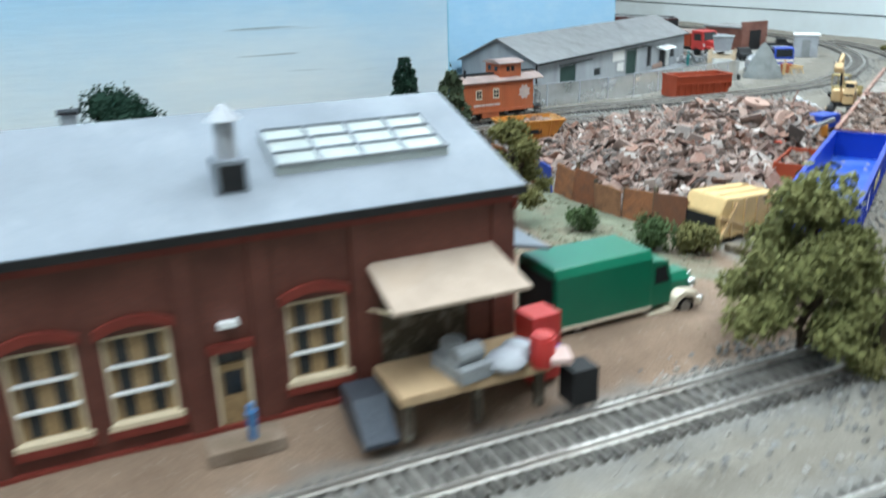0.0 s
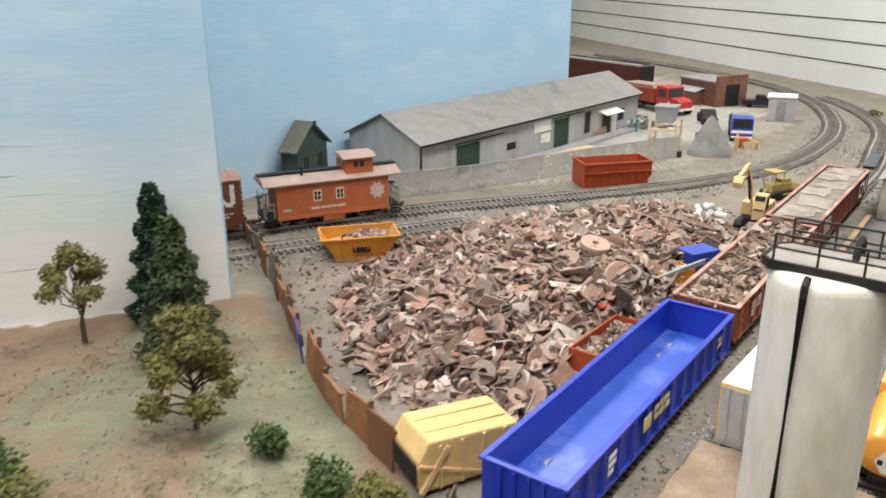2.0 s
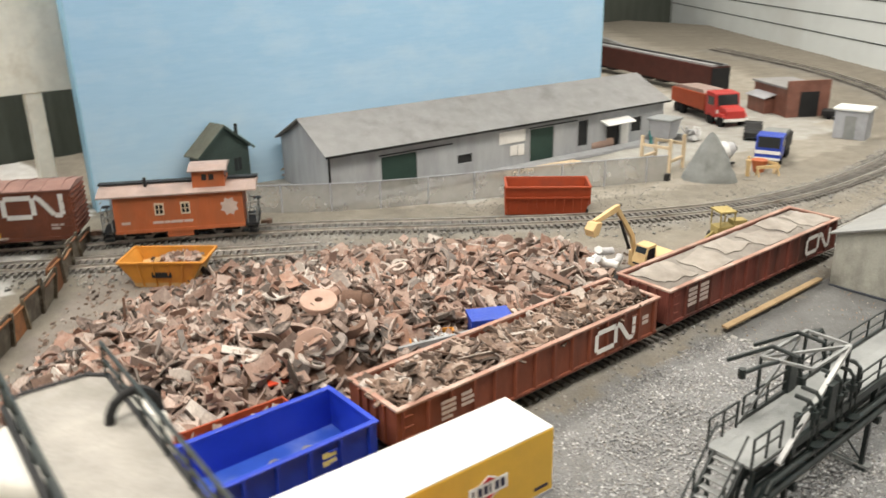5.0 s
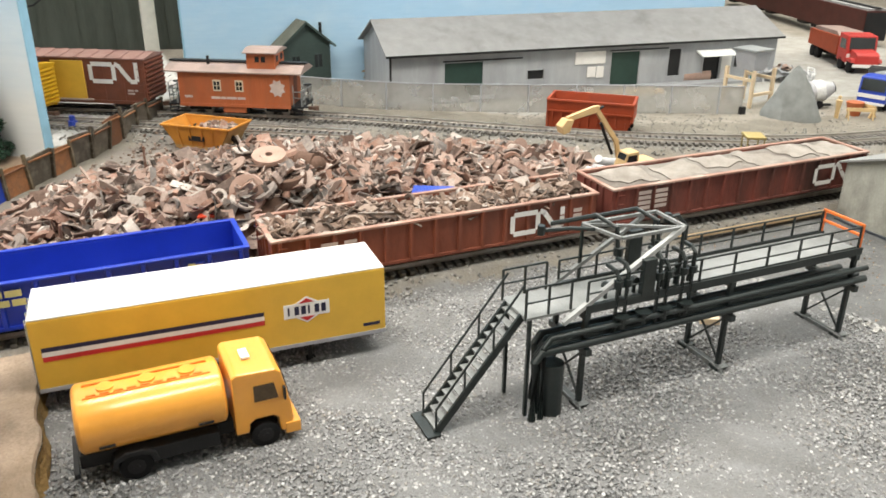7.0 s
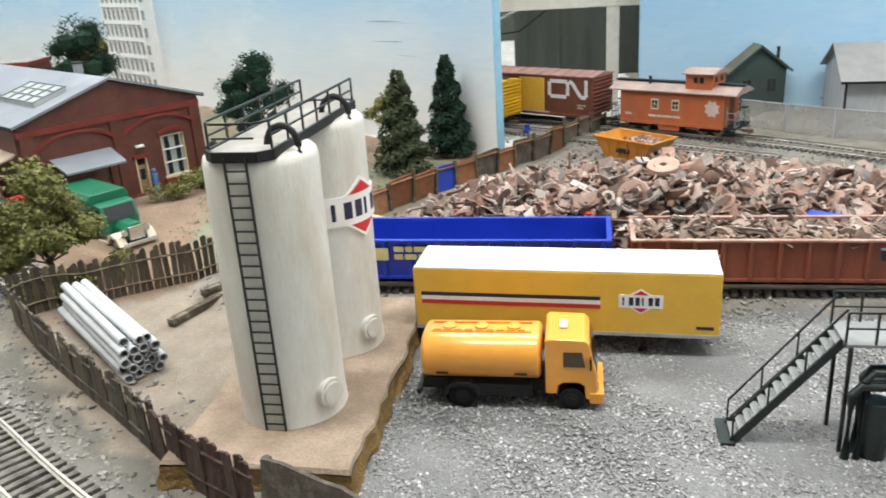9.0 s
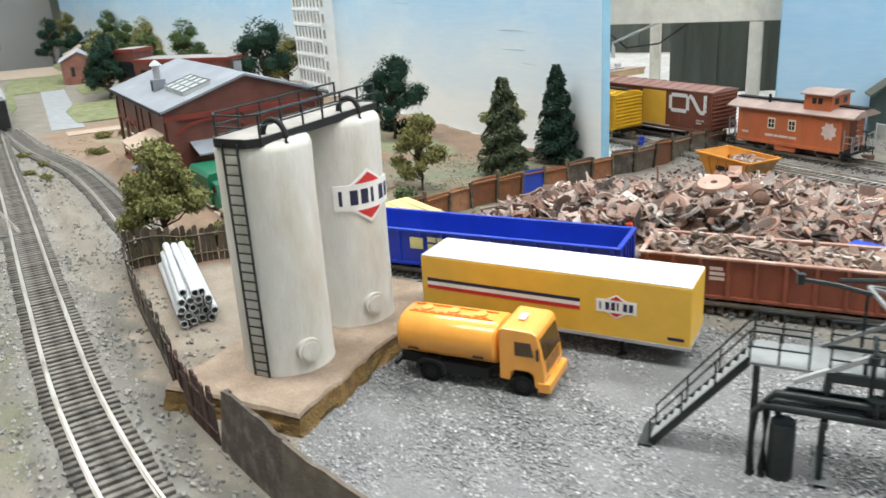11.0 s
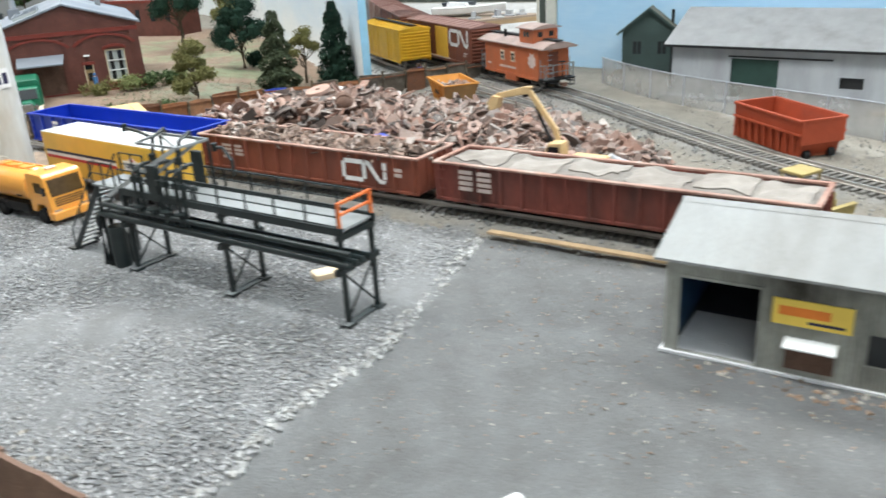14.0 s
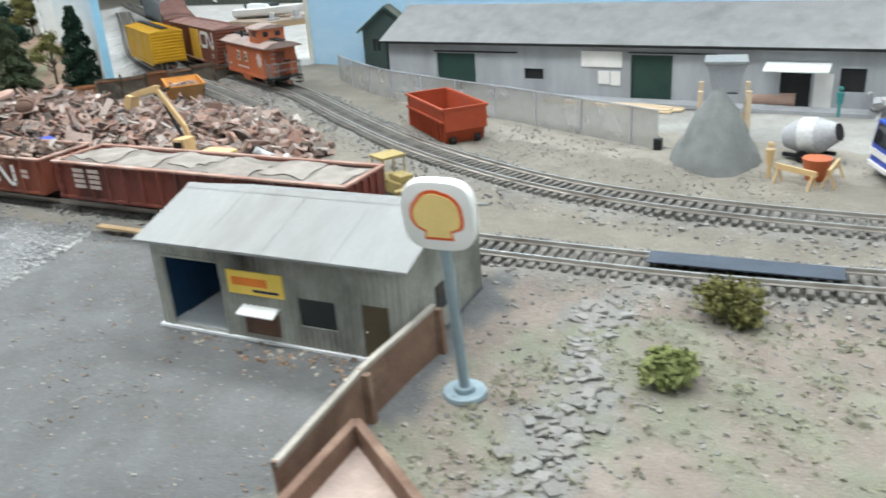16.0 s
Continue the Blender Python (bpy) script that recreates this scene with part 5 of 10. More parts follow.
def tank_walkway():
    th = thing("tank_walkway", 19.3, 61.35, 10.88, 178.2, "grey deck with dark railings across both tank tops", "walkway")
    oct_ = [(-4.5, -0.75), (-4.15, -1.15), (4.3, -1.15), (4.7, -0.75), (4.7, 0.75), (4.3, 1.15), (-4.15, 1.15), (-4.5, 0.75)]
    oct_ = [(-x, y) for x, y in oct_]
    part("deck", G().prism(oct_, 0.16, 0.22), "walk_deck", th, "pale worn deck")
    rim = G()
    for (ax, ay), (bx, by) in zip(oct_, oct_[1:] + oct_[:1]):
        rim.beam((ax, ay, 0.1), (bx, by, 0.1), 0.12, 0.34)
    part("edge_beam", rim, "soot", th, "black edge beam")
    sides = [[(4.1, -1.1), (-4.2, -1.1)], [(4.1, 1.1), (-4.2, 1.1)]]
    for (ax, ay), (bx, by) in sides:
        rail = G().beam((ax, ay, 1.16), (bx, by, 1.16), 0.075).beam((ax, ay, 0.7), (bx, by, 0.7), 0.065)
        hr = part("handrail", rail, "dark_steel", th, "dark handrail")
        for k in range(7):
            t = k / 6
            part("post", G().beam((ax + (bx - ax) * t, ay, 0.2), (ax + (bx - ax) * t, ay, 1.16), 0.07), "dark_steel", hr)
    end = G().beam((-4.65, -0.72, 1.16), (-4.65, 0.72, 1.16), 0.07).beam((-4.2, -1.1, 1.16), (-4.65, -0.72, 1.16), 0.07).beam((-4.2, 1.1, 1.16), (-4.65, 0.72, 1.16), 0.07)
    end.beam((-4.65, -0.72, 0.7), (-4.65, 0.72, 0.7), 0.06)
    part("end_rail", end, "dark_steel", th)
    part("support", G().box(-3.6, -0.3, 0.0, -1.8, 0.3, 0.06).box(1.4, -0.3, 0, 3.4, 0.3, 0.06), "soot", th)


tank_walkway()

# pipes stacked by the fence
PIPE = G()
PIPE.cyl((0, 0, 0), (9.0, 0, 0), 0.215, n=14, caps=False).cyl((9.0, 0, 0), (0, 0, 0), 0.165, n=14, caps=False)
for x_ in (0, 9.0):
    ring = [(x_, rr * math.cos(2 * math.pi * k / 14), rr * math.sin(2 * math.pi * k / 14)) for rr in (0.215, 0.165) for k in range(14)]
    PIPE.add(ring, [(k, (k + 1) % 14, 14 + (k + 1) % 14, 14 + k) for k in range(14)])
pipe_mesh = as_mesh("tube", PIPE, "pipe_grey", smooth=True)
first = None
for row, count in enumerate((4, 5, 4, 4, 3)):
    for k in range(count):
        ob = new("grey_tube", pipe_mesh)
        off = (k - (count - 1) / 2) * 0.44
        s = rnd.uniform(-0.25, 0.25)
        ang = 49.5 + rnd.uniform(-0.6, 0.6)
        d = V3((math.cos(radians(49.5)), math.sin(radians(49.5)), 0))
        px, py = 13.2 + d.x * s - d.y * off, 46.2 + d.y * s + d.x * off
        ob.matrix_world = pose(px * CM, py * CM, (0.23 + row * 0.385) * CM, 0, 0, ang)
        tagged(ob, "grey plastic pipe in a stack beside the fence", "pipe", "stack of grey pipes")


# ---- vehicles on the gravel lot ----
def wheel_pair(th, x, y, r, half, wdt=0.32, name="wheel", double=False):
    for sx in (-1, 1):
        o = sx * half
        w = part(name, G().cyl((o - sx * wdt, y, r), (o, y, r), r, n=22), "tyre", th, bevel=0.05, smooth=True)
        part("rim", G().cyl((o, y, r), (o + sx * 0.015, y, r), r * 0.55, n=16).cyl((o, y, r), (o + sx * 0.05, y, r), r * 0.2, n=10), "soot" if th.get("darkrims") else "wheel", w, smooth=True)


def emblem_diamond(th, x, y, z, s, face, bg="white"):
    """A white hexagon with red triangles and dark bars, along y at x."""
    e = face * 0.012
    hexa = [(-1.5, -0.5), (-0.75, -0.5), (0, -0.95), (0.75, -0.5), (1.5, -0.5), (1.5, 0.5), (0.75, 0.5), (0, 0.95), (-0.75, 0.5), (-1.5, 0.5)]
    sq = lambda pts_: [(y + a * s, z + b * s) for a, b in pts_]
    bo = part("emblem", G().prism(sq(hexa), *sorted((x, x + e)), "x"), bg, th, "white hexagonal emblem")
    part("emblem_mark", G().prism(sq([(-0.5, 0.5), (0.5, 0.5), (0, 0.82)]), *sorted((x + e, x + 2 * e)), "x").prism(sq([(-0.5, -0.5), (0.5, -0.5), (0, -0.82)]), *sorted((x + e, x + 2 * e)), "x"), "print_red", bo)
    g_ = G()
    for k in range(6):
        a = -1.25 + k * 0.44
        g_.prism(sq([(a, -0.3), (a + (0.12 if k in (0, 3) else 0.3), -0.3), (a + (0.12 if k in (0, 3) else 0.3), 0.3), (a, 0.3)]), *sorted((x + e, x + 2 * e)), "x")
    part("lettering", g_, "navy", bo)


def box_trailer():
    th = thing("semi_trailer", 14.45, 71.15, 0, -2.4, "yellow box semi-trailer with a white roof, parked on the gravel", "trailer")
    w, l, z0, z1 = 1.38, 6.45, 1.05, 3.8
    part("box_body", G().box(-w, -l, z0, w, l, z1), "yellow", th, bevel=0.06)
    part("roof_panel", G().box(-w + 0.02, -l + 0.02, z1 + 0.003, w - 0.02, l - 0.02, z1 + 0.05), "roof_white", th, "white roof sheet", bevel=0.02)
    part("lower_rail", G().box(-w - 0.02, -l - 0.01, z0 - 0.1, w + 0.02, l + 0.01, z0 + 0.06), "canopy_grey", th)
    part("rear_door", G().box(-w + 0.08, -l - 0.05, z0 + 0.08, -0.02, -l - 0.002, z1 - 0.1), "canopy_grey", th, "grey rear door leaf", bevel=0.02)
    part("rear_door", G().box(0.02, -l - 0.05, z0 + 0.08, w - 0.08, -l - 0.002, z1 - 0.1), "canopy_grey", th, "grey rear door leaf", bevel=0.02)
    for xx in (-0.9, -0.3, 0.3, 0.9):
        part("lock_rod", G().cyl((xx, -l - 0.09, z0 + 0.1), (xx, -l - 0.09, z1 - 0.12), 0.04, n=8), "chrome", th)
    for f in (1, -1):
        x = f * w
        for zz, hh, mt in ((2.55, 0.17, "navy"), (2.36, 0.19, "letter"), (2.17, 0.19, "print_red")):
            y0, y1 = (-l + 0.3, 1.6) if f > 0 else (-1.6, l - 0.3)
            part("stripe", G().box(min(x, x + f * 0.012), y0, zz, max(x, x + f * 0.012), y1, zz + hh), mt, th, {"navy": "dark blue stripe", "letter": "white stripe", "print_red": "red stripe"}[mt])
        emblem_diamond(th, x, f * 3.25, 2.55, 0.6, f)
        print_bars(th, x, f * 5.5, 1.35, [[0.7]], "navy", f, 0.14)
    bg = part("axle_frame", G().box(-0.9, -5.6, 0.75, 0.9, -2.6, 0.96), "soot", th)
    for yy in (-4.9, -3.6):
        wheel_pair(th, 0, yy, 0.5, 1.3, 0.5)
    for sx in (-0.8, 0.8):
        part("landing_leg", G().box(sx - 0.08, 3.3, 0.06, sx + 0.08, 3.46, 0.96).box(sx - 0.18, 3.2, 0.0, sx + 0.18, 3.56, 0.06), "soot", th)
    part("mud_guard", G().box(-1.25, -6.0, 0.4, -0.4, -5.95, 0.96).box(0.4, -6.0, 0.4, 1.25, -5.95, 0.96), "soot", th)


box_trailer()


def tank_lorry():
    th = thing("tank_lorry", 19.3, 69.2, 0, 1.0, "amber-yellow plastic tank lorry with black chassis", "tank lorry")
    th["darkrims"] = 1
    th.matrix_world = pose(19.3 * CM, 69.2 * CM, 0, 0, 0, 1) @ Matrix.Diagonal((1.0, 0.97, 0.915, 1.0))
    # tank body of flattened round section along y
    n, v = 28, []
    prof = [(-3.45, 0.86), (-3.38, 0.95), (-3.3, 1.0), (1.15, 1.0), (1.22, 0.95), (1.28, 0.86)]
    for y, s in prof:
        v += [(1.28 * s * (abs(math.cos(a)) ** 0.75) * (1 if math.cos(a) > 0 else -1), y, 2.16 + 1.03 * s * (abs(math.sin(a)) ** 0.8) * (1 if math.sin(a) > 0 else -1)) for a in [2 * math.pi * k / n for k in range(n)]]
    f = [(i * n + k, i * n + (k + 1) % n, (i + 1) * n + (k + 1) % n, (i + 1) * n + k) for i in range(len(prof) - 1) for k in range(n)]
    f += [tuple(range(n)), tuple(range((len(prof) - 1) * n, len(prof) * n))]
    part("tank_body", G().add(v, f), "amber", th, "amber tank body", smooth=True)
    gl = G()
    for k in range(9):
        yy = -3.0 + k * 0.42
        gl.box(0.28, yy, 3.17, 0.36, yy + 0.3, 3.22)
    gl.box(-0.35, -3.1, 3.16, -0.3, 0.9, 3.24).box(0.4, -3.1, 3.13, 0.45, 0.9, 3.2)
    part("walk_strip", gl, "sign_orange", th)
    for yy in (-2.4, -1.1, 0.2):
        part("hatch", G().cyl((0, yy, 3.1), (0, yy, 3.26), 0.28, n=16), "amber", th, smooth=True)
    for yy in (-2.6, 0.5):
        part("marker", G().box(1.26, yy - 0.25, 1.66, 1.31, yy + 0.25, 1.74), "soot", th)
    part("chassis", G().box(-0.75, -3.5, 0.62, 0.75, 3.3, 1.16).box(-1.15, -2.1, 0.55, 1.15, 0.9, 1.12), "soot", th, "black chassis", bevel=0.05)
    part("rear_mudguard", G().prism([(-2.6, 0.62), (-2.5, 1.0), (-2.15, 1.2), (-1.55, 1.2), (-1.2, 1.0), (-1.1, 0.62), (-1.25, 0.62), (-1.35, 0.9), (-1.65, 1.05), (-2.05, 1.05), (-2.35, 0.9), (-2.45, 0.62)], -1.26, 1.26, "x"), "soot", th)
    part("rear_bumper", G().box(-1.1, -3.72, 0.55, 1.1, -3.55, 0.75), "soot", th)
    cab_pts = [(1.45, 0.78), (1.9, 0.78), (1.95, 1.15), (2.15, 1.3), (2.75, 1.3), (2.95, 1.15), (3.0, 0.55), (3.42, 0.5), (3.46, 1.1), (3.4, 1.75), (3.14, 3.08), (2.95, 3.24), (1.6, 3.3), (1.45, 3.2)]
    cabp = part("cab", G().prism(cab_pts, -1.22, 1.22, "x"), "amber", th, "amber cab", bevel=0.07)
    part("windscreen", G().prism([(3.405, 1.85), (3.2, 2.88), (3.225, 2.9), (3.43, 1.85)], -1.02, 1.02, "x"), "smoked", cabp, "dark windscreen")
    for sx in (-1, 1):
        part("side_window", G().prism([(2.15, 2.05), (2.98, 2.05), (2.86, 2.72), (2.15, 2.72)], *sorted((sx * 1.221, sx * 1.24)), "x"), "smoked", cabp, "dark side window")
        part("mirror", G().box(sx * 1.24 - 0.06, 3.15, 2.0, sx * 1.24 + 0.1 * sx + 0.06, 3.22, 2.5), "soot", cabp)
        part("headlight", G().box(sx * 0.85 - 0.25, 3.44, 0.78, sx * 0.85 + 0.25, 3.5, 1.0), "chrome", cabp)
    gr = G()
    for k in range(4):
        gr.box(-0.9, 3.4, 1.2 + k * 0.14, 0.9, 3.455 - 0.012 * k, 1.28 + k * 0.14)
    part("grille", gr, "soot", cabp, "black grille")
    part("front_bumper", G().box(-1.26, 3.15, 0.38, 1.26, 3.7, 0.86), "amber", th, bevel=0.05)
    part("roof_horn", G().box(-0.3, 2.0, 3.3, 0.3, 2.3, 3.42), "white", cabp, bevel=0.03)
    wheel_pair(th, 0, -1.85, 0.54, 1.2)
    wheel_pair(th, 0, 2.45, 0.52, 1.2)
    # round emblem on the tank's rear
    bo = part("emblem", G().cyl((0, -3.46, 1.9), (0, -3.475, 1.9), 0.62, n=6), "white", th, "white emblem on the rear")
    part("lettering", G().box(-0.5, -3.49, 1.78, -0.3, -3.476, 2.02).box(-0.2, -3.49, 1.78, 0.0, -3.476, 2.02).box(0.1, -3.49, 1.78, 0.3, -3.476, 2.02), "navy", bo)


tank_lorry()

# ---- fences round the tank yard ----
def board_fence(name, line, height, mat, label, width=0.42, gap=0.02, thick=0.09, uneven=0.1, lean=3.0, rails=True, category="fence", limit=300, rail_mat=None):
    """Upright boards along a line, each its own board, with two rails behind."""
    pts_ = smooth_line(line, width + gap) if len(line) > 2 else [np.array(line[0]) + (np.array(line[1]) - np.array(line[0])) * t for t in np.arange(0, 1, (width + gap) / math.dist(*line))]
    th = thing(name, 0, 0, 0, 0, label, category)
    me = as_mesh("board", G().prism([(-width / 2, 0), (width / 2, 0), (width / 2, 0.97), (width * 0.2, 1.0), (-width / 2, 0.96)], -thick / 2, thick / 2, "y"), mat)
    for k in range(len(pts_) - 1):
        d = pts_[k + 1] - pts_[k]
        x, y = (pts_[k] + pts_[k + 1]) / 2
        h = height * (1 + rnd.uniform(-uneven, uneven))
        ob = place_piece("board", me, th, x, y, soil(x, y) - 0.1, math.degrees(math.atan2(d[1], d[0])) + rnd.uniform(-4, 4), rnd.uniform(-lean, lean), rnd.uniform(-lean, lean), (1, 1, h))
    if rails:
        for zz in (0.25, 0.75):
            part("rail", G().tube([(p[0] + 0.08, p[1] + 0.08, soil(p[0], p[1]) + height * zz) for p in pts_], 0.06, 4), rail_mat or mat, th)
    return th


board_fence("picket_fence", [(14.2, 43.0), (11.9, 45.8), (9.8, 48.4), (7.9, 51.4), (6.6, 54.2)], 2.5, "fence_brown", "weathered brown plank fence behind the tanks", 0.3, 0.05)
board_fence("board_fence", [(14.2, 43.0), (18.0, 47.6), (21.9, 53.0), (24.6, 56.6)], 2.3, "fence_dark", "dark board fence along the curved track", 0.5, 0.0, uneven=0.06)
board_fence("board_fence", [(24.6, 56.6), (26.2, 58.8), (28.0, 62.2)], 2.4, "fence_maroon", "maroon board fence along the curved track", 0.42, 0.0, uneven=0.05)


def panel_fence(name, line, height, mat, label, step=6.0, lean=(0, 0), top=None):
    """Long sheets set end to end along a line."""
    pts_ = smooth_line(line, step)
    pts_ = list(pts_) + [np.array(line[-1], float)]
    th = thing(name, 0, 0, 0, 0, label, "fence")
    for a, b in zip(pts_, pts_[1:]):
        d = b - a
        if np.hypot(*d) < 0.5:
            continue
        m = Matrix.Translation((a[0], a[1], 0)) @ Matrix.Rotation(math.atan2(d[1], d[0]) + rnd.uniform(-0.02, 0.02), 4, "Z") @ Matrix.Rotation(radians(rnd.uniform(*lean)), 4, "X")
        ln = float(np.hypot(*d)) + 0.05
        n_ = max(2, int(ln / 0.8))
        up = [(ln * k / n_, height * (1 + rnd.uniform(-0.05, 0.05))) for k in range(n_, -1, -1)]
        panel = part("panel", G().prism([(0, -0.1), (ln, -0.1)] + up, -0.08, 0.08, "y", m), mat, th)
        if top:
            part("top_strip", G().beam(m @ V3((0, 0, height)), m @ V3((ln, 0, height)), 0.2, 0.14), top, th)
        part("post", G().box(-0.12, 0.08, -0.1, 0.12, 0.3, height * 0.95, m), mat, th)
    return th


panel_fence("board_fence", [(28.0, 62.2), (30.0, 66.4), (31.8, 70.6), (33.5, 76.0), (34.6, 81.4), (35.2, 86.4)], 2.5, "fence_dark", "low dark timber fence curving beside the track", 5.0, (-8, 4))
panel_fence("board_fence", [(35.7, 86.6), (36.1, 90.4), (36.3, 94.4), (36.2, 99.0)], 2.4, "fence_tan", "reddish-brown fence panels beside the track", 4.2, (-5, 5))
panel_fence("board_fence", [(17.2, 118.6), (20.3, 118.4), (23.4, 118.5), (26.4, 118.7)], 1.75, "fence_tan", "brown painted fence strip beside the paved lot", 4.6, (-4, 4), "fence_top")

# ---- loading rack on the gravel lot ----
def loading_rack():
    th = thing("loading_rack", 21.6, 89.35, 0, 0.0, "dark steel tank-car loading rack with stairs, pipes and railings", "loading rack")
    S = "dark_steel"
    zd = 4.0
    y0, y1 = -6.7, 6.6
    for yb in (-6.6, 0.0, 6.6):
        bent = part("bent", G().beam((-0.95, yb, 0.1), (-0.95, yb, zd - 0.2), 0.17).beam((0.95, yb, 0.1), (0.95, yb, zd - 0.2), 0.17), S, th, "braced steel bent")
        part("brace", G().beam((-0.95, yb, 0.3), (0.95, yb, 2.3), 0.07).beam((0.95, yb, 0.3), (-0.95, yb, 2.3), 0.07), S, bent)
        part("foot_pad", G().box(-1.2, yb - 0.25, 0.0, -0.7, yb + 0.25, 0.16).box(0.7, yb - 0.25, 0, 1.2, yb + 0.25, 0.16).box(-1.0, yb - 0.14, 0.02, 1.0, yb + 0.14, 0.13), S, bent, bevel=0.03)
        part("foot_skid", G().prism([(-1.35, 0.0), (1.45, 0.0), (1.45, 0.05), (1.3, 0.2), (-1.2, 0.2), (-1.35, 0.05)], yb - 0.2, yb - 0.141, "y").box(0.95, yb - 0.26, 0.161, 1.3, yb + 0.26, 0.2), "skid_grey", bent, "scuffed grey skid")
        part("cross_beam", G().box(-1.25, yb - 0.12, 2.3, 1.35, yb + 0.12, 2.55).box(-1.1, yb - 0.12, zd - 0.35, 1.1, yb + 0.12, zd - 0.12), S, bent)
    for sx in (-1, 1):
        part("deck_beam", G().box(sx * 1.0 - 0.08, y0, zd - 0.12, sx * 1.0 + 0.08, y1 + 0.2, zd + 0.2), S, th)
    part("deck", G().box(-0.92, y0, zd + 0.02, 0.92, y1 + 0.1, zd + 0.1), "deck_grey", th, "light grey deck plate")
    part("kick_plate", G().box(0.94, -3.2, zd + 0.1, 0.99, y1 + 0.1, zd + 0.24).box(-0.99, y0, zd + 0.1, -0.94, y1 + 0.1, zd + 0.24), S, th)
    # pipes under the deck
    for k, (xx, zz) in enumerate(((0.35, 2.75), (0.75, 2.75), (1.15, 2.75), (-0.1, 2.72), (1.15, 3.25))):
        r = 0.16 if k != 4 else 0.12
        end = y0 - 1.3 - 0.35 * (k % 3)
        low = [(xx, y1 + 0.6, zz), (xx, y0 - 0.4, zz), (xx, end + 0.25, zz), (xx, end, zz - 0.3), (xx, end, 0.02)]
        part("pipe", G().tube(low, r, 10), S, th, "dark pipe that bends down to the ground", smooth=True)
    part("pump", G().cyl((0.9, y0 - 1.1, 0.0), (0.9, y0 - 1.1, 2.1), 0.42, n=14).cyl((0.4, y0 - 1.25, 0.0), (0.4, y0 - 1.25, 1.6), 0.3, n=12), S, th, smooth=True)
    for k in range(4):
        part("valve", G().cyl((1.15, -5.2 + k * 0.95, 3.05), (1.15, -5.2 + k * 0.95, 3.5), 0.13, n=8).cyl((1.15, -5.2 + k * 0.95, 3.5), (1.15, -5.2 + k * 0.95, 3.56), 0.3, n=10), S, th)
    # upright feed pipes with valves
    for k, yy in enumerate((-5.4, -5.0, -3.6, -3.2, -2.5, -2.1)):
        part("feed_pipe", G().tube([(1.05, yy, 2.8), (1.05, yy, 5.0 + 0.25 * (k % 3)), (0.85, yy, 5.25 + 0.2 * (k % 3)), (0.3, yy, 5.25 + 0.2 * (k % 3))], 0.085, 7).cyl((1.05, yy, 4.7), (1.05, yy, 4.95), 0.17, n=8), S, th)
    part("control_cabinet", G().box(0.85, -4.35, zd + 0.1, 1.1, -3.8, 5.55), S, th, "flat dark control cabinet", bevel=0.03)
    part("control_cabinet", G().box(-1.1, -3.6, zd + 0.1, -0.85, -3.0, 5.8), S, th, "flat dark control cabinet", bevel=0.03)
    # gantry frame with slanting arms over the pipes
    for yy in (-5.7, -2.4):
        part("gantry_post", G().beam((-1.0, yy, zd), (-1.0, yy, 6.4), 0.1), S, th)
    fr = G()
    fr.beam((-1.0, -5.7, 6.4), (-1.0, -2.4, 6.4), 0.12).beam((0.7, -5.2, 6.4), (0.7, -2.4, 6.4), 0.11)
    fr.beam((-1.0, -5.7, 6.4), (0.7, -5.2, 6.4), 0.11).beam((-1.0, -2.4, 6.4), (0.7, -2.4, 6.4), 0.11).beam((-1.0, -5.7, 6.38), (0.7, -2.4, 6.38), 0.1)
    part("gantry", fr, "worn_rail", th, "scuffed grey gantry frame")
    part("gantry_arm", G().beam((0.7, -2.5, 6.4), (1.05, -7.6, 3.7), 0.17), "arm_grey", th, "long slanting bright grey arm")
    part("gantry_arm", G().beam((-1.0, -3.0, 6.3), (-1.0, -6.9, 4.1), 0.14), "worn_rail", th, "slanting grey arm")
    part("gantry_post", G().beam((0.7, -2.45, zd), (0.7, -2.45, 6.4), 0.1), S, th)
    for yy in (-4.9, -3.1):
        part("loading_arm", G().tube([(0.2, yy, 5.5), (0.0, yy, 6.5), (-0.9, yy - 0.3, 6.7), (-1.9, yy - 1.6, 6.2)], 0.09, 7).cyl((0.2, yy, 5.5), (0.2, yy, 5.8), 0.18, n=8), S, th)
    part("loading_arm", G().tube([(-0.4, -5.6, 6.4), (-0.5, -6.6, 6.55), (-0.6, -7.7, 6.6)], 0.08, 7).cyl((-0.6, -7.7, 6.45), (-0.6, -7.7, 6.8), 0.14, n=8), S, th)
    part("loading_arm", G().tube([(-0.9, -1.9, 6.1), (-0.9, -1.4, 6.15), (-0.9, -0.9, 5.6), (-0.9, -0.9, 4.9)], 0.08, 7).cyl((-0.9, -1.9, 5.95), (-0.9, -1.9, 6.3), 0.14, n=8), S, th)
    # small valves and unions along the deck edge
    for k in range(7):
        yy = -5.6 + 0.62 * k
        part("valve", G().cyl((0.62, yy, zd + 0.1), (0.62, yy, zd + 0.75 + 0.2 * (k % 2)), 0.07, n=7).cyl((0.5, yy, zd + 0.6), (0.74, yy, zd + 0.6), 0.15, n=9), S, th)
    # railings
    for sx, ya in ((1, -6.6), (-1, -6.6)):
        hr = part("handrail", G().beam((sx * 0.98, ya, zd + 1.1), (sx * 0.98, y1, zd + 1.1), 0.06).beam((sx * 0.98, ya, zd + 0.62), (sx * 0.98, y1, zd + 0.62), 0.05), S, th)
        for k in range(9):
            yy = ya + (y1 - ya) * k / 8
            part("post", G().beam((sx * 0.98, yy, zd), (sx * 0.98, yy, zd + 1.1), 0.07), S, hr)
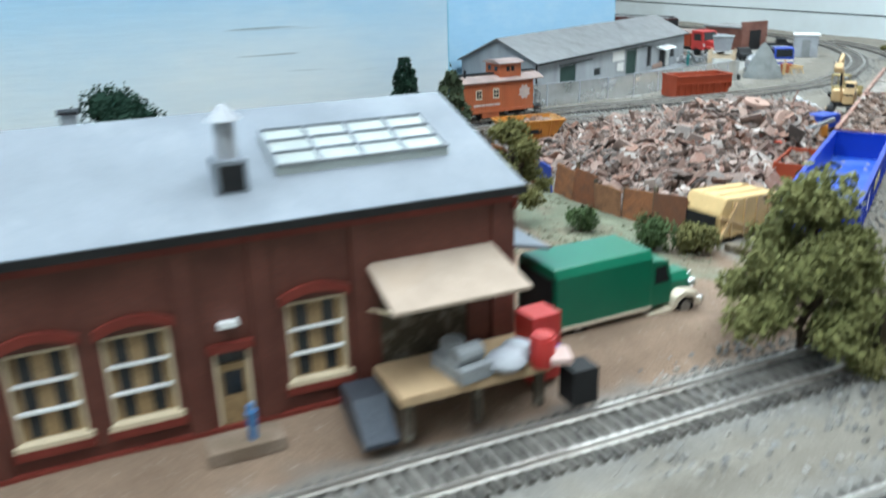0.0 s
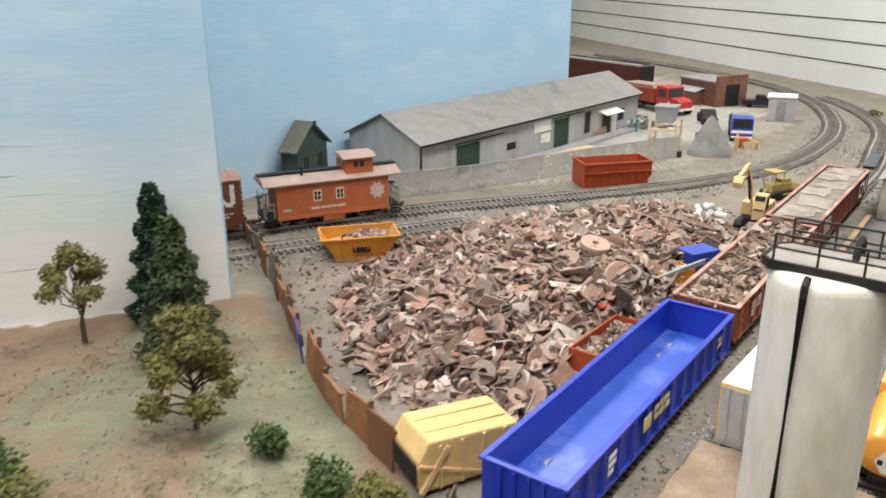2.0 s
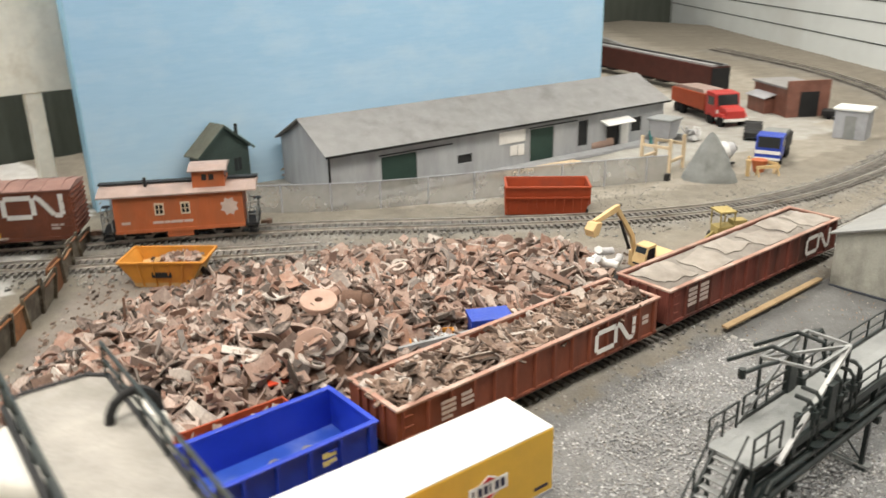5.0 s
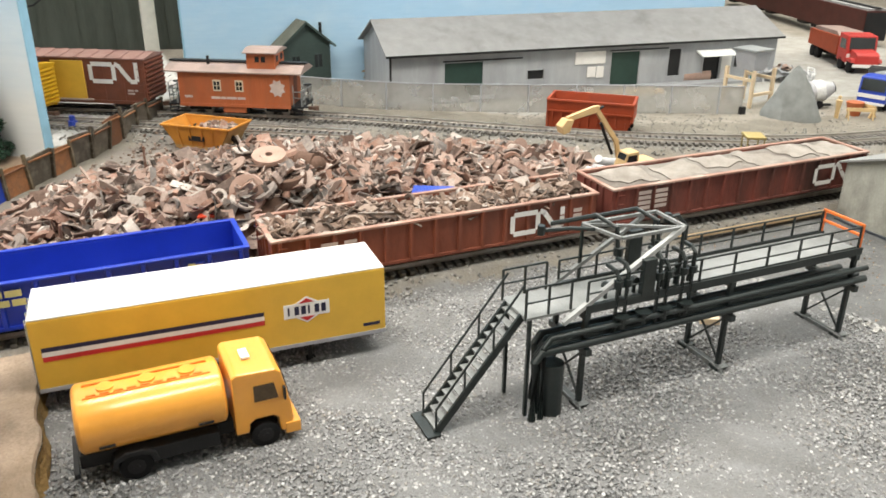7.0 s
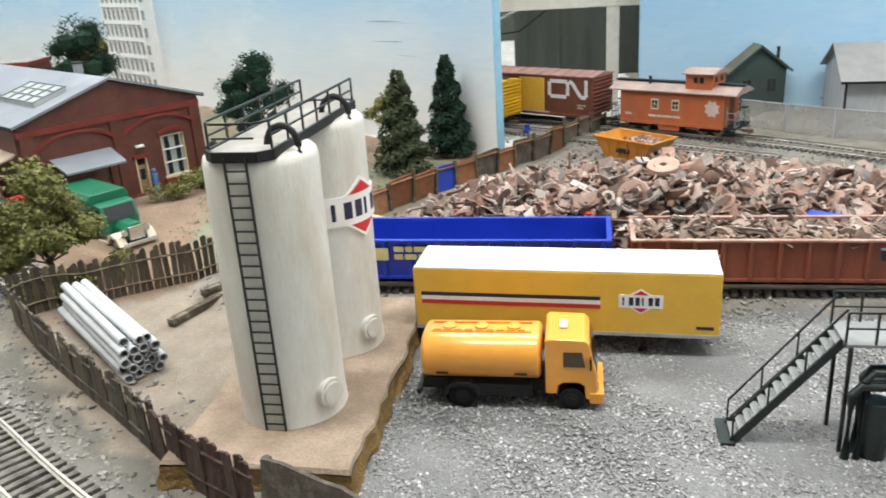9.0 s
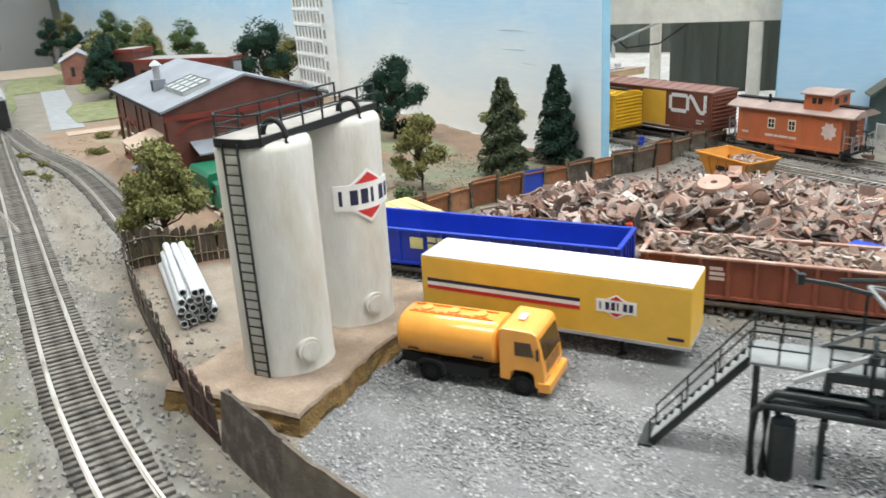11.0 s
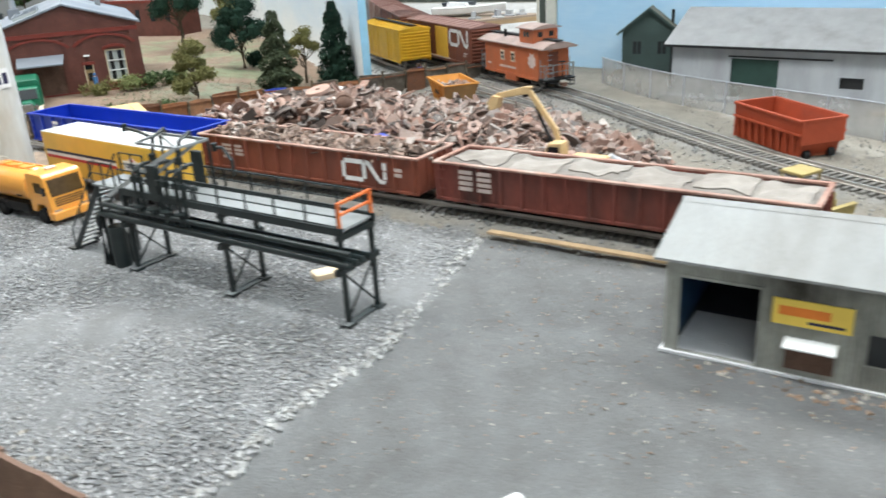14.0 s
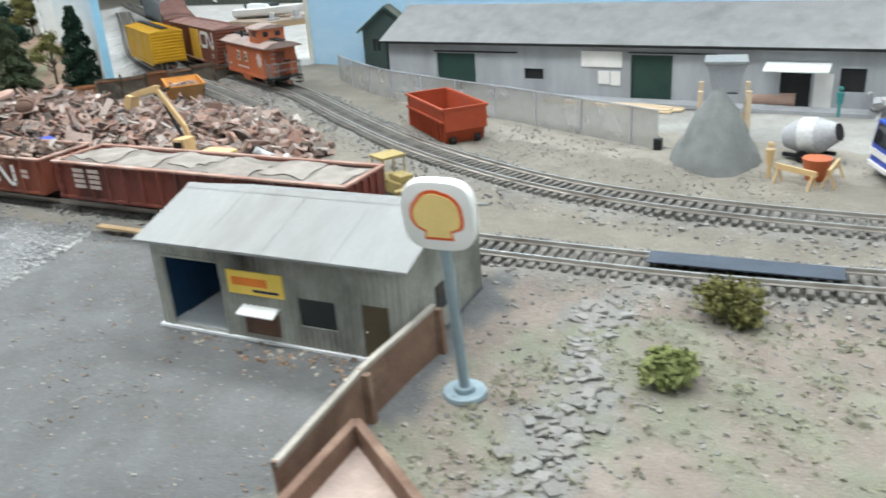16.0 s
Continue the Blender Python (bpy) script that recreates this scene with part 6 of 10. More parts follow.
    part("end_gate", G().beam((-0.98, y1 + 0.08, zd + 0.1), (-0.98, y1 + 0.08, zd + 1.2), 0.1).beam((0.98, y1 + 0.08, zd + 0.1), (0.98, y1 + 0.08, zd + 1.2), 0.1)
         .beam((-0.98, y1 + 0.08, zd + 1.15), (0.98, y1 + 0.08, zd + 1.15), 0.1).beam((-0.98, y1 + 0.08, zd + 0.7), (0.98, y1 + 0.08, zd + 0.7), 0.09), "orange_rail", th, "bright orange end gate")
    # stairs and landing at the tank end
    part("landing", G().box(-0.9, -9.0, zd + 0.0, 0.9, y0, zd + 0.1), "deck_grey", th, "small landing")
    for sx in (-1, 1):
        hr = part("handrail", G().beam((sx * 0.85, -9.0, zd + 1.2), (sx * 0.85, -7.2, zd + 1.2), 0.06).beam((sx * 0.85, -9.0, zd + 0.65), (sx * 0.85, -7.2, zd + 0.65), 0.05), S, th)
        for yy in (-9.0, -8.1, -7.2):
            part("post", G().beam((sx * 0.85, yy, zd), (sx * 0.85, yy, zd + 1.2), 0.07), S, hr)
    st = part("stair", G().beam((-0.55, -12.2, 0.05), (-0.55, -8.95, zd + 0.05), 0.1, 0.26).beam((0.55, -12.2, 0.05), (0.55, -8.95, zd + 0.05), 0.1, 0.26), S, th, "steep steel stair")
    for k in range(14):
        t = (k + 0.5) / 14
        part("tread", G().box(-0.5, -12.2 + 3.25 * t - 0.13, 0.05 + zd * t - 0.03, 0.5, -12.2 + 3.25 * t + 0.13, 0.05 + zd * t + 0.03), "worn_rail", st)
    for sx in (-0.58, 0.58):
        rl = G().beam((sx, -12.2, 1.05), (sx, -8.95, zd + 1.2), 0.06)
        for t in (0.0, 0.33, 0.66):
            rl.beam((sx, -12.2 + 3.25 * t, zd * t), (sx, -12.2 + 3.25 * t, zd * t + 1.1), 0.06)
        part("stair_rail", rl, S, st)
    part("stair_pad", G().box(-0.8, -12.6, 0, 0.8, -12.1, 0.14), S, st)
    for sx in (-0.8, 0.8):
        part("landing_post", G().beam((sx, -8.8, 0), (sx, -8.8, zd), 0.12), S, th)


loading_rack()
single("wood_offcut", G().box(-0.62, -0.42, 0.02, 0.62, 0.42, 0.3), "pale_wood", 19.1, 91.8, 0, -30, "pale scrap of wood lying on the gravel", "wood offcut", bevel=0.02)


# ---- hut, sign and fence by the dark lot ----
def hut():
    x0, x1, ln = -6.6, 0.0, 10.7  # depth towards -x, length along y
    th = thing("workshop_hut", 18.85, 107.5, 0, 1.6, "weathered grey corrugated workshop hut with an open doorway", "hut")
    he, hr, xr = 3.75, 4.75, -3.1
    t = 0.12
    # front wall with its openings: doorway, window, small door
    holes = [(0.5, 3.15, 0.15, 3.0), (6.45, 7.95, 0.95, 2.05), (9.0, 10.05, 0.15, 2.15)]
    ys = sorted({0.0, ln, *[v for h in holes for v in h[:2]]})
    zs = sorted({0.0, he, *[v for h in holes for v in h[2:]]})
    wall = G()
    for ya, yb in zip(ys, ys[1:]):
        for za, zb in zip(zs, zs[1:]):
            ym, zm = (ya + yb) / 2, (za + zb) / 2
            if not any(h[0] < ym < h[1] and h[2] < zm < h[3] for h in holes):
                wall.box(-t, ya, za, 0, yb, zb)
    part("front_wall", wall, "hut_wall", th, "grey wall with brown rust streaks")
    for k in range(44):
        yy = 0.1 + k * (ln - 0.2) / 43
        spans = [(0.0, he)]
        for h in holes:
            if h[0] - 0.06 < yy < h[1] + 0.06:
                spans = [(a, b) for s in spans for a, b in ((s[0], min(s[1], h[2])), (max(s[0], h[3]), s[1])) if b - a > 0.05]
        for a, b in spans:
            part("wall_rib", G().prism([(0.002, yy - 0.07), (0.045, yy - 0.03), (0.045, yy + 0.03), (0.002, yy + 0.07)], a, b), "hut_wall", th)
    for yy in (0.0, ln - t):
        part("end_wall", G().prism([(x0, 0), (-t, 0), (-t, he), (xr, hr - 0.12), (x0, he - 0.15)], yy, yy + t, "y"), "hut_wall", th)
    for k in range(22):
        xx = x0 + 0.2 + k * 0.3
        top_ = he + (hr - 0.15 - he) * (xx - 0) / (xr - 0) if xx > xr else he - 0.15 + (hr - 0.15 - he) * (xx - x0) / (xr - x0)
        part("wall_rib", G().box(xx - 0.05, ln, 0.0, xx + 0.05, ln + 0.04, top_ - 0.05), "hut_wall", th)
    part("back_wall", G().box(x0, t, 0, x0 + t, ln - t, he - 0.15), "hut_wall", th)
    # black sheet added so that the bay's far side looks shaded
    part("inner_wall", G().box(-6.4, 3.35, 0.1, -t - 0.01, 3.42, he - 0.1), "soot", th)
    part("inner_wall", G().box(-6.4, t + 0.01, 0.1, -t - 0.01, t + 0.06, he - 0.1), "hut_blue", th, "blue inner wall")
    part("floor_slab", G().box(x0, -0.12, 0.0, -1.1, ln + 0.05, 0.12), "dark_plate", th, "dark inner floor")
    part("door_sill", G().box(-1.1, -0.12, 0.0, 0.14, ln + 0.05, 0.12), "hut_floor", th, "white card strip that sticks out in front")
    part("bay_floor", G().box(-3.4, 0.3, 0.121, -1.104, 3.3, 0.135), "hut_floor", th, "white card floor of the open bay")
    # two more black sheets put the shade inside the bay into colour
    part("partition", G().box(x0 + t + 0.02, 3.62, 0.125, -t - 0.02, 3.7, he - 0.25), "soot", th, "black sheet that keeps the bay's inside dark")
    part("shade_back", G().box(x0 + t + 0.02, t + 0.08, 0.125, x0 + t + 0.08, 3.6, he - 0.25), "soot", th, "black sheet that darkens the back of the bay")
    roof = [(0.4, he - 0.12), (0.4, he - 0.02), (xr, hr + 0.08), (x0 - 0.35, he - 0.2), (x0 - 0.35, he - 0.3), (xr, hr - 0.04)]
    part("roof", G().prism(roof, -0.35, ln + 0.4, "y"), "hut_roof", th, "pale grey sheet roof")
    for yy in (2.6, 5.4, 8.2):
        part("roof_seam", G().beam((0.4, yy, he - 0.02), (xr, yy, hr + 0.08), 0.05, 0.03), "hut_roof", th)
    part("ridge_cap", G().prism([(xr - 0.3, hr - 0.0), (xr, hr + 0.12), (xr + 0.3, hr - 0.0), (xr, hr + 0.09)], -0.36, ln + 0.41, "y"), "hut_roof", th)
    part("window_pane", G().box(-0.1, 6.45, 0.95, -0.06, 7.95, 2.05), "glass", th)
    part("door_leaf", G().box(-0.09, 9.0, 0.15, -0.03, 10.05, 2.15), "hut_door", th, "brown door")
    part("door_handle", G().ball((0.0, 9.15, 1.1), 0.05, 6), "chrome", th)
    part("door_frame", G().box(0.0, 0.42, 0.12, 0.07, 0.5, 3.08).box(0.0, 3.15, 0.12, 0.07, 3.25, 3.08).box(0, 0.42, 3.0, 0.07, 3.25, 3.1), "hut_wall", th)
    sg = part("signboard", G().box(0.05, 3.55, 1.95, 0.12, 5.95, 2.85), "sign_yellow", th, "yellow signboard")
    part("lettering", G().box(0.121, 3.75, 2.3, 0.13, 5.3, 2.62), "sign_orange", sg, "orange line of script")
    part("lettering", G().box(0.121, 4.65, 2.08, 0.13, 5.75, 2.18), "navy", sg)
    part("small_awning", G().prism([(0.0, 1.5), (0.5, 1.32), (0.5, 1.26), (0.0, 1.42)], 4.0, 5.6, "y"), "white", th, "small white awning")
    part("shuttered_opening", G().box(0.046, 4.05, 0.35, 0.08, 5.55, 1.25), "rusty", th)
    part("end_window", G().box(-3.6, ln + 0.05, 1.0, -2.2, ln + 0.09, 2.0), "glass", th)
    part("end_door", G().box(-1.7, ln + 0.05, 0.12, -0.9, ln + 0.09, 1.6), "soot", th)


hut()


def shell_sign():
    th = thing("filling_station_sign", 19.4, 120.6, 0, -85, "white round-cornered sign with a yellow scallop on a pole", "sign")
    part("base_disc", G().cyl((0, 0, 0), (0, 0, 0.16), 0.72, 0.68, n=24).cyl((0, 0, 0.16), (0, 0, 0.32), 0.34, n=16), "pole", th, bevel=0.03, smooth=True)
    part("pole", G().cyl((0, 0, 0.3), (-0.05, 1.0, 5.6), 0.17, n=12), "pole", th, "blue-grey pole", smooth=True)
    m = Matrix.Translation((-0.05, 1.2, 6.5)) @ Matrix.Rotation(radians(-8), 4, "X")
    rr = []
    for k in range(40):
        a = 2 * math.pi * k / 40
        c, s = math.cos(a), math.sin(a)
        rr.append((1.06 * math.copysign(abs(c) ** 0.6, c), 1.06 * math.copysign(abs(s) ** 0.6, s)))
    bd = part("sign_board", G().prism(rr, -0.2, 0.2, "y", m), "white", th, "white board", bevel=0.08, smooth=True)
    for f in (1, -1):
        def fan(s, o):
            """A fan with a wavy rim that narrows to a flat foot."""
            p = []
            for k in range(36):
                a = radians(-28 + 236 * k / 35)
                r2 = s * (1.0 + 0.05 * abs(math.sin(3.5 * (a - radians(-28)) * 180 / 236)))
                p.append((r2 * math.cos(a), 0.04 + r2 * math.sin(a)))
            p += [(-0.52 * s, -0.62 * s), (-0.56 * s, -0.92 * s), (0.56 * s, -0.92 * s), (0.52 * s, -0.62 * s)]
            return G().prism(p, *sorted((f * o, f * (o + 0.02))), "y", m)
        part("scallop", fan(0.66, 0.224), "sign_scallop", bd, "warm yellow scallop")
        part("scallop_edge", fan(0.76, 0.201), "sign_red", bd, "red scallop outline")


shell_sign()
single("white_tube", G().cyl((0, 0, 0), (4.2, 0, 0), 0.3, n=20), "white", 29.0, 107.1, 0.3, -24, "white plastic tube lying on the paved lot", "tube", bevel=0.04, smooth=True)


def open_tray():
    th = thing("open_bin", 24.05, 119.6, 0, 0, "shallow brown open box with pale raised edges beside the fence", "bin")
    c = [(0.0, 0.0), (2.35, 3.2), (6.0, 3.3), (3.7, 0.05)]
    # the floor's lighter pink carries the light that falls inside the box
    part("base", G().prism(c, 0.0, 1.15), "tray_floor", th, "pinkish floor, lightened to look lit")
    for (ax, ay), (bx, by) in zip(c, c[1:] + c[:1]):
        part("side", G().beam((ax, ay, 0.9), (bx, by, 0.9), 0.26, 1.8), "fence_tan", th, bevel=0.03)


open_tray()

# ---- scrapyard ----
YARD = [(-10.5, 66.0), (-13.5, 69.6), (-15.2, 74.0), (-15.6, 79.6), (-13.4, 87.0), (-10.6, 93.0), (-4.6, 100.0), (0.6, 99.2), (3.8, 97.0), (6.4, 92.0), (6.6, 80.0), (6.5, 66.5), (4.6, 62.6), (1.0, 60.8), (-2.8, 60.6), (-6.2, 62.6)]


def heap_height(x, y):
    if not bool(inside(YARD, np.array([x]), np.array([y]))[0]):
        return -1.0
    d = 99.0
    for (ax, ay), (bx, by) in zip(YARD, YARD[1:] + YARD[:1]):
        t = max(0, min(1, ((x - ax) * (bx - ax) + (y - ay) * (by - ay)) / ((bx - ax) ** 2 + (by - ay) ** 2)))
        d = min(d, math.hypot(x - ax - t * (bx - ax), y - ay - t * (by - ay)))
    crown = 2.0 * math.exp(-((x - 1.6) ** 2 + (y - 76.6) ** 2) / 30)
    back = 0.75 if y < 84 else max(0.38, 0.75 - (y - 84) * 0.03)
    w = 0.35 * float(wobble(np.array([x]), np.array([y]), 0.5, 3.0)[0]) * min(1, d / 2)
    low = min(1, max(0, (x + 10.5) / 7.5)) if y > 69 else 1.0
    return (min(0.55 * d, 1.5 + 0.12 * d) * back * 0.98 + w) * (0.16 + 0.84 * low) + crown * min(1, d / 2)


g, idx, xs_, ys_ = G(), {}, np.arange(-18, 8, 0.8), np.arange(58, 102, 0.8)
for i, x in enumerate(xs_):
    for j, y in enumerate(ys_):
        h = heap_height(x, y)
        idx[i, j] = len(g.v)
        g.v.append((x, y, max(h, -0.25) - 0.1))
for i in range(len(xs_) - 1):
    for j in range(len(ys_) - 1):
        q = (idx[i, j], idx[i + 1, j], idx[i + 1, j + 1], idx[i, j + 1])
        if max(g.v[k][2] for k in q) > -0.3:
            g.f.append(q)
heap = thing("scrap_heap", 0, 0, 0, 0, "heap of dusty pink-brown scrap metal, plates, wheels and pipes", "scrap heap")
part("heap_core", g, "rusty", heap, "packed rusty core", smooth=True)


def scrap_shapes():
    out = []

    def plate(w, l, t, bend):
        a = G()
        m = 4
        v = []
        for k in range(m + 1):
            u = (k / m - 0.5) * l
            z = bend * (u / l) ** 2 * 4
            v += [(-w / 2, u, z), (w / 2, u, z), (w / 2, u, z + t), (-w / 2, u, z + t)]
        f = [(4 * k + j, 4 * k + (j + 1) % 4, 4 * k + 4 + (j + 1) % 4, 4 * k + 4 + j) for k in range(m) for j in range(4)] + [(3, 2, 1, 0), (4 * m, 4 * m + 1, 4 * m + 2, 4 * m + 3)]
        return a.add(v, f)

    for w, l, t, b in ((0.7, 1.2, 0.08, 0.16), (0.9, 0.8, 0.08, 0.06), (0.35, 1.5, 0.1, 0.2), (1.1, 1.3, 0.06, -0.16)):
        out.append(plate(w, l, t, b))
    # blocks, bars and rolled sections
    out.append(G().box(-0.35, -0.25, -0.15, 0.35, 0.25, 0.15).box(-0.2, -0.15, 0.15, 0.1, 0.15, 0.3))
    out.append(G().prism([(-0.5, 0.0), (0.5, 0.0), (0.5, 0.06), (-0.42, 0.06), (-0.42, 0.34), (-0.5, 0.36)], -0.22, 0.22, "y"))
    out.append(G().prism([(0.55 * math.cos(a), 0.55 * math.sin(a)) for a in (0.2, 0.7, 1.2, 1.7, 2.2, 2.7)] + [(0.34 * math.cos(a), 0.34 * math.sin(a)) for a in (2.7, 2.2, 1.7, 1.2, 0.7, 0.2)], -0.1, 0.1, "y"))
    out.append(G().box(-0.9, -0.05, -0.12, 0.9, 0.05, 0.12).box(-0.9, -0.16, 0.1, 0.9, 0.16, 0.15).box(-0.9, -0.16, -0.15, 0.9, 0.16, -0.1))
    out.append(G().box(-1.1, -0.13, 0, 1.1, -0.08, 0.24).box(-1.1, -0.08, 0, 1.1, 0.15, 0.05))
    out.append(G().box(-1.3, -0.05, -0.04, 1.3, 0.05, 0.04))
    out.append(G().cyl((-0.8, 0, 0), (0.8, 0, 0), 0.11, n=8))
    out.append(G().cyl((-0.35, 0, 0), (0.35, 0, 0), 0.3, n=10).cyl((0.35, 0, 0), (0.42, 0, 0), 0.4, n=10))
    out.append(G().tube([(-0.8, 0, 0), (-0.2, 0.05, 0.05), (0.2, 0.3, 0.05), (0.4, 0.7, 0.0)], 0.07, 5))
    # a cast housing with three bores, an open frame, a folded sheet
    eng = G().box(-0.55, -0.26, 0, 0.55, 0.26, 0.4).box(-0.65, -0.34, -0.06, 0.65, 0.34, 0)
    for k in (-0.36, 0, 0.36):
        eng.cyl((k, 0, 0.4), (k, 0, 0.52), 0.14, n=8)
    out.append(eng)
    out.append(G().box(-0.6, -0.45, 0, 0.6, -0.33, 0.1).box(-0.6, 0.33, 0, 0.6, 0.45, 0.1).box(-0.6, -0.33, 0, -0.46, 0.33, 0.1).box(0.46, -0.33, 0, 0.6, 0.33, 0.1).box(-0.06, -0.33, 0, 0.06, 0.33, 0.1))
    out.append(G().prism([(-0.6, 0.28), (-0.05, 0.0), (0.6, 0.2), (0.6, 0.25), (-0.05, 0.05), (-0.6, 0.33)], -0.45, 0.45, "y"))
    # a cog wheel and a dished disc with hubs
    cog = []
    for k in range(24):
        rr = 0.52 if k % 4 < 2 else 0.42
        cog.append((rr * math.cos(2 * math.pi * k / 24), rr * math.sin(2 * math.pi * k / 24)))
    out.append(G().prism(cog, 0, 0.12).cyl((0, 0, 0.12), (0, 0, 0.24), 0.16, n=8))
    out.append(G().cyl((0, 0, 0), (0, 0, 0.1), 0.6, 0.42, n=14).cyl((0, 0, 0.1), (0, 0, 0.16), 0.16, n=8))

    def washer(r, q, t):
        n = 12
        v = [(a * math.cos(2 * math.pi * k / n), a * math.sin(2 * math.pi * k / n), z) for z in (0, t) for a in (r, q) for k in range(n)]
        f = []
        for k in range(n):
            j = (k + 1) % n
            f += [(k, j, 2 * n + j, 2 * n + k), (n + j, n + k, 3 * n + k, 3 * n + j), (j, k, n + k, n + j), (2 * n + k, 2 * n + j, 3 * n + j, 3 * n + k)]
        return G().add(v, f)

    out += [washer(0.5, 0.18, 0.14), washer(0.62, 0.12, 0.1), washer(0.36, 0.2, 0.2)]
    out.append(G().prism([(-0.5, -0.3), (0.1, -0.4), (0.5, 0.0), (0.2, 0.35), (-0.35, 0.2)], -0.05, 0.05))
    out.append(G().prism([(-0.6, -0.4), (0.6, -0.25), (0.5, 0.3), (-0.1, 0.45)], -0.03, 0.03))
    return out


SHAPES = scrap_shapes()
COMMON = (0, 1, 2, 3, 5, 6, 6, 10, 11, 12, 15, 16, 17, 18, 18, 19, 20, 20, 21, 22)  # plates, sheets and rings outnumber the blocks
shape_meshes = [as_mesh("scrap_piece", s, "scrap") for s in SHAPES]
r5 = random.Random(11)
spots = []
while len(spots) < 7000:
    x, y = r5.uniform(-16, 6.8), r5.uniform(60, 100.5)
    h = heap_height(x, y)
    if h > -0.5:
        spots.append((x, y, h))
rest = G()
made = 0
for x, y, h in spots:
    k = r5.choice(COMMON) if r5.random() < 0.55 else r5.randrange(len(SHAPES))
    size = r5.choice((0.3, 0.36, 0.42, 0.5, 0.6, 0.7, 0.8, 0.95, 1.1, 1.35))
    rot = Euler((r5.gauss(0, 0.58), r5.gauss(0, 0.58), r5.uniform(0, 6.28)))
    z = max(h, 0) + r5.uniform(-0.2, 0.34) + 0.08
    if made < 300 and size > 0.5 and x > -10 and 60 < y < 92:
        ob = new("scrap_piece", shape_meshes[k])
        ob.parent = heap
        ob.matrix_local = Matrix.LocRotScale((x * CM, y * CM, z * CM), rot, (size,) * 3)
        made += 1
    else:
        m = Matrix.LocRotScale((x, y, z), rot, (size,) * 3)
        rest.add(SHAPES[k].v, SHAPES[k].f, m)
tagged(part("loose_scrap", rest, "scrap", heap, tidy=False), kind="stuff")


def disc_wheel(name, x, y, z, r, t, hole, tilt, turn, mat, label):
    n = 24
    v = [(a * math.cos(2 * math.pi * k / n), a * math.sin(2 * math.pi * k / n), zz) for zz in (-t / 2, t / 2) for a in (r, hole) for k in range(n)]
    f = []
    for k in range(n):
        j = (k + 1) % n
        f += [(k, j, 2 * n + j, 2 * n + k), (n + j, n + k, 3 * n + k, 3 * n + j), (j, k, n + k, n + j), (2 * n + k, 2 * n + j, 3 * n + j, 3 * n + k)]
    ob = new(name, as_mesh(name, G().add(v, f), mat, bevel=0.03, smooth=True))
    ob.matrix_world = pose(x * CM, y * CM, z * CM, tilt, 0, turn)
    return tagged(ob, label, "scrap wheel")


disc_wheel("metal_disc", 1.3, 76.3, 4.4, 0.92, 0.28, 0.2, 14, 70, "spool", "dusty pink disc wheel lying on the scrap heap")
disc_wheel("metal_disc", 3.7, 74.6, 3.3, 0.98, 0.34, 0.22, 72, 60, "spool", "dusty disc wheel leaning upright on the scrap heap")
disc_wheel("metal_disc", 2.9, 76.9, 3.5, 1.0, 0.5, 0.66, 8, 20, "rusty", "rusty hollow ring on the scrap heap")
single("scrap_drum", G().cyl((-0.5, 0, 0), (0.5, 0.1, 0.1), 0.72, 0.6, n=18).ball((0.5, 0.1, 0.1), 0.6, 12, 0.8), "rusty", 1.2, 78.4, 3.6, 40, "rusty rounded drum in the scrap heap", "drum", smooth=True)
single("scrap_plate", G().prism([(-0.7, -0.4), (0.6, -0.5), (0.7, 0.3), (-0.4, 0.5)], 0, 0.07), "red_bit", 2.0, 72.1, 2.75, 30, "bright red metal plate on the scrap heap", "metal plate")
single("scrap_plate", G().prism([(-0.6, -0.5), (0.6, -0.4), (0.5, 0.5), (-0.5, 0.4)], 0, 0.08), "red_bit", 3.7, 72.6, 2.4, 75, "orange-red metal plate on the scrap heap", "metal plate")
single("metal_box", G().box(-1.15, -0.8, 0, 1.15, 0.8, 1.05), "cobalt", 5.0, 84.4, 1.5, 62, "dark blue metal box half sunk in scrap", "box", bevel=0.05)


def small_tray(x, y, z, turn, mat, label, w=1.2, l=1.7, h=0.9, fill="white_junk"):
    th = thing("scrap_tray", x, y, z, turn, label, "tray")
    part("base", G().box(-w, -l, 0, w, l, 0.1), mat, th)
    for b in ((-w, -l, -w + 0.1, l), (w - 0.1, -l, w, l), (-w + 0.1, -l, w - 0.1, -l + 0.1), (-w + 0.1, l - 0.1, w - 0.1, l)):
        part("side", G().box(b[0], b[1], 0.1, b[2], b[3], h), mat, th, bevel=0.02)
    f = G()
    for _ in range(60):
        k = r5.randrange(len(SHAPES))
        m = Matrix.LocRotScale((r5.uniform(-w + 0.3, w - 0.3), r5.uniform(-l + 0.3, l - 0.3), h * 0.7 + r5.uniform(-0.1, 0.15)), Euler((r5.gauss(0, 0.5), r5.gauss(0, 0.5), r5.uniform(0, 6))), (0.45,) * 3)
        f.add(SHAPES[k].v, SHAPES[k].f, m)
    part("bed_fill", G().box(-w + 0.1, -l + 0.1, 0.1, w - 0.1, l - 0.1, h * 0.6), "rusty", th)
    tagged(part("fill", f, fill, th, tidy=False), kind="stuff")


